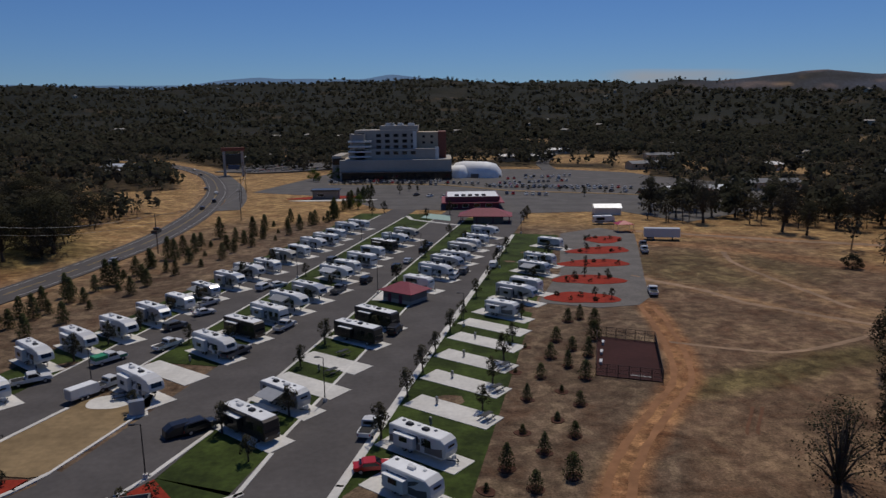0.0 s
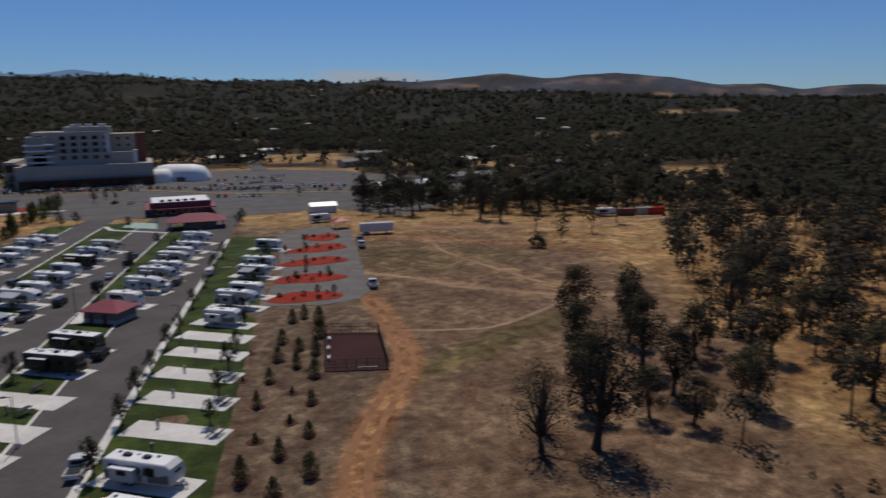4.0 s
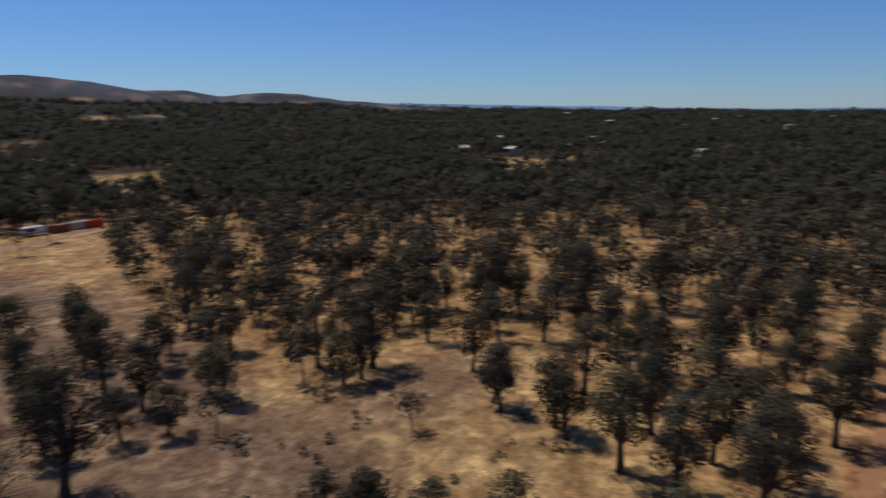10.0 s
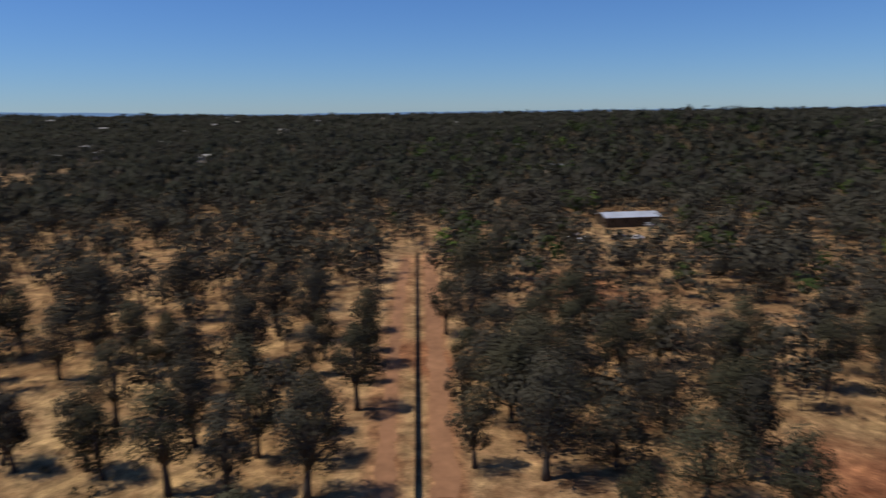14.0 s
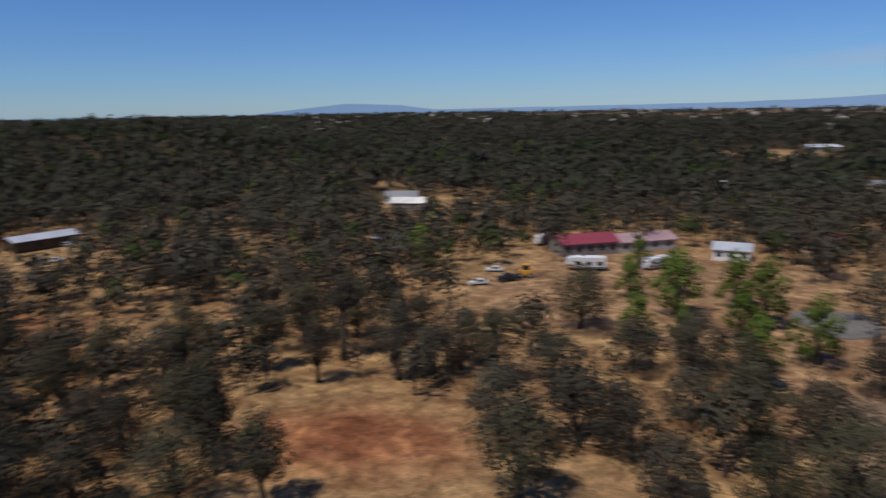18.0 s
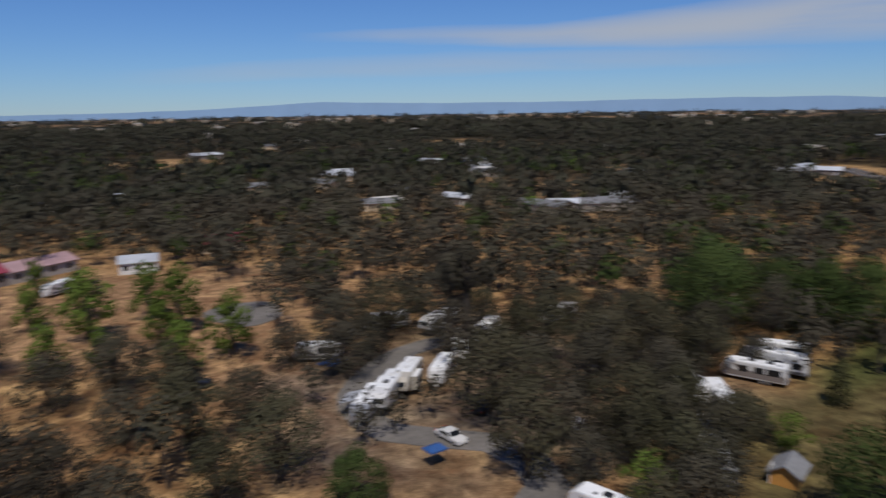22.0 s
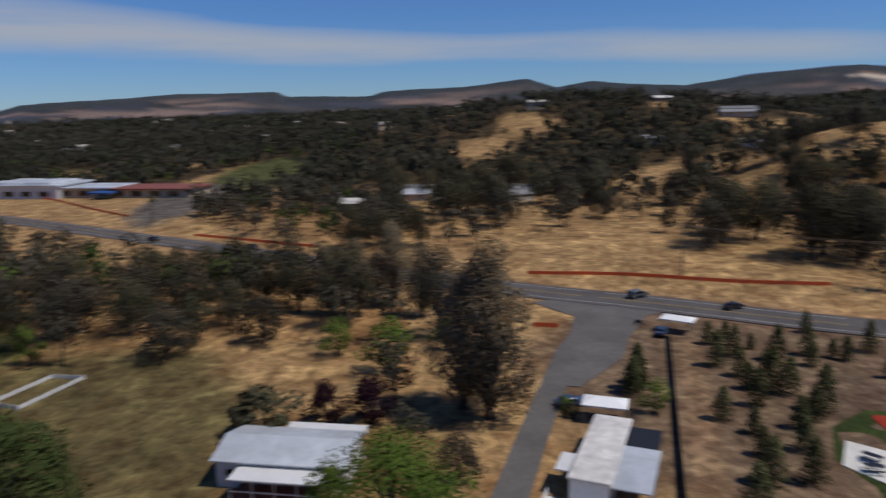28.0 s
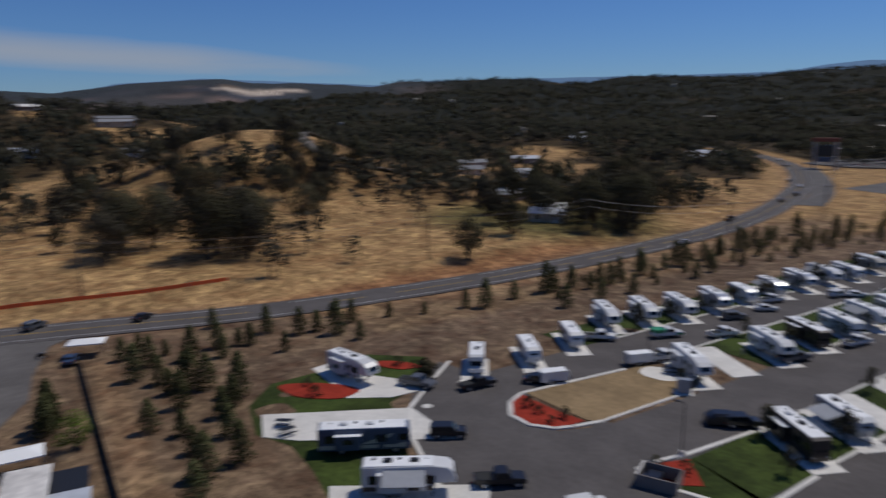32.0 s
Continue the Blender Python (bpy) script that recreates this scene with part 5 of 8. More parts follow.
ct.matrix_basis = pose(-47.4, 84.2, 0.08, 0, 0, 58) @ REAL @ Matrix.Scale(0.88, 4)
copy_thing(ct, pose(-52.2, 70.6, 0.08, 0, 0, 60))
wk = put_car("pw", -50.3, 97.6, 55)
wk["label"] = "white and green work truck loaded with racks"
part("cab_panel", Mesh().box(1.3, 2.8, -0.99, 0.99, 0.62, 1.02, 0.05), M_GREEN, wk, "bright green nose")
part("load_rack", Mesh().box(-2.9, -0.7, -1.0, 1.0, 1.12, 1.75, 0.08), M_GREEN, wk, "green load under netting")
put_car("pw", -45.6, 87.8, 62)
# ================= trees =================
def leaf_cards(centres, radii, per, size, rng, flat=0.75, droop=0.0):
    """Many small leaf sprays, set at random round the given clump centres, as four-cornered faces."""
    centres, radii = np.asarray(centres, float), np.asarray(radii, float)
    n = len(centres) * per
    c = np.repeat(centres, per, 0)
    r = np.repeat(radii, per)
    d = rng.normal(size=(n, 3))
    d /= np.linalg.norm(d, axis=1)[:, None]
    p = c + d * (r * rng.uniform(0.5, 1.0, n) ** 0.6)[:, None] * np.array([1, 1, flat])
    nrm = d + rng.normal(0, 0.3, (n, 3)) + np.array([0, 0, 0.25])
    nrm /= np.linalg.norm(nrm, axis=1)[:, None]
    a = np.cross(nrm, rng.normal(size=(n, 3)))
    a /= np.linalg.norm(a, axis=1)[:, None] + 1e-9
    b = np.cross(nrm, a)
    s = size * rng.uniform(0.55, 1.25, n)
    a *= s[:, None] * 0.5
    b *= (s * rng.uniform(0.45, 0.8, n))[:, None] * 0.5
    v = np.stack([p + 0.1 * a - b, p + a + 0.2 * b, p - 0.2 * a + b, p - a - 0.3 * b], 1).reshape(-1, 3)
    if droop:
        v[:, 2] -= droop * np.hypot(v[:, 0], v[:, 1])
    # leaves shade with the round of their clump and of the whole crown
    mid = centres.mean(0)
    out = p - mid
    out /= np.linalg.norm(out, axis=1)[:, None] + 1e-9
    soft = d * 0.7 + out * 0.8 + nrm * 0.35 + np.array([0, 0, 0.15])
    soft /= np.linalg.norm(soft, axis=1)[:, None] + 1e-9
    return v, np.repeat(soft, 4, 0)


def card_mesh(name, v, material, normals=None):
    if isinstance(v, tuple):
        v, normals = v
    n = len(v) // 4
    me = bpy.data.meshes.new(name)
    me.vertices.add(4 * n)
    me.vertices.foreach_set("co", v.astype(np.float32).ravel())
    me.loops.add(4 * n)
    me.loops.foreach_set("vertex_index", np.arange(4 * n, dtype=np.int32))
    me.polygons.add(n)
    me.polygons.foreach_set("loop_start", np.arange(0, 4 * n, 4, dtype=np.int32))
    me.polygons.foreach_set("loop_total", np.full(n, 4, dtype=np.int32))
    me.materials.append(material)
    me.update(calc_edges=True)
    if normals is not None:
        me.normals_split_custom_set_from_vertices(normals.tolist())
    return me


def broadleaf(name, label, seed, h, spread, clear, clumps, per, leaf, lm, flat=0.75, lean=0.0, bark=M_BARK, group=""):
    """A tree with a bent trunk, limbs and a ragged crown of leaf clumps."""
    rng = np.random.default_rng(seed)
    root = thing(name, label, "tree", group=group)
    m = Mesh()
    k = h / 10
    tx, ty = rng.normal(0, 0.35, 2) * k + lean * h * 0.3
    fork = (tx * 0.6, ty * 0.6, h * clear)
    m.tube([(0, 0, -0.4), (tx * 0.2, ty * 0.2, h * clear * 0.45), fork, (tx, ty, h * 0.72)], [0.46 * k, 0.33 * k, 0.27 * k, 0.08 * k], 7)
    cs, rs = [], []
    for i in range(clumps):
        t = 2 * math.pi * (i * 0.618 + rng.uniform(-0.1, 0.1))
        q = (i + 0.5) / clumps
        rad = spread * math.sqrt(max(0.06, 1 - abs(2 * q - 0.75) ** 1.6)) * rng.uniform(0.4, 1.0)
        z = h * (clear + 0.1 + (0.88 - clear) * q) + rng.normal(0, 0.03) * h
        c = (tx + rad * math.cos(t), ty + rad * math.sin(t), z)
        cs.append(c)
        rs.append(spread * rng.uniform(0.3, 0.5))
        if i % 2 == 0:
            mid = [(fork[j] * 0.55 + c[j] * 0.45) + (0.4 * k if j == 2 else rng.normal(0, 0.2)) for j in range(3)]
            m.tube([fork, mid, c], [0.17 * k, 0.1 * k, 0.03 * k], 5)
    part("trunk", m, bark, root, smooth=True)
    part("crown", card_mesh("crown", leaf_cards(cs, rs, per, leaf, rng, flat), lm), None, root)
    return root


def conifer(name, label, seed, h, spread, lm, group=""):
    """A young redwood or pine: whorls of drooping sprays on a straight stem."""
    rng = np.random.default_rng(seed)
    root = thing(name, label, "tree", group=group)
    part("trunk", Mesh().tube([(0, 0, -0.3), (0.02, 0, h * 0.5), (0, 0, h)], [0.1 * h / 5, 0.06 * h / 5, 0.015], 6), M_BARK, root, smooth=True)
    cs, rs = [], []
    for i in range(54):
        q = (i + rng.uniform(0, 1)) / 54
        rad = spread * (1 - q) ** 0.62 * min(1, 0.55 + 3 * q) * rng.uniform(0.3, 1.0) * 0.82 + 0.05
        t = i * 2.4 + rng.uniform(-0.3, 0.3)
        cs.append((rad * math.cos(t), rad * math.sin(t), h * (0.07 + 0.92 * q)))
        rs.append(0.17 * spread + 0.3 * spread * (1 - q))
    part("crown", card_mesh("crown", leaf_cards(cs, rs, 24, 0.045 * h + 0.08, rng, 0.8, 0.1), lm), None, root)
    return root


TREES = {}


def tree_kind(key, make):
    TREES[key] = [make, None]


for i in range(6):
    tree_kind("oak%d" % i, lambda i=i: broadleaf("oak_tree", "slender grey-green oak with low branches in dry grass", 20 + i, (9.5, 12.5, 8.0, 11.0, 10.0, 7.0)[i], (3.2, 4.1, 2.9, 3.6, 2.8, 2.6)[i], (0.25, 0.22, 0.2, 0.27, 0.2, 0.16)[i],
                                                     (20, 27, 18, 23, 21, 15)[i], 165, 0.31, (L_OAK, L_OAK2, L_OAK)[i % 3], 0.95, group="oaks in the dry grass"))
for i in range(4):
    tree_kind("broad%d" % i, lambda i=i: broadleaf("oak_tree", "broad spreading oak with a rounded dark grey-green crown", 40 + i, (9, 11, 8, 10)[i], (5.2, 5.8, 4.6, 4.6)[i], (0.15, 0.19, 0.13, 0.2)[i], (30, 34, 26, 28)[i], 165, 0.36,
                                                       (L_OAK2, L_OAK)[i % 2], 0.7, group="spreading oaks"))
tree_kind("bare", lambda: broadleaf("oak_tree", "half-bare grey oak with thin foliage and twisted limbs", 77, 10, 4.2, 0.16, 38, 30, 0.26, L_OAK, 0.6, group="oaks in the dry grass"))
tree_kind("green0", lambda: broadleaf("leafy_tree", "full bright green leafy tree", 61, 9, 4.6, 0.06, 36, 320, 0.3, L_GREEN, 0.8))
tree_kind("green2", lambda: broadleaf("leafy_tree", "broad bright green leafy tree beside the mobile home", 60, 9.5, 6.0, 0.1, 44, 300, 0.28, L_BRIGHT, 0.7))
tree_kind("green1", lambda: broadleaf("leafy_tree", "large dark green leafy tree with a domed crown", 62, 12, 7.0, 0.1, 44, 280, 0.34, L_GREEN, 0.72))
tree_kind("lime0", lambda: broadleaf("fruit_tree", "small lime-green orchard tree on bare dirt", 63, 6.5, 2.5, 0.08, 18, 92, 0.36, L_LIME, 0.95))
tree_kind("lime1", lambda: broadleaf("fruit_tree", "small lime-green tree with a loose crown", 64, 5.5, 2.8, 0.12, 16, 84, 0.36, L_LIME, 0.8))
tree_kind("purple", lambda: broadleaf("plum_tree", "dark purple-leaved plum tree", 65, 5.0, 2.6, 0.06, 20, 110, 0.36, L_PURPLE, 0.8))
tree_kind("euca", lambda: broadleaf("eucalyptus_tree", "tall shaggy rust-green eucalyptus by the access road", 66, 21, 5.4, 0.06, 60, 190, 0.42, L_RUST, 1.1))
tree_kind("young", lambda: broadleaf("young_tree", "young narrow shade tree planted by a camper site", 67, 3.6, 1.05, 0.26, 15, 60, 0.2, L_OAK, 1.1, group="young trees on the sites"))
tree_kind("bush", lambda: broadleaf("bush", "low rounded dark green bush", 68, 2.6, 1.9, 0.02, 16, 96, 0.3, L_OAK, 0.7))
tree_kind("shrub", lambda: broadleaf("shrub", "small dry shrub with sparse leaves", 69, 0.9, 0.6, 0.05, 6, 22, 0.2, L_OAK, 0.7, group="small shrubs"))
for i in range(3):
    tree_kind("con%d" % i, lambda i=i: conifer("redwood_tree", "young dark green redwood planted on bare soil", 80 + i, (4.6, 3.6, 5.4)[i], (1.75, 1.6, 1.9)[i], L_CON, "young redwoods planted in rows"))
tree_kind("bushy", lambda: conifer("redwood_tree", "bushy young redwood planted in a mulch ring", 84, 3.1, 1.7, L_CON, "young redwoods planted in rows"))
tree_kind("sapling", lambda: conifer("redwood_sapling", "small sparse redwood sapling on bare soil", 90, 1.9, 0.95, L_CON, "young redwoods planted in rows"))
tree_kind("pine", lambda: broadleaf("pine_tree", "tall grey pine with a bare trunk and high crown", 71, 15, 3.4, 0.58, 20, 150, 0.34, L_OAK2, 0.6))
tree_kind("cypress", lambda: conifer("cypress_tree", "tall narrow dark cypress", 91, 13, 1.6, L_CON))


TAKEN = []


def put_tree(key, x, y, s=1.0, turn=0.0, sink=0.0):
    TAKEN.append((x, y))
    m = pose(x, y, tall(x, y) - sink, 0, 0, turn) @ Matrix.Scale(s, 4)
    rec = TREES[key]
    if rec[1] is None:
        rec[1] = rec[0]()
        rec[1].matrix_basis = m
        return rec[1]
    ob = copy_thing(rec[1], Matrix())
    ob.matrix_basis = m
    return ob


rt = random.Random(5)
for i, (x, y) in enumerate(((37.5, 38.5), (38.5, 33.8), (45.4, 31), (46.4, 27.8), (39.8, 30.8), (45.7, 26.6), (48.9, 22.6), (50.2, 16.3))):
    put_tree("oak%d" % (5, 2)[i % 2], x, y, .72 + .06 * (i % 3), i * 61)
# ---- the oak grove east of the field, tree by tree: x, y, kind, size ----
GROVE = [(35.7, 59, "bare", 1.0), (41.2, 57.1, "oak1", 1.1), (60.7, 91, "oak3", 1.05), (51.5, 61.2, "oak2", .8), (54.8, 57.6, "oak5", .9), (64.5, 57.7, "oak0", .85), (65.9, 61.5, "oak5", .9), (79, 53.8, "oak3", .9), (74.9, 47.1, "oak2", .95),
         (77.5, 46, "oak4", .85), (81.7, 46.5, "oak1", 1.0), (111.5, 59.7, "oak0", 1), (109.5, 51.4, "oak2", 1), (113, 48.6, "oak4", .8), (113.6, 41, "oak1", 1), (72.8, 93.5, "oak0", 1), (58.3, 65.1, "oak4", .9), (60.7, 74, "oak3", 1)]
GROVE += [(85.6, 83, "oak1", .9), (93.7, 76.4, "oak0", .9), (98, 92.8, "oak3", 1), (46, 66, "oak0", 1.0), (38.6, 63.5, "bare", .85), (74.5, 25.3, "oak4", .85), (70.3, 16.3, "oak2", .95), (65.2, 9.7, "oak3", 1), (112.2, 42.9, "oak5", 1), (114.6, 35.5, "oak0", 1),
          (110.6, 52.6, "oak5", 1.1), (122.4, 25.4, "oak1", 1), (126, 12.5, "oak1", .95), (94.7, 12, "oak0", .9), (76.6, 26.9, "oak2", .9), (72.7, 18.2, "oak0", .9), (63.7, 4.4, "oak4", 1)]
GROVE += [(60.7, -2.8, "oak1", .95), (81, 2.4, "oak0", 1), (89.4, 9.3, "oak4", 1), (83, 17.2, "oak3", .95), (79.3, -10.2, "oak3", .95), (94.5, -14, "oak0", 1), (68, -4, "oak2", 1), (53, 3, "oak5", .9), (75, 8, "oak1", .8),
          (100, 2, "oak3", .9), (108, -8, "oak1", .9), (50, 71, "oak2", .9), (55, 82, "oak0", .9), (66, 84, "oak4", 1.0), (70, 74, "oak2", 1), (80, 70, "oak0", .9), (84, 62, "oak5", 1), (54, 47, "shrub", 1.4), (60, 40, "shrub", 1.2)]
for x, y, k, s in GROVE:
    put_tree(k, x, y, s, rt.uniform(0, 360))
for i, (x, y) in enumerate(((82.6, 252.9), (84.1, 226.1), (79, 238), (92, 240), (99.3, 238.5), (101.2, 208.4), (105.4, 202), (111, 226), (120.7, 214.3), (125.5, 211), (133.1, 207.2), (138, 220), (142.9, 204.9), (150, 213), (159.1, 206.7),
                           (168, 214), (179.7, 207), (200, 207), (112, 240), (130, 236), (146, 232), (90, 256), (104, 258), (120, 256), (162, 230), (74, 250))):
    put_tree("oak%d" % (0, 1, 3, 1)[i % 4], x, y, 0.85 + 0.3 * (i * 37 % 10) / 10, i * 47)
# ---- beyond the long fence: broader oaks ----
SOUTH = [(70.9, -26.7, "broad3", .95), (92, -32.6, "broad0", .9), (57.8, -25.4, "oak1", 1), (58.1, -33, "broad2", .85), (78, -44.9, "broad3", .9), (100, -47.4, "broad1", .9), (61.9, -19.5, "oak0", .85), (63.5, -42, "broad0", .8),
         (76.3, -57.5, "broad2", .95), (56, -46.2, "oak3", 1), (129.7, -41, "broad1", 1), (137.5, -49, "oak1", 1), (50.2, -73.6, "oak1", .85), (44.7, -80.4, "broad0", .9), (23.1, -66.8, "broad2", 1)]
SOUTH += [(71.6, -79.8, "broad1", .9), (68.3, -67.8, "oak0", 1), (75, -59.5, "oak2", 1), (52.2, -44.3, "oak4", 1.05), (43.8, -42.2, "oak0", .95), (24.2, -54, "broad3", .95), (46.2, -76, "broad2", .9), (38.2, -77.6, "oak3", .95), (31, -79.7, "broad0", .85),
          (23.8, -90.4, "broad2", .9), (17.3, -94.7, "broad0", .9), (6.8, -72.2, "broad3", 1), (-1.6, -65, "broad1", .85), (36.8, -106, "broad1", .9), (12, -60, "broad2", .8)]
SOUTH += [(-25.8, -70.2, "broad1", 1), (-24.6, -58, "broad3", .95), (-39.5, -73.5, "broad0", .95), (-36.9, -60.7, "broad1", .85), (-46.4, -65.6, "broad2", .9), (-28, -94.4, "broad0", 1), (-56, -74, "broad3", .9),
          (-52.6, -82, "broad1", .95), (-12, -90, "broad0", .9), (-40, -88, "broad3", .95), (-8, -58, "green0", .6), (-33, -50, "lime1", .9), (-44, -56, "broad2", .75), (-64, -84, "broad0", .8), (-20, -104, "broad1", .9)]
SOUTH += [(1, -78, "broad0", .8), (14, -78, "broad2", .8), (4, -61, "broad3", .7), (17, -66, "broad0", .75), (10, -88, "broad3", .8), (-38, -52, "broad3", .7), (-41, -60, "broad0", .75), (-35.5, -56.5, "broad1", .7), (-32, -64, "broad2", .8), (-44.5, -62.5, "broad3", .75), (-48, -71.5, "broad0", .8), (-29, -54.5, "broad0", .65), (-52, -77, "broad1", .8), (-34, -78, "broad2", .9),
          (-59, -79, "broad2", .85), (-44, -79, "broad1", .9), (-40, -49.5, "broad2", .75), (-35.4, -46.8, "broad0", .7), (-46.4, -56, "broad1", .65), (-31, -45.6, "broad3", .6)]
for x, y, k, s in SOUTH:
    put_tree(k, x, y, s, rt.uniform(0, 360))
for x, y, s in ((35.8, -129, .85), (25.5, -121.5, 1.25), (26.5, -104, .9), (20.9, -104.3, .7), (17.3, -130, 1.1), (11.1, -121.8, 1.25), (8.7, -99.5, .9), (2.7, -105.4, 1.1), (40.7, -154.6, .8), (30, -136, .8), (13, -112, .8)):
    put_tree("lime0", x, y, s * 1.35, rt.uniform(0, 360))
WESTERN = [(-51, -39.6, "green0", 1.25), (-72, -92, "green1", 1.0), (-80, -88, "green1", .95), (-76, -98, "green1", 1.1), (-90, -80, "green0", 1.3), (-86, -85, "green0", 1.2), (-66.6, -62.3, "con2", 1.1), (-52.2, -54.5, "lime1", .8), (-50.5, -59.5, "bush", 1.6), (-93.4, -66, "lime0", .9), (-76.8, 1.2, "euca", .95), (-79.5, -2, "euca", .8),
           (-91.2, -12.4, "lime1", 1.35), (-98, -21, "lime1", 1.0), (-96.6, -46.6, "broad2", 1), (-72, -24, "bush", 2.1), (-75, -17.8, "purple", .95), (-75.1, -12.7, "purple", 1.05), (-61.5, -2.2, "broad2", .6), (-50.6, -7.2, "green2", 1.05), (-55.5, -13.2, "lime0", .8)]
WESTERN += [(-85.6, 20.0, "con2", 1.15), (-84, 19.2, "con0", 1.1), (-87.6, 20.6, "con1", 1.2), (-78, 20.5, "lime1", .75), (-179, 62, "broad1", 1.4), (-174, 57, "broad0", 1.3), (-158, 75, "broad1", 1.5), (-164, 80, "broad3", 1.5), (-152, 82, "broad0", 1.4), (-160, 88, "broad1", 1.4), (-195, 52, "oak2", .8), (-172, 90, "broad0", 1.5), (-183, 72, "broad1", 1.4), (-190, 66, "broad3", 1.4),
            (-118.5, -21, "euca", .62), (-125, -15.6, "euca", .7), (-119.5, -26.5, "euca", .55), (-118.4, -10, "euca", .6), (-143, -40, "oak1", 1.1), (-100.6, -4.8, "lime1", .9), (-112, -22, "oak3", 1.25), (-106, -6, "oak1", 1.15), (-104, -34, "broad2", .9)]
for x, y, k, s in WESTERN:
    put_tree(k, x, y, s, rt.uniform(0, 360))
for x, y in ((-116, -50), (-108, -58), (-122, -62), (-112, -70), (-126, -40), (-100, -72), (-118, -84), (-134, -55), (-128, -20), (-135, -30)):
    put_tree("broad%d" % rt.randrange(4), x, y, rt.uniform(.75, 1.0), rt.uniform(0, 360))
for x, y, s in ((-27.7, -94.8, 1.0), (-29.8, -93.2, 1.08), (61.5, -76.6, .8)):
    put_tree("pine", x, y, s, x * 9)
# ---- more oaks close by, wherever there is room ----
rs = random.Random(31)
for _ in range(1500):
    az, r = rs.uniform(62, 222), rs.uniform(50, 112)
    x, y = polar(az, r)
    if rs.random() > wooded(np.array([x]), np.array([y]))[0] or min(math.hypot(x - a, y - b) for a, b in TAKEN) < (6.5 if az > 115 else 5.8 if az > 80 else 6.6):
        continue
    if math.hypot(x - 46, y + 56) < 17 or math.hypot(x - 63, y - 36) < 22 or (az > 178 and r < 92) or (az < 78 and r < 75):
        continue
    if 125 < az < 178 and rs.random() < 0.72 or (152 < az < 182 and r > 76):
        continue
    put_tree(("broad%d" % rs.randrange(4)) if az > 108 and rs.random() < 0.7 else "oak%d" % rs.randrange(6), x, y, rs.uniform(.6, .95), rs.uniform(0, 360))
# ---- clumps across the highway ----
for x, y, s in ((-133, 176, 1.1), (-142, 182, 1.2), (-128, 190, 1.1), (-150, 196, 1.2), (-138, 204, 1.15), (-125, 212, 1.1), (-118, 226, 1.0), (-145, 222, 1.1), (-113, 118, 1.0), (-125, 148, 1.0), (-140, 160, 1.1),
                (-155, 172, 1), (-160, 210, 1.2), (-170, 188, 1.1), (-130, 238, 1.1), (-150, 248, 1.2), (-185, 120, 1.1), (-200, 135, 1.2), (-192, 105, 1.0), (-215, 150, 1.1), (-205, 85, 1.15)):
    put_tree("broad%d" % rt.randrange(4), x, y, s, rt.uniform(0, 360))
rb = random.Random(12)
for a0, a1, r0, r1, n in ((262, 281, 205, 330, 40), (258, 266, 165, 205, 12), (283, 297, 240, 330, 12), (297, 309, 255, 330, 12), (236, 261, 108, 162, 44), (318, 331, 195, 320, 40)):
    for _ in range(n):
        x, y = polar(rb.uniform(a0, a1), rb.uniform(r0, r1))
        if min(math.hypot(x - a, y - b) for a, b in TAKEN) > 6.5 and off_line(HIGHWAY, np.array([x]), np.array([y]))[0] > 15:
            put_tree("broad%d" % rb.randrange(4), x, y, rb.uniform(.85, 1.3) * (1.1 if r0 > 180 else .95 if r0 > 150 else .8), rb.uniform(0, 360))
# ---- young redwoods: east belt, west belt along the highway, south-west corner ----
BELT_E = [(5.9, 64.7, 1), (12.3, 63.4, 1), (8.3, 60.9, .8), (3.6, 60.5, .5), (10.2, 68.4, .8), (8.4, 72.9, .6), (12.8, 76.4, .6), (14.1, 72.3, .7), (10, 82.3, .75), (14.7, 84.8, .5), (16.3, 80.8, .7), (12.7, 89.8, .8), (17.1, 94, .85), (18.7, 89.6, 1),
          (15.2, 97.6, .9), (19, 101.2, .8), (20.9, 98.6, 1), (17.2, 105.3, .9), (20.9, 115.9, .9), (23.4, 106.5, 1.2), (23.2, 117.4, .9), (25, 114, 1.1), (9.5, 91.5, .4), (12, 102, .4)]
for i, (x, y, s) in enumerate(BELT_E):
    put_tree("sapling" if s < .65 else "bushy" if i % 4 else "con0", x, y, s * (1.0 if s < .65 else .85 if i % 4 else .64), i * 77)
    structure("mulch_ring", Mesh().poly(blob(x, y, 0.95, 0.85, i * 40, 200 + i, 14, 0.08), -0.05, 0.06 + max(0, tall(x, y))), M_DARKMULCH, "dark mulch ring round a young redwood", "mulch")
BELT_SW = [(-76.5, 27.7, .9), (-72.9, 29.9, .9), (-93.8, 32.7, 1), (-103.4, 34.5, .8), (-85.7, 34, 1), (-85.8, 36.9, 1.1), (-109, 51.6, .8), (-91.7, 38.5, .9), (-96.1, 41.8, 1), (-93.9, 45.6, .8), (-96.2, 51.4, 1), (-99.7, 56.4, .9), (-84, 38.3, 1.1),
           (-74.4, 35.5, 1.1), (-79, 40.2, 1.1), (-62.2, 27.5, 1.1), (-69.1, 33.6, 1.1), (-62.4, 31.5, .9), (-58, 24.5, 1), (-106, 38, .8), (-80.5, 33.2, .9), (-76.5, 38, .9), (-68, 29, .9), (-98, 36.5, .9), (-90, 34.5, .9), (-101, 40, .7)]
for i, (x, y, s) in enumerate(BELT_SW):
    put_tree("con%d" % (i % 3), x, y, s, i * 71)
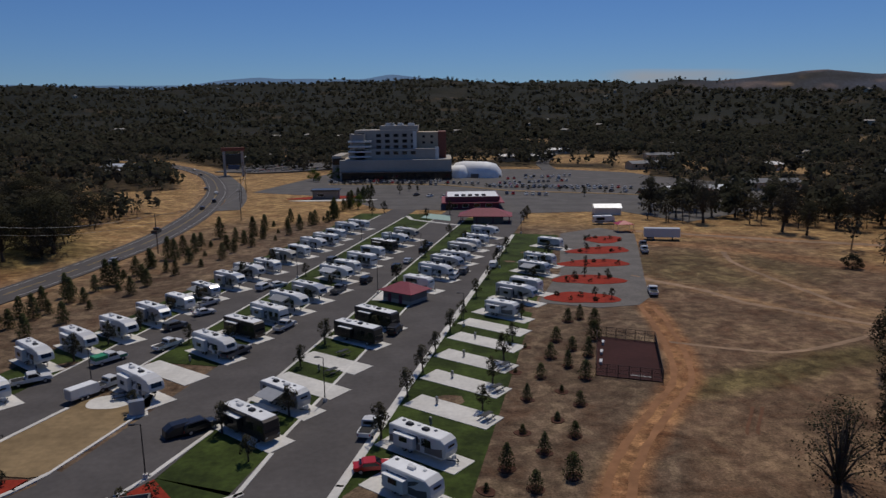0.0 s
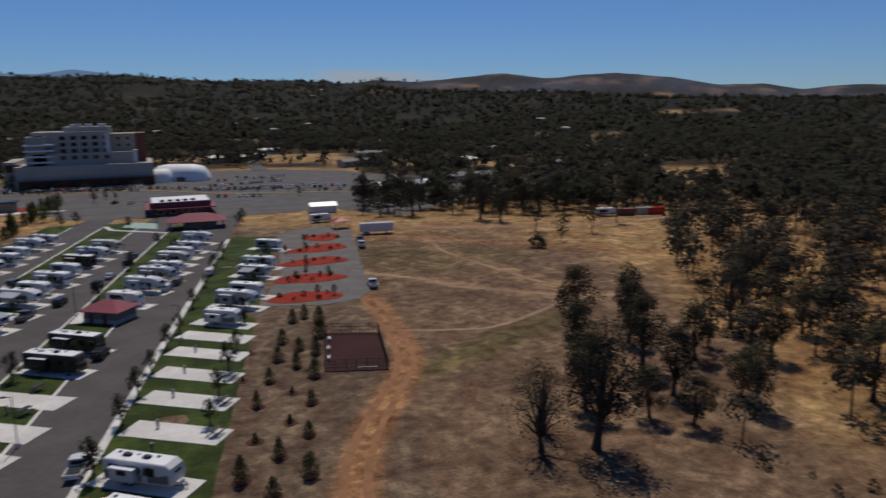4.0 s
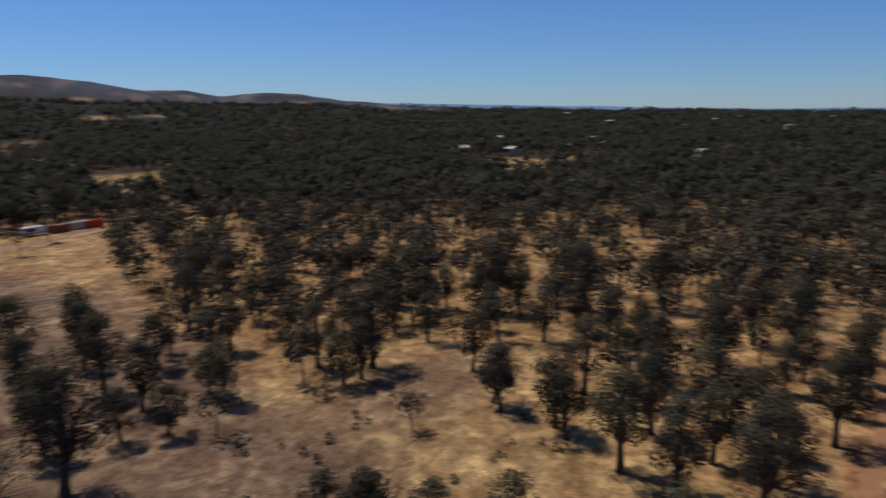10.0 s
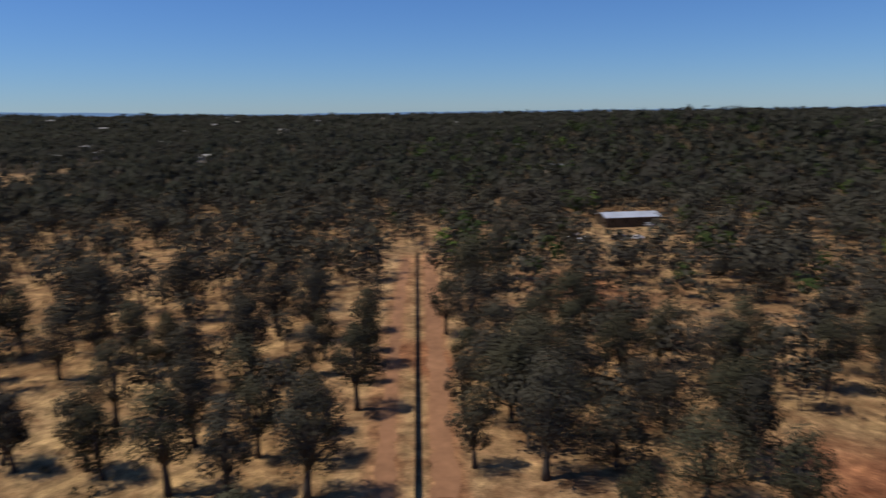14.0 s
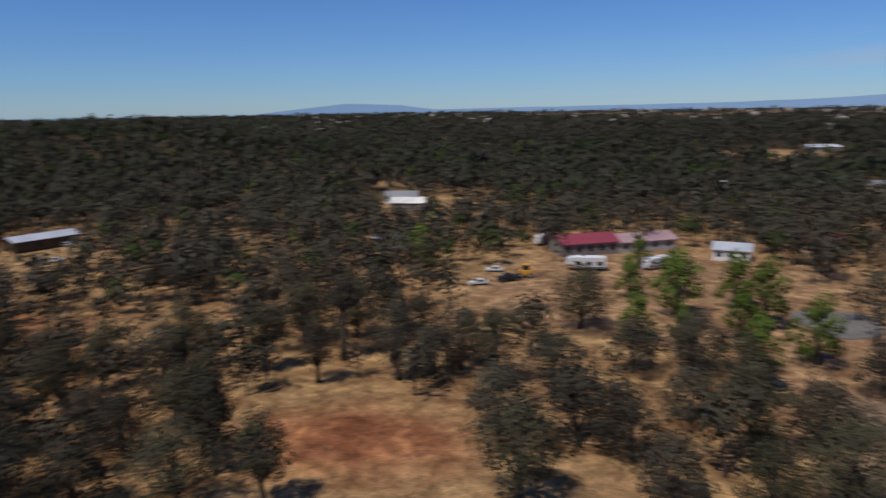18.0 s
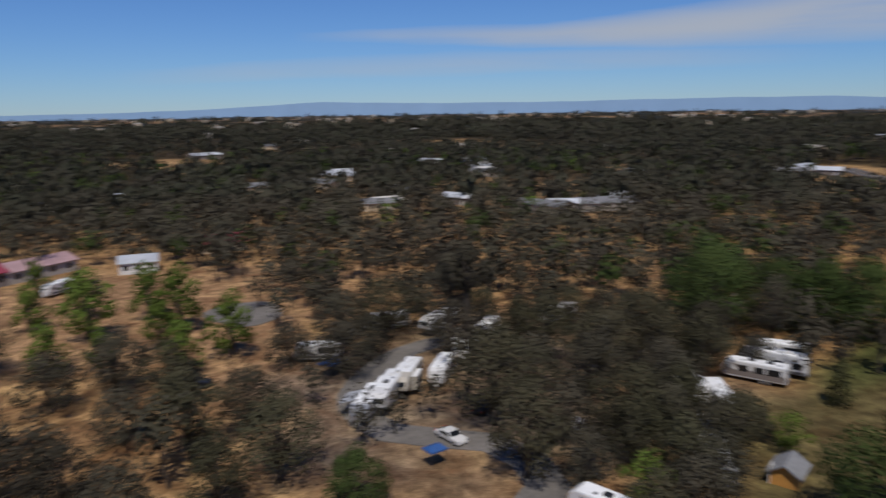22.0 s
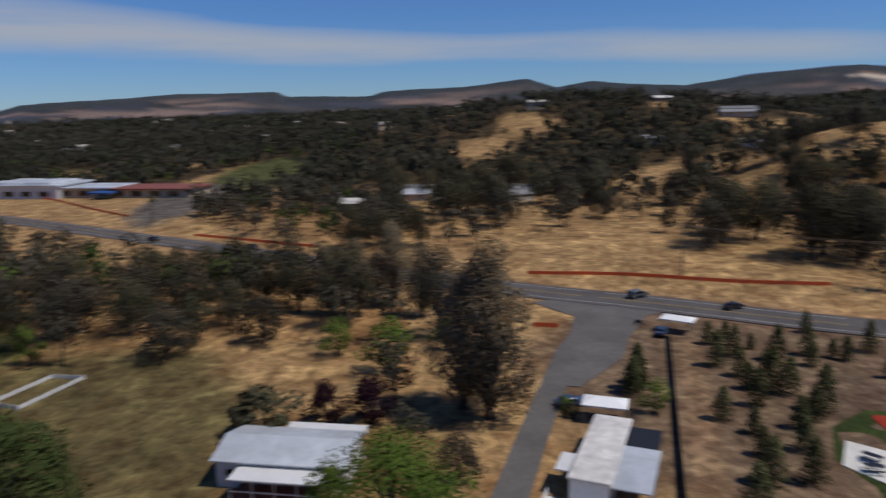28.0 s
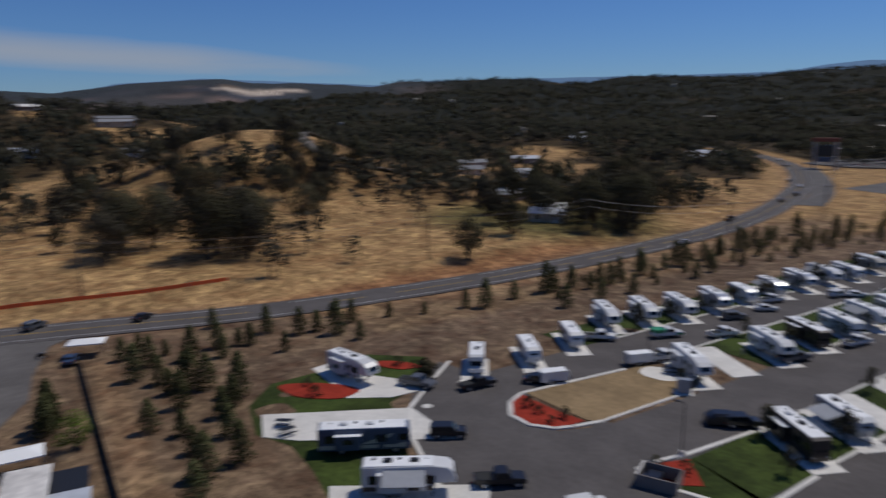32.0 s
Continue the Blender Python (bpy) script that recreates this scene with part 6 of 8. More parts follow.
BELT_W = [(-98.3, 47.1, 1), (-97.2, 50, .8), (-89.6, 53.6, .6), (-95.2, 59.8, 1), (-94.4, 62.6, 1), (-90.7, 64, 1.1), (-85.6, 64.8, .7), (-99.4, 69.1, .7), (-94, 69.5, .8), (-91.9, 76.1, .6), (-88.8, 81.5, .6), (-86, 89.1, .7), (-83.4, 91.6, 1.2), (-83.3, 99.7, 1),
          (-81.5, 107.2, 1.2), (-80.4, 114.3, 1), (-78.8, 122.2, 1.1), (-75.5, 121, .9), (-74.9, 132.7, 1.1), (-74, 140.9, 1), (-72.1, 146.4, 1.1), (-71.5, 155.1, 1), (-71.4, 163.9, 1.1), (-71.2, 173.3, 1.1), (-69.6, 179.7, 1.1), (-68.8, 190.8, 1.1), (-67.4, 203.4, 1.2)]
for i, (x, y, s) in enumerate(BELT_W):
    put_tree("con%d" % (i % 3), x, y, s, i * 67)
for i in range(46):
    s, w = 84 + i * 3.0 + rt.uniform(-1, 1), -93 - (i % 3) * 5.4 + rt.uniform(-1.2, 1.2) + (3 if i > 30 else 0)
    x, y = park(s, w)
    put_tree("sapling" if i % 4 == 1 else "con%d" % (i % 3), x, y, rt.uniform(.75, 1.15), i * 31)
for i in range(16):
    x, y = park(212 + i * 5.2, -88 - i * 0.6 + rt.uniform(-2, 2))
    put_tree("con%d" % (i % 3), x, y, rt.uniform(1.0, 1.35), i * 31)
# ---- young shade trees by the sites ----
for i, (s, w) in enumerate(((61, -34.6), (72, -35), (88, -40.6), (98, -40.8), (104, -34.5), (68, -22.2), (80, -22.4), (88.6, -22.5), (97, -22.6), (107, -22.4), (115, -22), (78, -12.5), (86.5, -12.5), (95.5, -12.2), (104.5, -12), (118, -12), (91, -53.6),
                            (95, -63), (108, -53.4), (121, -53.6), (133, -53.4), (142, -63), (152, -53.6), (165, -53.6), (84, -75.4), (92, -75.6), (100, -75.4), (109, -75.6), (118, -75.2), (135, -75), (150, -75), (165, -75), (180, -54), (195, -54),
                            (140, -41), (152, -34), (166, -41), (182, -34), (196, -41), (130, -22), (146, -22), (160, -22), (176, -22), (66.5, -40.8), (70, -55), (140, -12), (158, -11), (172, -11))):
    put_tree("young", *park(s, w), rt.uniform(.75, 1.25), i * 53)
for i, (x, y) in enumerate(((29, 132), (27.5, 146), (30.5, 150), (33, 162), (35, 148), (36.5, 178), (38.5, 190), (31, 176), (32, 131))):
    put_tree("young", x, y, .62, i * 41)
for x, y in ((-47.5, 61.5), (-45, 60.6), (-49.6, 62.2), (-44.5, 62.8), (-75, 48), (-71.5, 46.6), (-72, 61), (-28.6, 60.5), (-31, 59.2)):
    put_tree("shrub", x, y, rt.uniform(1.0, 1.6), rt.uniform(0, 360), -0.12)
for k, (x, y) in enumerate(BED_SHRUBS):
    put_tree("bush" if k % 3 == 0 else "shrub", x, y, (0.32, 0.9, 1.3)[k % 3], k * 53)
put_tree("bush", 93.2, 157.7, 1.2, 0)
put_tree("bush", -66, 60.2, 1.0, 0)
for i in range(26):
    put_tree("shrub", rt.uniform(40, 75), rt.uniform(15, 52), rt.uniform(.5, 1.1), i * 50)

# ================= woods too many to count =================
def woods(name, label, r0, r1, n, size, clumps, cards, card, seed, gap=0.0, lm=L_WOOD, spread='log', stems=False, span=None, up=0.2, sit=0.6):
    """Woods of clumped crowns: each crown is a handful of leaf clumps, with a stem where it can be seen."""
    rng = np.random.default_rng(seed)
    u = rng.uniform(0, 1, n)
    r = {'area': np.sqrt(r0 ** 2 + (r1 ** 2 - r0 ** 2) * u), 'ring': r0 + (r1 - r0) * u, 'log': r0 * (r1 / r0) ** u}[spread]
    a = rng.uniform(0, 2 * np.pi, n)
    x, y = r * np.sin(a), r * np.cos(a)
    keep = rng.uniform(0, 1, n) < wooded(x, y)
    if span:
        deg = np.degrees(a)
        keep &= (deg > span[0]) & (deg < span[1])
    if stems:
        for gx, gy in TAKEN:
            keep &= np.hypot(x - gx, y - gy) > 4.5
    x, y, r = x[keep], y[keep], r[keep]
    z = height(x, y)
    k = size * (r / r0) ** gap * rng.uniform(0.6, 1.3, len(x))
    n = len(x)
    off = rng.normal(0, 1, (n, clumps, 3))
    off /= np.linalg.norm(off, axis=2)[:, :, None]
    off *= (rng.uniform(0.3, 1, (n, clumps, 1)) * np.array([0.33, 0.33, 0.30])) * k[:, None, None]
    cc = np.stack([x, y, z + k * sit], 1)[:, None, :] + off
    cc = cc.reshape(-1, 3)
    kc = np.repeat(k, clumps)
    d = rng.normal(size=(len(cc), cards, 3))
    d /= np.linalg.norm(d, axis=2)[:, :, None]
    c = (cc[:, None, :] + d * (rng.uniform(0.6, 1, (len(cc), cards, 1)) * 0.225) * kc[:, None, None]).reshape(-1, 3)
    kk = np.repeat(kc, cards) * card * rng.uniform(0.6, 1.3, len(c))
    nrm = d.reshape(-1, 3) + 0.8 * np.repeat(off.reshape(-1, 3) / kc[:, None] / 0.3, cards, 0) + rng.normal(0, 0.28, (len(c), 3)) + np.array([0, 0, 0.3])
    nrm /= np.linalg.norm(nrm, axis=1)[:, None] + 1e-9
    p = np.cross(nrm, rng.normal(size=(len(c), 3)))
    p /= np.linalg.norm(p, axis=1)[:, None] + 1e-9
    q = np.cross(nrm, p)
    p *= kk[:, None]
    q *= kk[:, None] * 0.7
    v = np.stack([c + 0.1 * p - q, c + p + 0.2 * q, c - 0.2 * p + q, c - p - 0.3 * q], 1).reshape(-1, 3)
    out = c - np.repeat(np.stack([x, y, z + k * (sit - 0.1)], 1), clumps * cards, 0)
    out /= np.linalg.norm(out, axis=1)[:, None] + 1e-9
    soft = 0.6 * d.reshape(-1, 3) + 0.8 * out + 0.3 * nrm + np.array([0, 0, up])
    soft /= np.linalg.norm(soft, axis=1)[:, None] + 1e-9
    tagged(new(name, card_mesh(name, v, lm, np.repeat(soft, 4, 0))), label, "woods", kind="stuff")
    if stems:
        w = k * 0.022
        lean = rng.normal(0, 0.05, (n, 2)) * k[:, None]
        quads = []
        for i in range(4):
            t0, t1 = i * np.pi / 2, (i + 1) * np.pi / 2
            quads.append(np.stack([np.stack([x + w * math.cos(t0), y + w * math.sin(t0), z - 0.3], 1), np.stack([x + w * math.cos(t1), y + w * math.sin(t1), z - 0.3], 1),
                                   np.stack([x + lean[:, 0] + .4 * w * math.cos(t1), y + lean[:, 1] + .4 * w * math.sin(t1), z + k * .7], 1), np.stack([x + lean[:, 0] + .4 * w * math.cos(t0), y + lean[:, 1] + .4 * w * math.sin(t0), z + k * .7], 1)], 1))
        tagged(new(name + "_trunks", card_mesh("trunks", np.concatenate(quads).reshape(-1, 3), M_BARK)), "bare grey trunks of the oak woods", "trunks", kind="stuff")


woods("oak_woods", "open grey-green oak woods on dry ground", 62, 150, 1350, 8.6, 8, 36, 0.033, 1, 0.0, L_OAK2, "area", True)
woods("upper_woods", "grey-green oak woods behind the nearer trees", 145, 272, 4300, 9.0, 6, 16, 0.05, 6, 0.0, L_OAK2, "area", True)
woods("dense_woods", "close-grown dark oak woods on the southern slopes", 125, 330, 3600, 9.0, 5, 12, 0.056, 15, 0.0, L_OAK2, "area", False, (88, 238))
woods("leafy_woods", "scattered fresh green leafy trees among the oaks", 125, 560, 2600, 8.8, 6, 16, 0.055, 4, 0.0, L_GREEN, "area", False, (100, 262))
woods("fresh_woods", "bright green leafy trees in the gardens among the oaks", 150, 600, 1000, 7.6, 6, 14, 0.058, 9, 0.0, L_BRIGHT, "area", False, (100, 255))
woods("mixed_woods", "dense dark green woods over the lower slopes", 255, 900, 27000, 11.0, 4, 5, 0.115, 2, 0.1, L_WOOD, "ring", up=0.6, sit=0.5)
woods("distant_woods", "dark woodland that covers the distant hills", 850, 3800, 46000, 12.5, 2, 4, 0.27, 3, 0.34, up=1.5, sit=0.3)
# ================= buildings =================
def window(root, x0, x1, z0, z1, y, fm=M_WOODW):
    """A window on a wall that faces -y: a frame with its dark pane set back in it."""
    t = min(0.12, (x1 - x0) * 0.12)
    m = Mesh()
    for a, b, c, d in ((x0, x1, z0, z0 + t), (x0, x1, z1 - t, z1), (x0, x0 + t, z0 + t, z1 - t), (x1 - t, x1, z0 + t, z1 - t)):
        m.box(a, b, y - 0.06, y + 0.02, c, d)
    w = part("window", m, fm, root)
    part("pane", Mesh().box(x0 + t, x1 - t, y - 0.02, y + 0.02, z0 + t, z1 - t), M_GLASS, w, "dark glass")


def gable(L, W, h, rise, over=0.4, t=0.14):
    a, b = L / 2 + over, W / 2 + over
    e = -over * rise / (W / 2)
    p = [(-b, h + e), (0, h + rise), (b, h + e), (b, h + e + t), (0, h + rise + t), (-b, h + e + t)]
    v = [(x, y, z) for x in (-a, a) for y, z in p]
    f = [(5, 4, 3, 2, 1, 0), (6, 7, 8, 9, 10, 11)] + [(i, (i + 1) % 6, 6 + (i + 1) % 6, 6 + i) for i in range(6)]
    return Mesh().add(v, f)


def house(x, y, L, W, h, turn, roof, wall, label, name="house", rise=1.3, group="", wins=3, z=None):
    root = thing(name, label, "building", pose(x, y, (tall(x, y) if z is None else z) - 0.1, 0, 0, turn), group)
    m = Mesh()
    a, b = L / 2, W / 2
    m.add([(-a, -b, -0.6), (a, -b, -0.6), (a, b, -0.6), (-a, b, -0.6), (-a, -b, h), (a, -b, h), (a, b, h), (-a, b, h), (-a, 0, h + rise), (a, 0, h + rise)],
          [(0, 1, 5, 4), (2, 3, 7, 6), (1, 2, 6, 9, 5), (3, 0, 4, 8, 7), (4, 5, 9, 8), (6, 7, 8, 9)])
    part("wall", m, wall, root)
    part("roof", gable(L, W, h, rise), roof, root)
    for k in range(wins):
        wx = -a + (k + 0.5) * L / wins
        for s in (-1, 1):
            q = Mesh().box(wx - 0.6, wx + 0.6, *sorted((s * b - s * 0.02, s * b + s * 0.05)), h * 0.38, h * 0.8)
            part("window", q, M_GLASS, root)
    part("door", Mesh().box(a * 0.5, a * 0.5 + 0.95, -b - 0.05, -b + 0.02, 0, 2.05), M_WOODW, root)
    return root


def hip(L, W, h, rise, ridge, over=0.5):
    a, b, r = L / 2 + over, W / 2 + over, ridge / 2
    return Mesh().add([(-a, -b, h), (a, -b, h), (a, b, h), (-a, b, h), (-a, -b, h + 0.15), (a, -b, h + 0.15), (a, b, h + 0.15), (-a, b, h + 0.15), (-r, 0, h + rise), (r, 0, h + rise)],
                      [(3, 2, 1, 0), (0, 1, 5, 4), (1, 2, 6, 5), (2, 3, 7, 6), (3, 0, 4, 7), (4, 5, 9, 8), (5, 6, 9), (6, 7, 8, 9), (7, 4, 8)])


# ---- the hotel beyond the car park ----
hotel = thing("hotel", "tall beige hotel in stepped blocks with rows of dark windows", "building", pose(0, 372, 0))
part("podium", Mesh().box(-58, 4.4, 0, 44, -1, 11.4, 0.15), M_STUCCO, hotel)
part("podium_west", Mesh().box(-63, -57.8, 6, 40, -1, 13.6, 0.15), M_STUCCO, hotel)
part("mid_block", Mesh().box(-53, -4.4, 5, 40, 11.2, 17.2, 0.15), M_STUCCO, hotel)
part("tower", Mesh().box(-50.2, -15, 9, 34, 17, 27.6, 0.15), M_STUCCO, hotel)
part("tower_cap", Mesh().box(-36, -14.4, 12, 30, 27.5, 30.0, 0.15), M_STUCCO, hotel)
part("curved_bay", Mesh().poly([(-53 + 3.2 * (1 - math.cos(t * 0.157)), 5 + 4.2 * (1 - math.sin(t * 0.157))) for t in range(11)][::-1] + [(-53, 20), (-44, 20), (-44, 5)], 11.2, 25.5), M_STUCCO, hotel)
part("stair_tower", Mesh().box(-15.4, -3.0, 12, 32, 17, 26.2, 0.15), M_TAN, hotel, "tan panelled stair tower")
part("cladding", Mesh().box(-3.1, 1.6, 12, 34, 11.2, 26.4, 0.1), M_BRICKRED, hotel, "rust-red cladding")
part("light_fin", Mesh().box(-17.2, -15.2, 8.6, 12, 16.9, 26.8), M_WOODW, hotel, "bright edge panel")
part("light_fin", Mesh().box(-4.6, -2.6, 4.5, 10, 11.2, 18.0), M_WOODW, hotel, "bright edge panel")
part("dark_storefront", Mesh().box(-57, 4.5, -0.06, 0.05, 0.2, 4.6), M_GLASS, hotel, "dark ground-floor glazing")
part("canopy", Mesh().box(-57.5, 4.8, -2.4, 0.1, 4.6, 5.1, 0.08), M_STUCCO_D, hotel)
part("dark_bay", Mesh().box(-62.6, -55.5, 5.5, 6.1, 8.6, 12.2), M_GLASS, hotel, "dark upper bay")
for zz in (14, 17.2, 20.4, 23.6):
    for k in range(5):
        window(hotel, -38 + 4.9 * k, -35.2 + 4.9 * k, zz, zz + 1.9, 9 if zz > 17 else 5, M_STUCCO_D)
for zz in (12.6, 15.4, 18.2, 21.0):
    part("balcony_band", Mesh().box(-53.4, -40.5, 3.2, 9.1, zz, zz + 0.9, 0.1), M_WOODW, hotel, "pale balcony band")
part("corner_glass", Mesh().box(-50.3, -44.6, 8.9, 9.1, 22.4, 25.9), M_GLASS, hotel)
for k in range(2):
    window(hotel, -12 + 4.6 * k, -10.4 + 4.6 * k, 19.6, 21, 12, M_STUCCO_D)
    window(hotel, -12 + 4.6 * k, -10.4 + 4.6 * k, 23, 24.4, 12, M_STUCCO_D)
for xx, ww in ((-33, 4), (-26, 3), (-20, 3.4), (-30, 2)):
    part("rooftop_unit", Mesh().box(xx, xx + ww, 14, 18, 29.9, 31.4, 0.1), M_WOODW, hotel)

# ---- the white tent hall ----
tent = thing("tent_hall", "large white fabric tent hall with rounded ends", "building", pose(17.5, 392, 0, 0, 0, -30) @ Matrix.Diagonal((0.8, 0.8, 0.85, 1)))
arch = [(10.5 * math.cos(math.pi * k / 14), 10.4 * math.sin(math.pi * k / 14) ** 0.8) for k in range(15)]
mt = Mesh()
rows = [(-20, 0.15), (-18.5, 0.6), (-15, 0.9), (-9, 1), (9, 1), (15, 0.9), (18.5, 0.6), (20, 0.15)]
mt.add([(xx, ay * k, az * k) for xx, k in rows for ay, az in arch], [(i * 15 + j, i * 15 + j + 1, (i + 1) * 15 + j + 1, (i + 1) * 15 + j) for i in range(7) for j in range(14)])
part("canopy", mt, M_TENT, tent, smooth=True)
ml = Mesh()
rows = [(-9, 0.2), (-8, 0.55), (-5, 0.8), (4, 0.85), (7, 0.6), (8.5, 0.2)]
ml.add([(xx - 9, ay * k - 10, az * k * 0.95) for xx, k in rows for ay, az in arch], [(i * 15 + j, i * 15 + j + 1, (i + 1) * 15 + j + 1, (i + 1) * 15 + j) for i in range(5) for j in range(14)])
part("annex", ml, M_TENT, tent, "lower white fabric annex", smooth=True)
part("entrance", Mesh().box(2, 8, -11, -9.6, 0, 2.8, 0.1), M_GREY, tent)

# ---- clubhouse and pavilion with red roofs ----
club = thing("clubhouse", "maroon clubhouse with a pale flat roof and deep eaves", "building", pose(10.6, 266, 0, 0, 0, 0))
part("wall", Mesh().box(-10, 10, -9, 9, -0.3, 3.4), M_MAROON, club)
part("eave", Mesh().box(-12, 12, -11, 11, 2.4, 2.8, 0.1), M_ROOFRED, club, "red metal eaves")
part("parapet", Mesh().box(-10.3, 10.3, -9.3, 9.3, 3.4, 4.9, 0.1), M_MAROON, club)
part("flat_roof", Mesh().box(-9.8, 9.8, -8.8, 8.8, 4.88, 4.95), M_ROOFW, club, "pale flat roof")
for k in range(4):
    window(club, -8.4 + 4.4 * k, -6 + 4.4 * k, 0.7, 2.2, -9)
for k in range(5):
    part("rooftop_unit", Mesh().box(-7 + 2.6 * k, -5.4 + 2.6 * k, -7.6, -6.4, 4.94, 5.6, 0.1), M_DARKM, club)
pav = thing("pavilion", "open pavilion under a red hipped metal roof", "building", pose(13.4, 227, 0, 0, 0, -6))
part("roof", hip(17, 8.5, 2.4, 2.4, 7), M_ROOFRED, pav)
part("wall", Mesh().box(-4, 6, -2.5, 2.8, -0.2, 2.5), M_STUCCO_D, pav)
for sx in (-8, -2.7, 2.7, 8):
    for sy in (-4, 4):
        part("post", Mesh().box(sx - 0.14, sx + 0.14, sy - 0.14, sy + 0.14, -0.2, 2.45), M_MAROON, pav)
rest = thing("restroom_building", "small dark restroom building under a red hipped metal roof", "building", pose(-7.8, 129.8, 0, 0, 0, -36) @ REAL)
part("roof", hip(8.0, 6.0, 2.5, 1.9, 2.2, 0.8), M_ROOFRED, rest)
part("wall", Mesh().box(-4, 4, -3, 3, -0.2, 2.55), M_STUCCO_D, rest)
for k in range(2):
    part("door", Mesh().box(-2.6 + 3.2 * k, -1.6 + 3.2 * k, -3.06, -2.98, 0, 2.05), M_MAROON, rest)
part("sill_band", Mesh().box(-4.05, 4.05, -3.05, 3.05, 0.0, 0.9), M_STUCCO, rest, "stone base band")
structure("restroom_path", Mesh().poly([park(124, -34.2), park(124, -41.6), park(134.5, -41.6), park(134.5, -36), park(130, -34.2)], -0.1, 0.09), M_CONCRETE, "pale concrete apron round the restroom", "path")
kio = thing("kiosk", "dark timber kiosk by the forecourt", "building", pose(-51, 297, 0))
part("wall", Mesh().box(-5.5, 5.5, -3, 3, -0.2, 3.6), M_STUCCO_D, kio)
part("roof", Mesh().box(-6.2, 6.2, -3.7, 3.7, 3.6, 4.2, 0.1), M_BRONZE, kio)
window(kio, -3.5, -0.5, 1.2, 2.6, -3)
structure("kiosk_path", Mesh().poly([(-66, 291), (-58, 288), (-30, 287), (-28, 290), (-46, 293)], -0.1, 0.13), M_CONCRETE, "pale concrete walk before the kiosk", "path")
structure("pool_deck", Mesh().poly([(-8, 236), (2, 228), (2, 240), (-6, 246)], -0.1, 0.13), mat("pale_green_deck", (0.30, 0.42, 0.36), 0.8, scale=1.5, vary=0.15), "pale green play deck by the clubhouse", "deck")
kerb([(-13, 240), (-11, 232), (-3, 225), (4, 219.5)], wd=1.4, h=0.2)

# ---- sheds and trailers behind the gravel drive ----
sh = thing("storage_shed", "white metal storage building with a ribbed roof", "building", pose(57.4, 247, 0, 0, 0, -3))
part("wall", Mesh().box(-4.6, 4.6, -3, 3, -0.2, 2.6), M_WHITE, sh)
part("roof", gable(9.2, 6, 2.6, 1.0), M_TINROOF, sh)
lt = thing("long_trailer", "long white freight trailer parked on dirt", "trailer", pose(61.2, 195.6, 0, 0, 0, -10))
part("box", Mesh().box(-4.9, 4.9, -1.2, 1.2, 0.9, 3.4, 0.05), M_WHITE, lt)
wheels(lt, [(-3.6, -1), (-3.6, 1), (-2.5, -1), (-2.5, 1)], 0.45, 0.3)
part("leg", Mesh().box(2.9, 3.1, -0.7, -0.5, 0, 1), M_DARKM, lt)
part("leg", Mesh().box(2.9, 3.1, 0.5, 0.7, 0, 1), M_DARKM, lt)
cn = thing("canopy_tent", "red canopy tent on four posts", "tent", pose(54, 209.5, 0, 0, 0, 5))
part("canopy", hip(5, 4, 2.3, 1.1, 0.5, 0.1), M_RED, cn)
for sx in (-2.4, 2.4):
    for sy in (-1.9, 1.9):
        part("post", Mesh().box(sx - 0.05, sx + 0.05, sy - 0.05, sy + 0.05, 0, 2.35), M_STEEL, cn)
put_rv("tt_white", 51.2, 224, 4)
put_rv("tt_white", 143, 196.5, -16)
put_car("pg", 52.9, 184.5, 82)
put_car("pw", 51.2, 177.2, 82)
put_car("pw", 40.9, 134.6, 80)
for k, (x, y, mm) in enumerate(((150, 195, M_BRICKRED), (157, 194.5, M_STEEL), (161, 193, M_RED))):
    bx = thing("shipping_crate", "weathered freight container among yard clutter", "container", pose(x, y, tall(x, y), 0, 0, -14), "yard clutter")
    part("box", Mesh().box(-2.9, 2.9, -1.2, 1.2, 0, 2.4, 0.05), mm, bx)
    part("door", Mesh().box(2.88, 2.95, -1.1, 1.1, 0.1, 2.3), M_DARKM, bx)

# ---- the fenced dark court ----
CT = [(20.3, 90.6), (28.7, 88.2), (32.4, 104.6), (24.1, 107.6)]
structure("court", Mesh().poly(CT, -0.1, 0.07), M_COURT, "dark brown fenced court of packed mulch", "court")
cf = thing("court_fence", "dark chain-link fence round the court", "fence", pose(0, 0, 0))
for (a, b) in zip(CT, CT[1:] + CT[:1]):
    a, b = np.array(a), np.array(b)
    n = 6
    for k in range(n):
        p = a + (b - a) * k / n
        part("post", Mesh().tube([(*p, -0.2), (*p, 1.85)], [0.05, 0.05], 5), M_FENCE, cf)
    d = (b - a) / np.linalg.norm(b - a)
    m = Mesh()
    for zz in (0.12, 0.65, 1.2, 1.8):
        m.tube([(*a, zz), (*b, zz)], [0.03, 0.03], 4)
    part("rail", m, M_FENCE, cf)
    m = Mesh()
    L = np.linalg.norm(b - a)
    for k in range(int(L / 0.35)):
        p, q = a + d * k * 0.35, a + d * min(L, k * 0.35 + 0.9)
        m.tube([(*p, 0.1), (*q, 1.78)], [0.012, 0.012], 3).tube([(*q, 0.1), (*p, 1.78)], [0.012, 0.012], 3)
    part("mesh_panel", m, M_FENCE, cf)
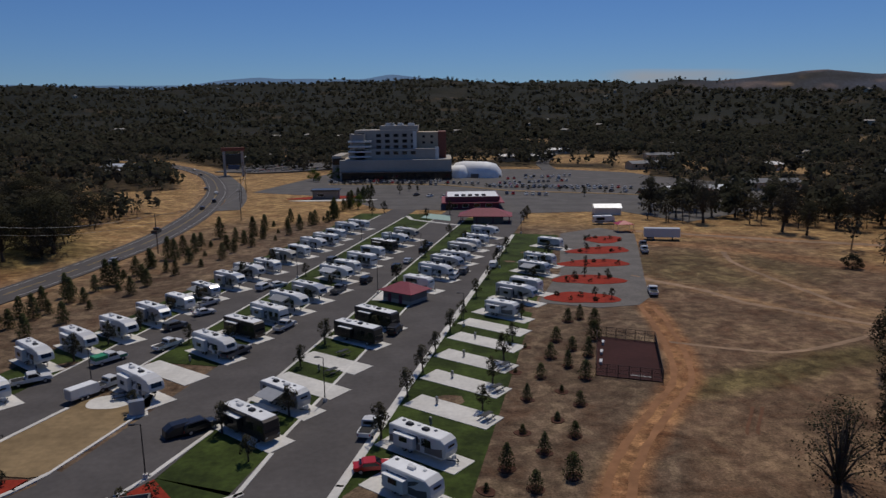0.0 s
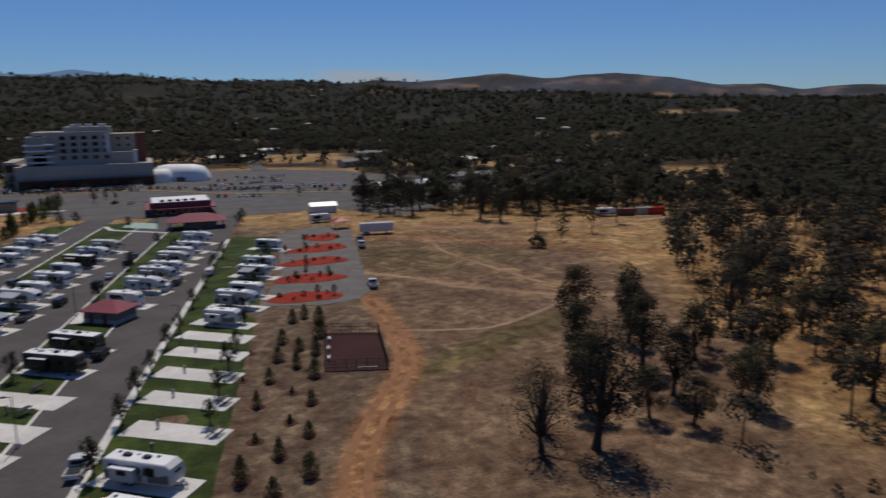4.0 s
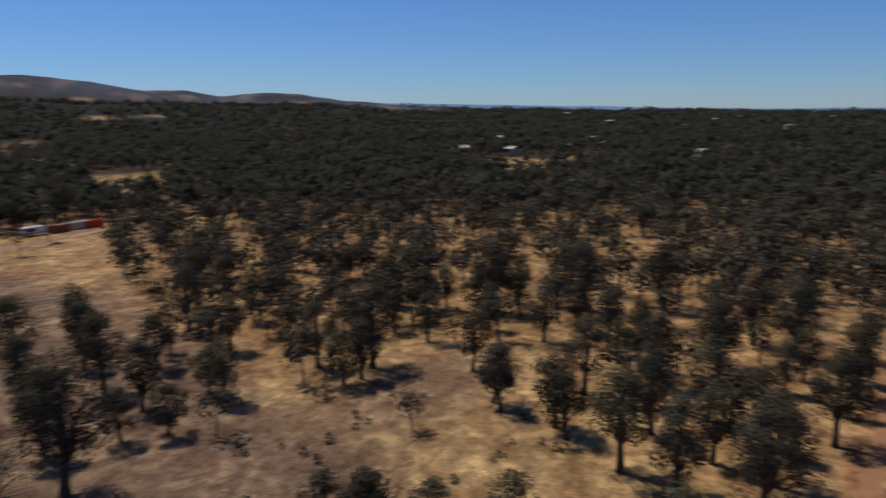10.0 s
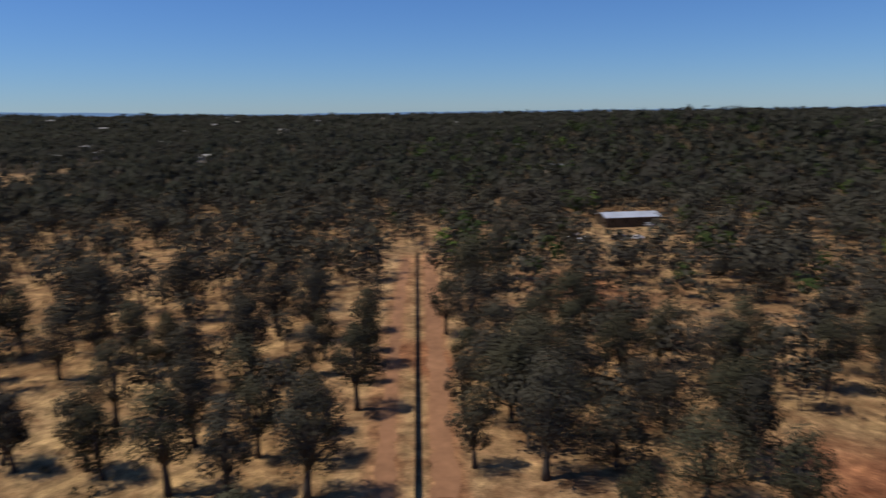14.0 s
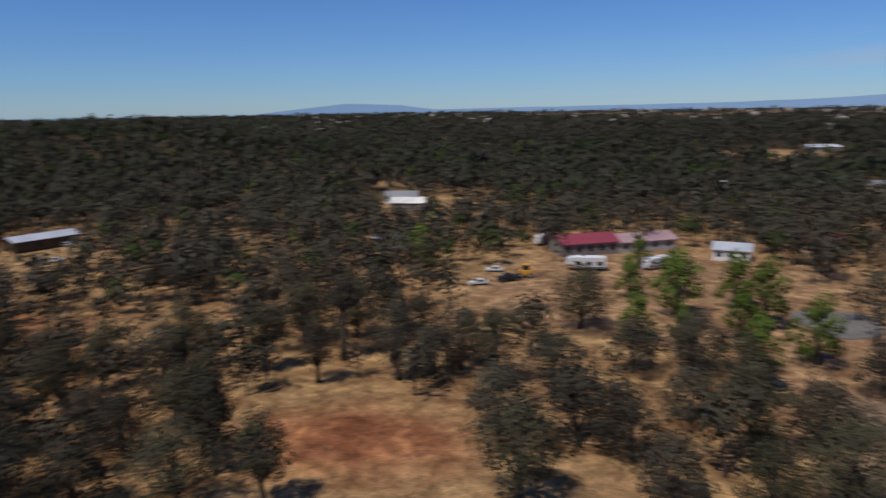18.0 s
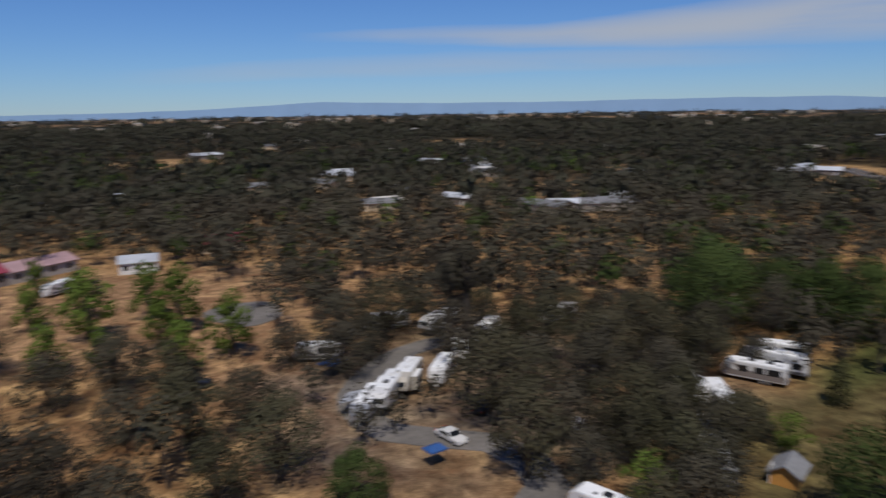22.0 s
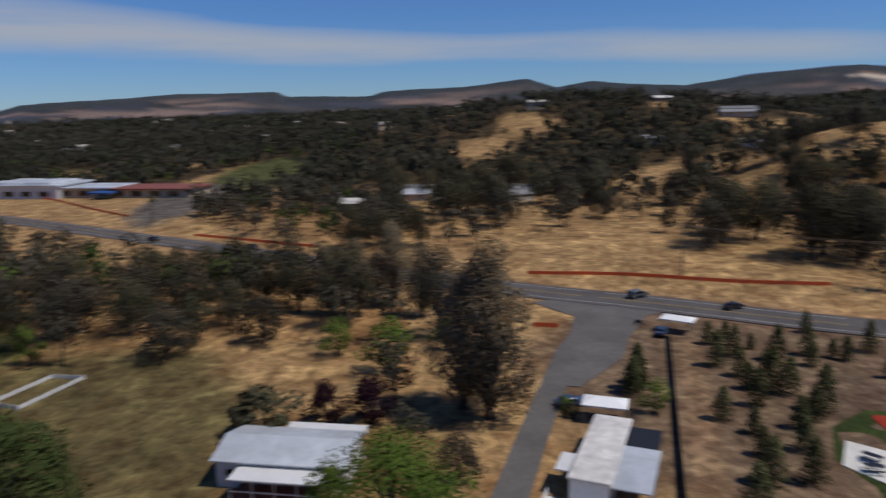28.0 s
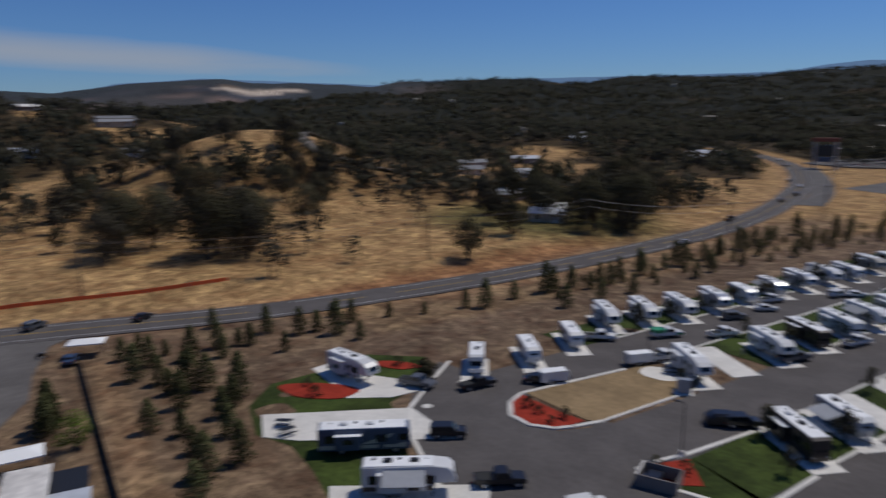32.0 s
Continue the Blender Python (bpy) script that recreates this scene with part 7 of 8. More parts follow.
for x, y in ((22, 95.2), (23, 99.4), (24.2, 103.8)):
    bn = thing("bench", "small white bench inside the court", "bench", pose(x, y, 0.07, 0, 0, 77), "benches in the court")
    part("seat", Mesh().box(-0.7, 0.7, -0.2, 0.2, 0.4, 0.47, 0.02), M_WHITE, bn)
    for s in (-0.5, 0.5):
        part("leg", Mesh().box(s - 0.05, s + 0.05, -0.17, 0.17, 0, 0.4), M_WHITE, bn)
structure("court_line", Mesh().poly([(25, 90.6), (27.6, 89.8), (27.7, 90.1), (25.1, 90.9)], 0.07, 0.1), M_LINE, "white painted mark on the court", "marking")


# ---- lamps, hook-ups and site furniture ----
def lamp_post(x, y, turn=0.0, h=6.0):
    root = thing("street_lamp", "dark metal street lamp on a concrete foot", "street lamp", pose(x, y, 0, 0, 0, turn), "street lamps along the lanes")
    part("pole", Mesh().tube([(0, 0, 0.5), (0, 0, h)], [0.075, 0.055], 8), M_DARKM, root)
    part("foot", Mesh().tube([(0, 0, -0.2), (0, 0, 0.6)], [0.25, 0.24], 10), M_CONCRETE, root)
    part("arm", Mesh().tube([(0, 0, h - 0.05), (0.7, 0, h)], [0.04, 0.04], 5), M_DARKM, root)
    part("lamp_head", Mesh().box(0.5, 1.15, -0.16, 0.16, h - 0.06, h + 0.06, 0.03), M_DARKM, root)
    return root


lp = lamp_post(-30.4, 63.6, 190)
for x, y, t in ((-47.7, 87.2, 170), (3.0, 112.4, 170), (-13.6, 134.8, 190), (-15.4, 82.0, 170), (12.5, 158, 170), (22.6, 205, 170), (-33, 150, 10), (-24, 196, 10), (-6, 172, 190), (-45.0, 121.5, 10)):
    copy_thing(lp, pose(x, y, 0, 0, 0, t))


def hookup(x, y, turn):
    root = thing("hookup_post", "small grey utility hook-up post at a camper site", "utility post", pose(x, y, 0, 0, 0, turn), "hook-up posts")
    part("cabinet", Mesh().box(-0.16, 0.16, -0.12, 0.12, 0.25, 1.15, 0.03), M_STEEL, root)
    part("stem", Mesh().box(-0.07, 0.07, -0.07, 0.07, -0.1, 0.26), M_DARKM, root)
    part("door", Mesh().box(-0.13, 0.13, -0.14, -0.115, 0.6, 1.08), M_GREY, root)
    return root


hk = hookup(*park(72.5, -17.6), -38)
for x, y in ((-1.2, 80.5), (0.8, 89.2), (2.6, 97.6), (4.6, 106), (-18, 92.5), (-21, 84), (-38, 97)):
    copy_thing(hk, pose(x, y, 0, 0, 0, -38))


def picnic_table(x, y, turn):
    root = thing("picnic_table", "dark metal picnic table with two benches", "table", pose(x, y, 0.1, 0, 0, turn), "picnic tables on the sites")
    part("tabletop", Mesh().box(-0.9, 0.9, -0.37, 0.37, 0.7, 0.76, 0.02), M_DARKM, root)
    for s in (-1, 1):
        part("bench_seat", Mesh().box(-0.9, 0.9, s * 0.72 - 0.13, s * 0.72 + 0.13, 0.42, 0.47, 0.01), M_DARKM, root)
        part("leg", Mesh().tube([(s * 0.65, -0.7, 0), (s * 0.65, -0.2, 0.7)], [0.03, 0.03], 4).tube([(s * 0.65, 0.7, 0), (s * 0.65, 0.2, 0.7)], [0.03, 0.03], 4), M_DARKM, root)
    return root


pt = picnic_table(-42.4, 83.8, 30)
for x, y, t in ((4.6, 76.2, 50), (6.4, 84.8, 50), (8.2, 93, 50), (-16, 91.4, 50), (-66.8, 39.2, 40), (-64.6, 38.3, 80), (-15.5, 99, 50)):
    copy_thing(pt, pose(x, y, 0.1, 0, 0, t))
ub = thing("utility_cabinet", "tall grey utility cabinet on a concrete foot", "cabinet", pose(-37.9, 78.8, 0, 0, 0, 25))
part("cabinet", Mesh().box(-0.9, 0.9, -0.45, 0.45, 0.1, 2.0, 0.04), M_SILVER, ub)
part("foot", Mesh().box(-1.2, 1.2, -0.7, 0.7, -0.1, 0.14, 0.04), M_CONCRETE, ub)
for s in (-1, 1):
    part("door", Mesh().box(-0.44 + 0.44 * s, 0.40 + 0.44 * s, -0.48, -0.44, 0.2, 1.9), M_SILVER, ub)
dm = thing("bin_enclosure", "dark walled bin enclosure with an open top", "enclosure", pose(-29.3, 56.9, 0, 0, 0, 15) @ Matrix.Scale(0.75, 4))
for a, b, c, d in ((-2.6, 2.6, -2.0, -1.8), (-2.6, 2.6, 1.8, 2.0), (-2.6, -2.4, -1.8, 1.8), (2.4, 2.6, -1.8, 1.8)):
    part("wall", Mesh().box(a, b, c, d, 0.0, 1.8, 0.03), M_STUCCO_D, dm)
part("bin", Mesh().box(-1.6, 0.2, -1.2, 1.2, 0.1, 1.3, 0.05), M_BLACK, dm)
part("cap", Mesh().box(-2.65, -2.35, -2.05, 2.05, 1.8, 1.88), M_CONCRETE, dm)
# covered truck by the dark motorhome: dark low cover
cv = thing("covered_vehicle", "vehicle under a baggy dark cover by the lane", "covered car", pose(-30.3, 73.6, 0.08, 0, 0, 38) @ REAL)
part("cover", Mesh().slab([(-2.6, 0.05), (-2.5, 1.2), (-1.6, 1.75), (0.6, 1.8), (1.4, 1.25), (2.5, 1.05), (2.65, 0.05)], -1.05, 1.05, 0.3), M_BLACK, cv)
part("hem", Mesh().box(-2.7, 2.75, -1.1, 1.1, 0.02, 0.12, 0.03), M_BLACK, cv)
# manhole covers
for x, y in ((-58.8, 54.2),):
    structure("manhole_cover", Mesh().poly(blob(x, y, 0.62, 0.62, 0, 1, 18, 0), 0.03, 0.09), M_CONCRETE, "round concrete manhole collar in the asphalt", "manhole")

# ---- far car park: cars too small for more than body and glass ----
def lot_car(material, label):
    root = thing("parked_car", label, "car", group="cars in the car park")
    part("body", Mesh().slab([(-2.2, 0.25), (-2.25, 0.85), (-1.5, 0.95), (1.2, 0.9), (2.2, 0.75), (2.25, 0.25)], -0.9, 0.9, 0.08), material, root)
    part("cabin", Mesh().slab([(-1.6, 0.93), (-1.1, 1.45), (0.4, 1.45), (1.1, 0.9)], -0.8, 0.8, 0.08), M_GLASS, root, "dark glazed cabin")
    part("roof", Mesh().box(-1.05, 0.35, -0.68, 0.68, 1.44, 1.5, 0.03), material, root)
    return root


lots = [lot_car(mm, "%s car parked in the far car park" % nn) for mm, nn in ((M_WHITE, "small white"), (M_SILVER, "small silver"), (M_BLACK, "small black"), (M_BLUE, "small dark blue"), (M_RED, "small red"), (M_GREY, "small grey"))]
used = set()
rl = random.Random(9)
for x0, y0, x1, y1, n, turn in ((-125, 444, -84, 457, 15, 60), (-137, 496, -90, 506, 15, 60), (-140, 546, -95, 553, 11, 60), (-41, 369, -4, 344, 16, 88), (28, 351, 64, 368, 15, 85), (31, 375, 71, 398, 13, 85), (70, 342, 96, 327, 11, 75),
                                 (-60, 367, -2, 363, 26, 88), (-52, 360, -4, 354, 18, 88), (2, 352, 20, 350, 7, 88), (22, 337, 76, 330, 22, 85), (24, 342, 72, 335, 18, 85), (22, 308, 44, 303, 9, 85), (70, 320, 100, 312, 6, 60), (-110, 450, -76, 478, 16, 40),
                                 (-122, 452, -100, 492, 16, 40), (-132, 470, -108, 505, 12, 40), (-12, 300, 0, 292, 3, 60), (-70, 470, -60, 372, 8, 10), (46, 395, 62, 380, 5, 70)):
    for k in range(n):
        if rl.random() < 0.14:
            continue
        f = k / max(1, n - 1)
        x, y = x0 + (x1 - x0) * f, y0 + (y1 - y0) * f
        i = rl.choice((0, 0, 1, 1, 2, 2, 3, 4, 5))
        m = pose(x, y, 0.08 + tall(x, y), 0, 0, turn + rl.uniform(-3, 3))
        if i in used:
            copy_thing(lots[i], m)
        else:
            used.add(i)
            lots[i].matrix_basis = m @ REAL
for i, lc in enumerate(lots):
    if i not in used:
        lc.matrix_basis = pose(30 + 4 * i, 320, 0.08, 0, 0, 85) @ REAL
structure("planted_strip", Mesh().poly([(-60, 356), (-2, 344), (30, 318), (75, 308), (104, 296), (105, 299), (76, 311.5), (31, 322), (-1, 347.5), (-60, 360)], -0.1, 0.2), M_DIRTBED, "low planted strip across the car park", "bed")
for k in range(34):
    f = k / 33
    x, y = (-58 + 56 * f * 2, 357 - 11 * f * 2) if f < 0.5 else (-2 + 106 * (f - 0.5) * 2, 344 - 48 * (f - 0.5) * 2 + 3)
    put_tree("shrub", x, y, rl.uniform(1.0, 2.2), k * 40, -0.15)
for x, y in ((-20, 310), (-16, 318), (-12, 314), (-62, 384), (-68, 372), (-72, 380), (-58, 381), (-33, 262), (-29, 266), (-22, 250), (-26, 246), (60, 300), (-6, 232), (2, 243), (28, 236), (26, 228)):
    put_tree("young" if x > -30 else "lime1", x, y, rl.uniform(.9, 1.4), x * 7)
# vehicles on the highway
for i, (x, y, k) in enumerate(((-118, 340, "sg"), (-107, 322, "cw"), (-97.5, 290, "sk"), (-95, 268, "ck"), (-91, 214, "pk"), (-83.6, 170, "cs"), (-122, 45, "ck"), (-130, 30, "sg"), (-170, 470, "cw"), (-150, 424, "sk"), (-196, -95, "ck"), (-180, -60, "sk"))):
    put_car(k, x, y, (110, 108, 104, 100, 92, 86, 117, 120, 125, 122, 60, 60)[i], 0.2, "cars on the highway")
sg = thing("sign_tower", "tall roadside sign tower with a dark screen between two legs", "sign", pose(-128, 421, 0, 0, 0, 15))
for s in (-1, 1):
    part("leg", Mesh().box(s * 5.4 - 0.8, s * 5.4 + 0.8, -0.8, 0.8, -0.5, 15.5, 0.1), M_STUCCO, sg)
part("screen", Mesh().box(-4.6, 4.6, -0.5, 0.5, 7.5, 13.5, 0.1), M_BLACK, sg)
part("header", Mesh().box(-7, 7, -0.9, 0.9, 15.4, 17.6, 0.2), M_BRICKRED, sg)
part("sign_board", Mesh().box(-3.4, 3.4, -0.6, 0.6, 4.2, 6.8, 0.05), M_BLUE, sg)


# ---- power poles and wires ----
def power_pole(x, y, h=11.0, turn=0.0):
    root = thing("power_pole", "weathered wooden power pole with a crossarm", "power pole", pose(x, y, tall(x, y), 0, 0, turn), "power poles along the highway")
    part("pole", Mesh().tube([(0, 0, -0.5), (0, 0, h)], [0.17, 0.11], 8), M_POST, root)
    part("crossarm", Mesh().box(-1.1, 1.1, -0.06, 0.06, h - 0.8, h - 0.66), M_POST, root)
    for s in (-1, 0, 1):
        part("insulator", Mesh().tube([(s, 0, h - 0.66), (s, 0, h - 0.46)], [0.05, 0.04], 6), M_STEEL, root)
    return root


POLES = [(-232, -112), (-190, -28), (-144, 42), (-118, 110), (-108, 160), (-77, 181), (-71, 238), (-84, 284), (-94, 326), (-112, 385)]
for k, (x, y) in enumerate(POLES):
    power_pole(x, y, 11, 25)
wires = thing("power_lines", "thin power lines slung from pole to pole", "power line")
for a, b in zip(POLES[:-1], POLES[1:]):
    for s, dz in ((-1, 10.5), (1, 10.5), (0, 8.6)):
        pts = [(a[0] + (b[0] - a[0]) * t + s * 0.9, a[1] + (b[1] - a[1]) * t, tall(*a) * (1 - t) + tall(*b) * t + dz - 6 * t * (1 - t)) for t in np.linspace(0, 1, 10)]
        part("wire", Mesh().tube(pts, [0.03] * 10, 3), M_STEEL, wires)

# ---- the long boundary fence ----
fn = thing("boundary_fence", "long dark mesh boundary fence with steel posts", "fence")
pm = Mesh().tube([(0, 0, -0.3), (0, 0, 1.35)], [0.05, 0.05], 5).data("post", M_FENCE)
for fa, fb in ((FENCE[0], FENCE[1]), (FENCE[2], FENCE[3])):
    fa, fb = np.array(fa), np.array(fb)
    FL = np.linalg.norm(fb - fa)
    fd = (fb - fa) / FL
    nn = np.array([-fd[1], fd[0]]) * 0.02
    for k in range(int(FL / 2.6) + 1):
        p, q = fa + fd * k * 2.6, fa + fd * (k + 1) * 2.6
        zp, zq = tall(*p), tall(*q)
        po = new("post", pm)
        po.parent, po.location = fn, (p[0], p[1], zp)
        m = Mesh().add([(*(p - nn), zp), (*(q - nn), zq), (*(q + nn), zq), (*(p + nn), zp), (*(p - nn), zp + 1.25), (*(q - nn), zq + 1.25), (*(q + nn), zq + 1.25), (*(p + nn), zp + 1.25)],
                       [(0, 1, 5, 4), (2, 3, 7, 6), (4, 5, 6, 7), (0, 4, 7, 3), (1, 2, 6, 5)])
        part("mesh_panel", m, M_FENCE, fn)


# ---- orange site fencing by the highway ----
def site_fence(pts):
    root = thing("safety_fence", "bright orange plastic safety fence along the bank", "fence", group="orange fences")
    p = [np.array(q) for q in curve(pts, 6.0)]
    for a, b in zip(p[:-1], p[1:]):
        za, zb = tall(*a), tall(*b)
        part("mesh_panel", Mesh().add([(*a, za + .1), (*b, zb + .1), (*b, zb + .85), (*a, za + .85), (a[0] - .03, a[1], za + .1), (b[0] - .03, b[1], zb + .1), (b[0] - .03, b[1], zb + .85), (a[0] - .03, a[1], za + .85)],
                                      [(0, 1, 2, 3), (7, 6, 5, 4), (3, 2, 6, 7)]), M_ORANGE, root)
        part("stake", Mesh().tube([(*a, za - .2), (*a, za + 1.25)], [0.03, 0.03], 4), M_STEEL, root)


site_fence([(-150, 10.7), (-145.5, 31), (-137.5, 51.5), (-134, 67.5)])
site_fence([(-112, 9), (-111.4, 13)])
site_fence([(-204, -86), (-192, -62), (-183, -44)])
site_fence([(-330, -232), (-300, -190), (-262, -150), (-240, -125)])
# ================= homesteads south and west =================
long_shed = house(57.5, -167, 14.5, 8.5, 3.2, 44, M_ROOFRED, M_STUCCO_D, "long dark shed with a red metal roof in a dirt yard", "long_shed", 1.6, wins=5)
house(46.6, -177.8, 16, 8, 2.8, 46, M_PINKROOF, M_STUCCO, "low shed with a faded pink metal roof beside the red shed", "long_shed", 1.4, wins=4)
# the barn's closed walls are dark to imitate shade inside an open front
house(192, -110.4, 16.5, 8, 3.0, 81, M_TINROOF, M_BRONZE, "long metal barn with a pale roof, walls coloured dark for its shaded open front", "barn", 1.0, wins=4)
house(24, -174, 8, 6, 2.8, 5, M_TINROOF, M_WOODW, "small white outbuilding with a pale metal roof", "outbuilding", 1.2)
house(106, -153, 7, 5, 2.6, 20, M_TINROOF, M_WOODW, "small pale outbuilding among oaks", "outbuilding", 1.0)
house(6, -195, 11, 8, 2.8, 10, M_ROOFRED, M_TAN, "single-storey house with a faded red roof among oaks", "house", 1.6)
house(152, -229, 12, 8, 2.9, 25, M_SHINGLE, M_WOODW, "single-storey house with a grey roof among oaks", "house", 1.6)
for i, (x, y, L, t, rf, wl) in enumerate(((-38, -385, 20, 30, M_SHINGLE, M_TAN), (-120, -440, 18, 10, M_SHINGLE, M_WOODW), (-138, -400, 12, -10, M_TINROOF, M_TAN), (-133, -236, 18, 10, M_TINROOF, M_TAN), (-157, -470, 16, 0, M_SHINGLE, M_WOODW),
                                          (-290, -310, 16, 20, M_TINROOF, M_TAN), (-290, 20, 12, 80, M_TINROOF, M_WOODW), (-268, -52, 12, 60, M_SHINGLE, M_TAN), (-296, -26, 16, 80, M_SHINGLE, M_TAN), (-395, 150, 15, 60, M_SHINGLE, M_WOODW),
                                          (-430, 105, 14, 40, M_TINROOF, M_WOODW), (-136.5, 182, 9, 55, M_TINROOF, M_SHINGLE), (-250, 262, 14, 50, M_SHINGLE, M_TAN), (-228, 280, 11, 40, M_TINROOF, M_WOODW), (-176, 200, 9, 40, M_TINROOF, M_BRICKRED),
                                          (-200, 424, 24, 30, M_TINROOF, M_TAN), (-330, 470, 16, 30, M_TINROOF, M_WOODW), (250, -170, 13, 20, M_SHINGLE, M_WOODW), (330, -150, 13, 40, M_SHINGLE, M_TAN),
                                          (70, -300, 14, 10, M_SHINGLE, M_WOODW), (10, -330, 13, 40, M_TINROOF, M_TAN), (120, -330, 14, 60, M_SHINGLE, M_TAN), (-70, -300, 14, 0, M_TINROOF, M_WOODW), (-200, -330, 15, 20, M_SHINGLE, M_TAN))):
    house(x, y, L, L * 0.55, 2.9, t, rf, wl, "single-storey house with a %s roof among trees" % ("grey shingle" if rf is M_SHINGLE else "pale metal"), "house", 1.6, "houses among the trees")
for i, (x, y, L) in enumerate(HOMES):
    rf, wl = ((M_SHINGLE, M_TAN), (M_TINROOF, M_TAN), (M_RUSTROOF, M_STUCCO_D), (M_SHINGLE, M_STUCCO), (M_TINROOF, M_STUCCO_D))[i % 5]
    house(x, y, L * 0.95, L * 0.5, 3.0, -math.degrees(math.atan2(x, y)) + (i * 53 % 70 - 35), rf, wl, "single-storey house with a %s roof in a dry yard" % ("grey shingle" if rf is M_SHINGLE else "pale metal" if rf is M_TINROOF else "weathered white"), "house", 1.5, "houses among the trees", 2)
for i, (x, y, L, t) in enumerate(((110, 300, 34, 12), (150, 330, 30, 0), (60, 520, 40, 5), (-150, 560, 30, 20), (130, 450, 26, 10), (190, 420, 22, 30), (230, 380, 20, 20), (160, 520, 24, 0), (100, 620, 22, 0), (-30, 640, 30, 0), (240, 480, 22, 40), (290, 430, 20, 30))):
    house(x, y, L, 11, 3.6, t, (M_TINROOF, M_SHINGLE, M_RUSTROOF)[i % 3], M_TAN, "low building with a %s roof beyond the car park" % ("pale metal", "grey shingle", "weathered white")[i % 3], "low_building", 1.4, "buildings beyond the car park", 5)
house(103, 288, 13, 9, 3.2, 5, M_ROOFRED, M_MAROON, "low building with a red metal roof by the trees", "low_building", 1.4)
# far school
school = thing("school", "low school of joined halls with white and rust-brown roofs", "building", pose(-318, -180, tall(-312, -180), 0, 0, 84))
for x0, x1, y0, y1, h, rm in ((-49, -10, -12, 12, 5.6, M_TINROOF), (-10, 14, -9, 10, 4.2, M_TINROOF), (14, 52, -10, 10, 3.8, M_BRICKRED)):
    part("wall", Mesh().box(x0, x1, y0, y1, -3, h), M_WOODW if h > 5 else M_TAN, school)
    part("roof", Mesh().box(x0 - 1, x1 + 1, y0 - 1, y1 + 1, h, h + 0.6, 0.1), rm, school)
for k in range(11):
    yf = -12 if k < 4 else -9 if k < 7 else -10
    part("window", Mesh().box(-46 + 8.8 * k, -41 + 8.8 * k, yf - 0.1, yf + 0.1, 1, 3.2), M_GLASS, school)
part("entrance_canopy", Mesh().box(8, 18, -17, -9, 2.6, 3.4, 0.1), M_TARP, school, "blue entrance canopy")
part("hall_gable", Mesh().box(-47, -14, -10, 10, 6.15, 7.2, 0.5), M_TINROOF, school, "raised white roof of the main hall")

# far dots of roofs in the woods
roofs, walls_far = Mesh(), Mesh()
rh = random.Random(21)
n = 0
while n < 300:
    az, r = rh.uniform(0, 360), 520 * (3300 / 520) ** rh.random()
    if n > 150:
        az, r = rh.uniform(135, 236), rh.uniform(1500, 3500)
    x, y = polar(az, r)
    if n < 150 and wooded(np.array([x]), np.array([y]))[0] < 0.5:
        continue
    z = tall(x, y) + 3.4 * (r / 900) ** 0.5
    L, W, t = rh.uniform(9, 20), rh.uniform(7, 11), rh.uniform(0, 180)
    mm = pose(x, y, z, 0, 0, t)
    walls_far.add([mm @ Vector((a, b, c)) for c in (-9, 2.6) for a, b in ((-L / 2, -W / 2), (L / 2, -W / 2), (L / 2, W / 2), (-L / 2, W / 2))], [(0, 1, 5, 4), (1, 2, 6, 5), (2, 3, 7, 6), (3, 0, 4, 7)])
    roofs.add([mm @ Vector(p) for p in ((-L / 2, -W / 2 - .5, 2.5), (L / 2, -W / 2 - .5, 2.5), (L / 2, 0, 4.2), (-L / 2, 0, 4.2), (L / 2, W / 2 + .5, 2.5), (-L / 2, W / 2 + .5, 2.5))], [(0, 1, 2, 3), (3, 2, 4, 5)])
    n += 1
tagged(part("distant_houses", walls_far, M_TAN), "tan walls of houses scattered through the distant woods", "houses", kind="stuff")
tagged(part("distant_roofs", roofs, M_STUCCO), "pale roofs of houses scattered through the distant woods", "roofs", kind="stuff")

# ---- yard of the red shed ----
put_rv("fw_white", 50.2, -147.5, 20, 0.0, "campers in the yards")
put_rv("tt_white", 37, -156, 60, 0.0, "campers in the yards")
put_rv("tt_white", 70.5, -173.5, 80, 0.0, "campers in the yards")
put_car("cw", 65, -125, 40, 0.02)
put_car("pk", 61, -131, 50, 0.02)
put_car("cw", 67.6, -137.6, 20, 0.02)
put_car("pk", 7.9, -94, 150, 0.02)
put_car("pw", 174.6, -84.6, 60, 0.02)
put_car("sw", 170.4, -85.2, 60, 0.02)
put_car("cs", 187, -114, 20, 0.02)
put_car("sk", 170.2, -95, 40, 0.02)
put_car("cw", 169, -100, 40, 0.02)
ex = thing("backhoe", "small yellow backhoe standing in the dirt yard", "machine", pose(59.4, -135.4, tall(59.4, -135.4), 0, 0, 30))
part("body", Mesh().box(-1.6, 1.0, -0.8, 0.8, 0.7, 1.7, 0.1), M_TRUCKY, ex)
part("cab", Mesh().box(-0.9, 0.5, -0.7, 0.7, 1.7, 2.8, 0.1), M_GLASS, ex)
part("cab_roof", Mesh().box(-1.0, 0.6, -0.8, 0.8, 2.8, 2.9, 0.03), M_TRUCKY, ex)
part("boom", Mesh().tube([(-1.5, 0, 1.2), (-2.8, 0, 3.0), (-3.6, 0, 1.2)], [0.18, 0.15, 0.1], 6), M_TRUCKY, ex)
part("bucket", Mesh().box(1.6, 2.3, -1.0, 1.0, 0.1, 0.8, 0.08), M_DARKM, ex)
wheels(ex, [(0.8, -0.9), (0.8, 0.9), (-1.1, -0.9), (-1.1, 0.9)], 0.55, 0.35)
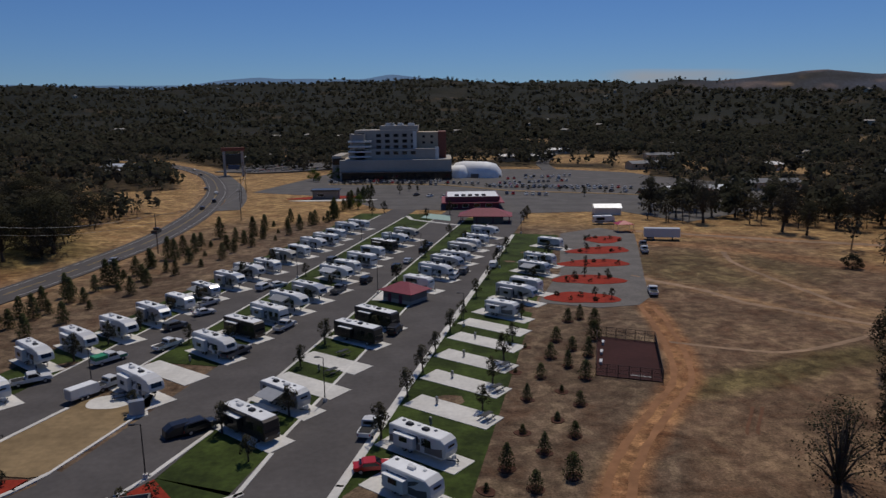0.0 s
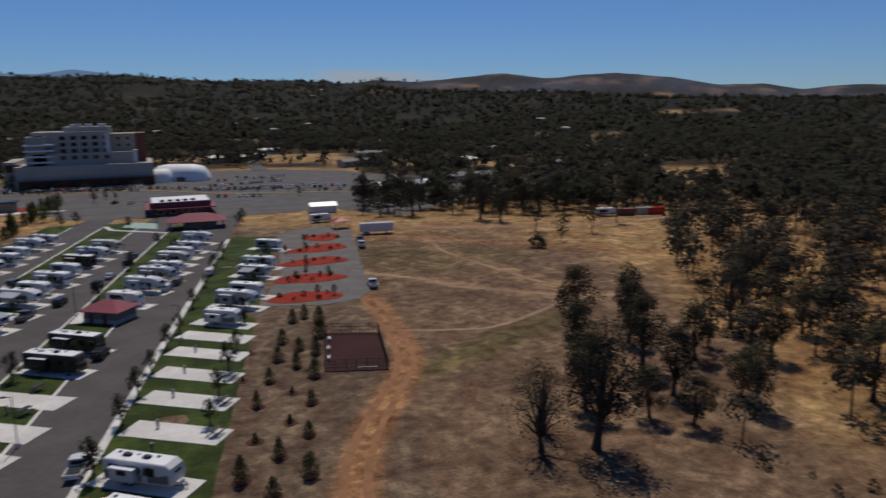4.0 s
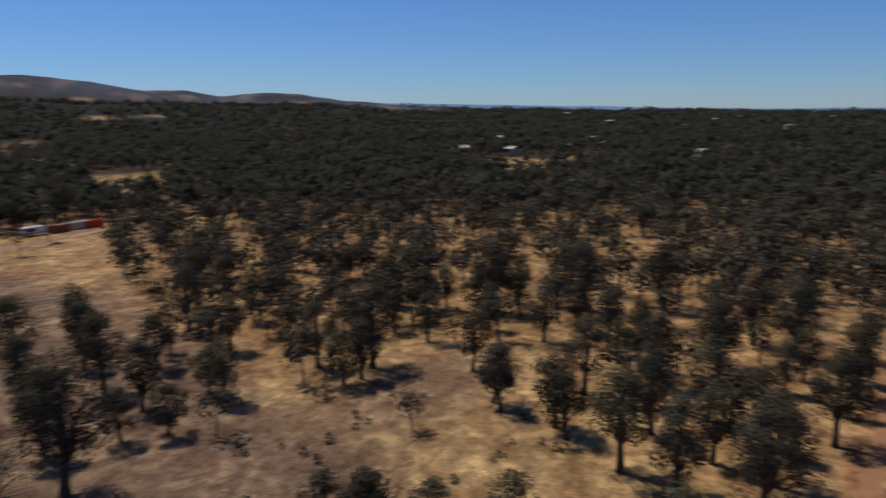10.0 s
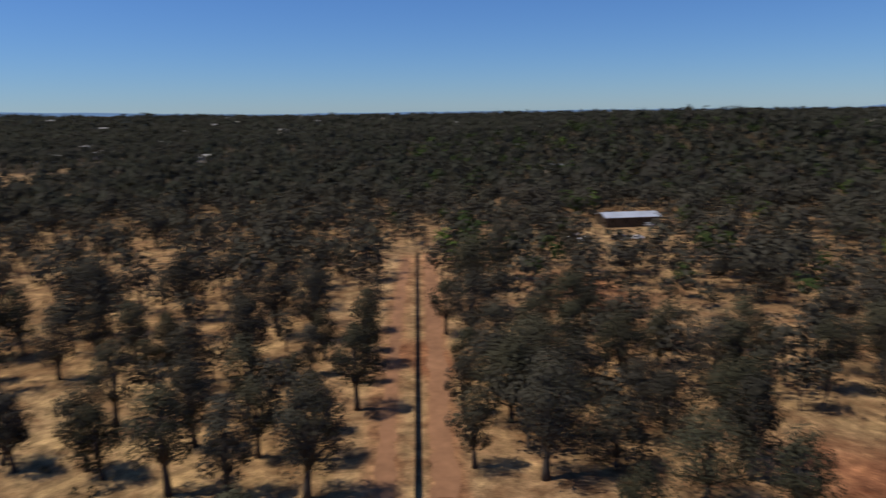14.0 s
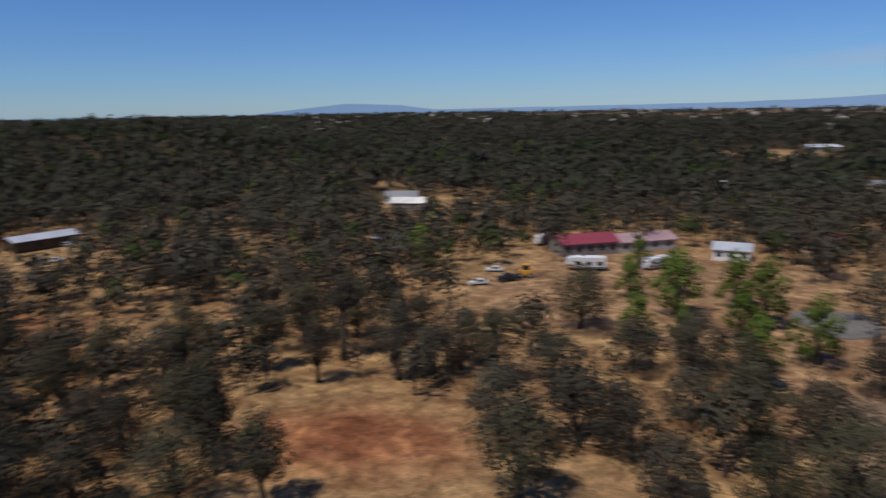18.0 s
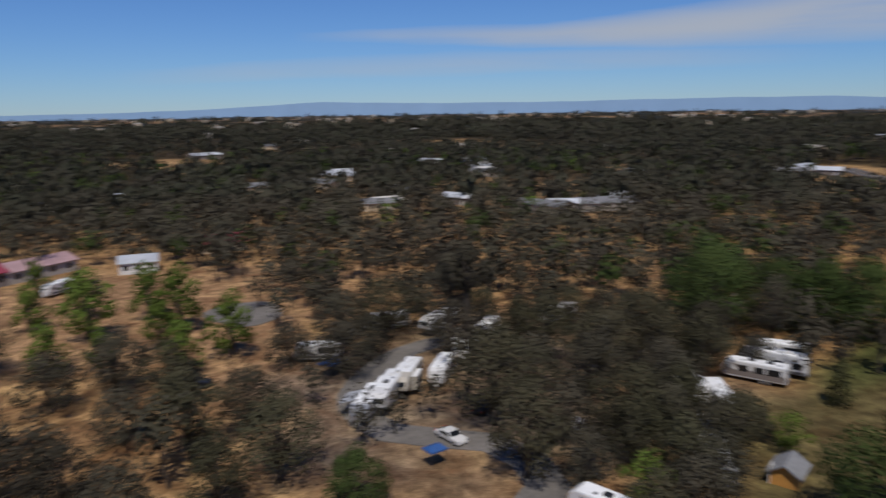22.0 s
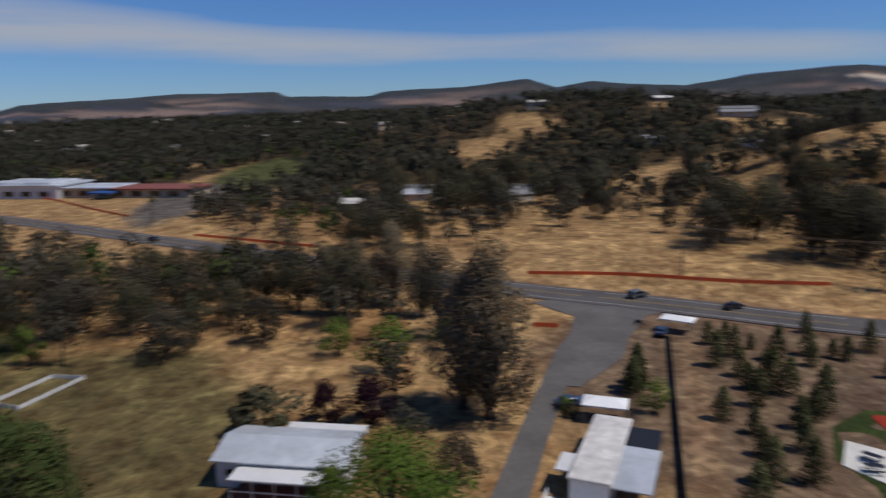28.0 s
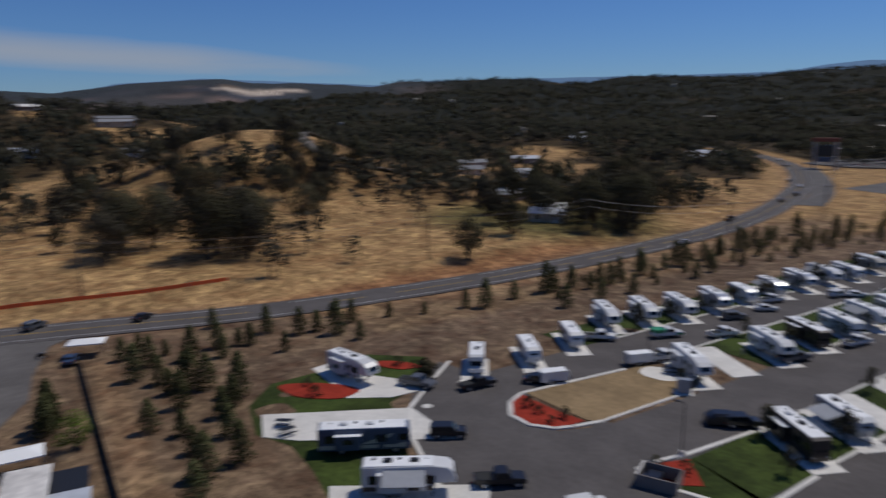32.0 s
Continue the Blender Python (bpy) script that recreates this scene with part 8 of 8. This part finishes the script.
structure("gravel_yard", Mesh().poly(blob(1.0, -128, 6, 9, 20, 3), -0.1, 0.09 + max(0, tall(1, -128))), M_GRAVEL, "pale gravel yard beside the drive", "yard")

# ---- old campers under the oaks ----
OLD = [("fw_white", -15.4, -79.6, 62), ("fw_cream", -18.8, -83.5, 62), ("tt_white", -24, -85.5, 60), ("tt_slide", -29.2, -95, 80), ("tt_white", -35.6, -100.5, 50), ("fw_white", -29.4, -106, 40), ("tt_white", -9, -98.5, -15), ("tt_awn", -12.6, -77.4, 62),
       ("tt_slide", -62.6, -72, -50), ("fw_white", -66.8, -73.6, -52), ("tt_white", -71.6, -77.2, -40), ("tt_white", -52.6, -66, 70), ("tt_white", -45.2, -57.6, 60), ("tt_slide", -28.4, -48.2, -58), ("tt_white", -42.4, -53, 70), ("tt_white", -50, -105, 20),
       ("tt_white", -56.8, -96, 10), ("tt_slide", -51.6, -70.2, 75), ("tt_awn", -21.6, -110.4, 0)]
for k, x, y, t in OLD:
    put_rv(k, x, y, t, 0.0, "old campers under the oaks")
for x, y, L, W, t in ((-10.4, -92.4, 3.4, 2.4, 40), (-16.9, -63.4, 1.9, 1.5, 20)):
    tp = thing("tarp_shelter", "blue tarpaulin stretched over a low frame", "tarp", pose(x, y, 0, 0, 0, t), "blue tarps")
    part("tarp", hip(L, W, 1.7, 0.5, L * 0.6, 0.1), M_TARP, tp)
    for sx in (-1, 1):
        for sy in (-1, 1):
            part("post", Mesh().tube([(sx * L * .45, sy * W * .45, -0.1), (sx * L * .45, sy * W * .45, 1.72)], [0.03, 0.03], 4), M_POST, tp)
structure("gravel_track", ribbon([(-16, -48), (-26, -56), (-24, -66), (-14, -72), (-12, -84), (-22, -98), (-40, -104)], 4.5, 0.07), M_GRAVEL, "grey gravel track between the old campers", "track")
for i, (x, y) in enumerate(((-27, -62), (-31, -58), (-20, -68), (-48, -62), (-49.5, -68), (-26, -74), (-34, -66), (-41, -64))):
    put_car(("ck", "pk", "cw", "cs", "sg", "ck", "cw", "sk")[i], x, y, 40 + i * 37, 0.02)

# ---- the small shed, white fence ring and lawn ----
hut = house(-48.2, -50.0, 3.2, 2.5, 1.5, 35, M_SHINGLE, M_WOODY, "small yellow wooden shed with a grey roof on the lawn", "garden_shed", 0.8, wins=1)
RING = [(-79.4, -62.2), (-88.8, -59.6), (-88.4, -54.8), (-78.2, -57.4)]
wf = thing("white_fence", "low white board fence round a small plot", "fence")
for a, b in zip(RING, RING[1:] + RING[:1]):
    a, b = np.array(a), np.array(b)
    L = np.linalg.norm(b - a)
    turn = math.degrees(math.atan2(*(b - a)[::-1]))
    mm = pose(*((a + b) / 2), 0, 0, 0, turn)
    for zz in (0.1, 0.36):
        ob = part("board", Mesh().box(-L / 2, L / 2, -0.03, 0.03, zz, zz + 0.24), M_WOODW, wf)
        ob.matrix_basis = mm
    for k in range(5):
        ob = part("post", Mesh().box(-0.07, 0.07, -0.07, 0.07, -0.2, 0.68), M_WOODW, wf)
        ob.location = (*(a + (b - a) * k / 5), 0)

# ---- mobile homes by the access road ----
mh = thing("mobile_home", "pale grey double-wide mobile home with a long porch", "building", pose(-63.8, -18.8, 0, 0, 0, 84))
part("wall", Mesh().box(-6.5, 6.5, -3.6, 3.6, 0.0, 2.9), M_WOODW, mh)
part("roof", gable(13, 7.2, 2.9, 0.9), M_TINROOF, mh)
part("porch_roof", Mesh().box(-4.0, 5.2, -6.4, -3.5, 2.35, 2.5, 0.03), M_WHITE, mh, "white flat porch roof")
part("rear_awning", Mesh().box(-2.5, 6.4, 3.5, 6.2, 2.4, 2.55, 0.03), M_WHITE, mh, "white flat awning")
part("porch_floor", Mesh().box(-4.0, 5.2, -6.2, -3.6, 0.0, 0.55), M_BRICKRED, mh, "red-brown porch deck")
for k in range(5):
    part("porch_post", Mesh().box(-3.9 + 2.2 * k, -3.8 + 2.2 * k, -6.3, -6.2, 0.5, 2.36), M_WOODW, mh)
part("porch_rail", Mesh().box(-4.0, 5.2, -6.32, -6.24, 1.2, 1.3), M_WOODW, mh)
for wx in (-5.6, -2.6, 0.4, 3.6):
    window(mh, wx, wx + 1.1, 1.2, 2.1, -3.6)
part("door", Mesh().box(2.0, 2.9, -3.66, -3.58, 0.55, 2.5), M_STUCCO_D, mh)
m2 = thing("mobile_home", "long old mobile home with a rust-streaked white roof and side awnings", "building", pose(-64, 11.9, 0, 0, 0, 160.5))
part("wall", Mesh().box(-7.0, 7.0, -1.8, 1.8, 0.0, 2.8), M_WOODW, m2)
part("roof", Mesh().box(-7.2, 7.2, -2.0, 2.0, 2.8, 3.05, 0.08), M_RUSTROOF, m2, "rust-streaked white roof")
part("side_awning", Mesh().box(-7.0, 1.6, -5.5, -1.9, 2.5, 2.65, 0.04), M_TINROOF, m2, "pale metal side awning")
part("side_awning", Mesh().box(-5.2, -1.6, 1.9, 3.6, 2.4, 2.55, 0.04), M_WHITE, m2, "white side awning")
part("pergola", Mesh().box(1.7, 6.6, -5.2, -1.9, 2.3, 2.4), M_DARKM, m2, "dark slatted side cover")
part("deck", Mesh().box(-10.0, -7.05, -3.2, 3.8, 0.0, 0.7), M_WOODW, m2, "white-railed deck")
for k in range(6):
    part("awning_post", Mesh().box(-6.9 + 1.6 * k, -6.8 + 1.6 * k, -5.4, -5.3, 0, 2.5), M_WOODW, m2)
for zz in (0.95, 1.25, 1.55):
    part("deck_rail", Mesh().box(-10.02, -9.95, -3.2, 3.8, zz, zz + 0.1), M_WOODW, m2)
    part("deck_rail", Mesh().box(-10.0, -7.1, 3.74, 3.8, zz, zz + 0.1), M_WOODW, m2)
for k in range(4):
    part("window", Mesh().box(-5.8 + 3.0 * k, -4.4 + 3.0 * k, 1.78, 1.85, 1.2, 2.1), M_GLASS, m2)
cnp = thing("canopy_tent", "white fabric canopy beside the old mobile home", "tent", pose(-76.4, 14.4, 0, 0, 0, 75))
part("canopy", hip(5.0, 3.0, 2.1, 0.6, 2.5, 0.1), M_TENT, cnp)
for sx in (-2.3, 2.3):
    for sy in (-1.3, 1.3):
        part("post", Mesh().box(sx - .04, sx + .04, sy - .04, sy + .04, 0, 2.12), M_STEEL, cnp)
c2 = copy_thing(cnp, pose(-109.6, 31.8, 0, 0, 0, 60))
put_car("cb", -80.3, 11.0, 110, 0.05)
put_car("cb", -107.8, 29.0, 150, 0.13)
mc = thing("scooter", "small dark scooter parked at the road's edge", "scooter", pose(-112.8, 26.4, 0.13, 0, 0, 40))
part("frame", Mesh().box(-0.6, 0.5, -0.12, 0.12, 0.4, 0.85, 0.06), M_BLACK, mc)
part("handlebar", Mesh().tube([(0.5, -0.35, 1.05), (0.5, 0.35, 1.05)], [0.025, 0.025], 5), M_STEEL, mc)
for x in (-0.6, 0.65):
    part("wheel", Mesh().wheel(x, 0, 0.28, 0.12), M_TYRE, mc)
put_tree("bush", -77.4, 10.6, .55, 0)
yb = put_tree("lime1", -78.6, 10.2, .35, 0)
yb["label"] = "low shrub covered in yellow blossom"

# ---- bring the plan to true bearings, distances and size ----
TURN_ON = [(0, 0), (45, .1), (70, .25), (100, .3), (130, .34), (150, .74), (165, .95), (180, 1.19), (210, 1.25), (235, 1.07), (262, .67), (285, .7), (309, .68), (318, .8), (330, .6), (345, .3), (360, 0)]
TILT_AT = [(0, -10.87), (8, -11.03), (17, -11.17), (30, -11.3), (60, -11.34), (120, -11.38), (160, -11.47), (180, -11.44), (210, -11.22), (262, -11.26), (300, -11.32), (315, -11.22), (335, -11.05), (360, -10.87)]


def true_place(x, y):
    """From the plan to the world: each bearing and each dip below the eye set right."""
    x, y = np.asarray(x, float), np.asarray(y, float)
    r, az = np.hypot(x, y), np.degrees(np.arctan2(x, y)) % 360
    on = np.interp(az, *zip(*TURN_ON))
    dip = np.degrees(np.arctan2(36.0, np.maximum(r, 1.0)))
    tilt = np.interp(az, *zip(*TILT_AT))
    new_dip = -tilt + np.degrees(np.arctan(0.976 * np.tan(np.radians(dip - 11.3))))
    near = smoothstep(15, 45, r) * (1 - smoothstep(420, 800, r))
    k = 1 + near * (np.tan(np.radians(dip)) / np.tan(np.radians(new_dip)) - 1)
    a = np.radians(az + on)
    return r * k * np.sin(a) * SCALE, r * k * np.cos(a) * SCALE, np.radians(on)


def settle(ob):
    m = ob.matrix_basis
    if math.hypot(m.translation.x, m.translation.y) > 1.0:
        x, y, on = true_place(m.translation.x, m.translation.y)
        rot = Matrix.Rotation(-float(on), 4, "Z") @ Matrix.Scale(SCALE, 4) @ m
        rot.translation = (float(x), float(y), m.translation.z * SCALE)
        ob.matrix_basis = rot
        return
    if ob.data is not None and ob.data.name not in settled:
        settled.add(ob.data.name)
        v = np.empty(len(ob.data.vertices) * 3, np.float32)
        ob.data.vertices.foreach_get("co", v)
        v = v.reshape(-1, 3)
        v[:, 0], v[:, 1], _ = true_place(v[:, 0], v[:, 1])
        v[:, 2] *= SCALE
        ob.data.vertices.foreach_set("co", v.ravel())
        ob.data.update()
    for c in ob.children:
        settle(c)


settled = set()
for ob in list(scene.objects):
    if ob.parent is None and ob.type not in ("CAMERA", "LIGHT"):
        settle(ob)
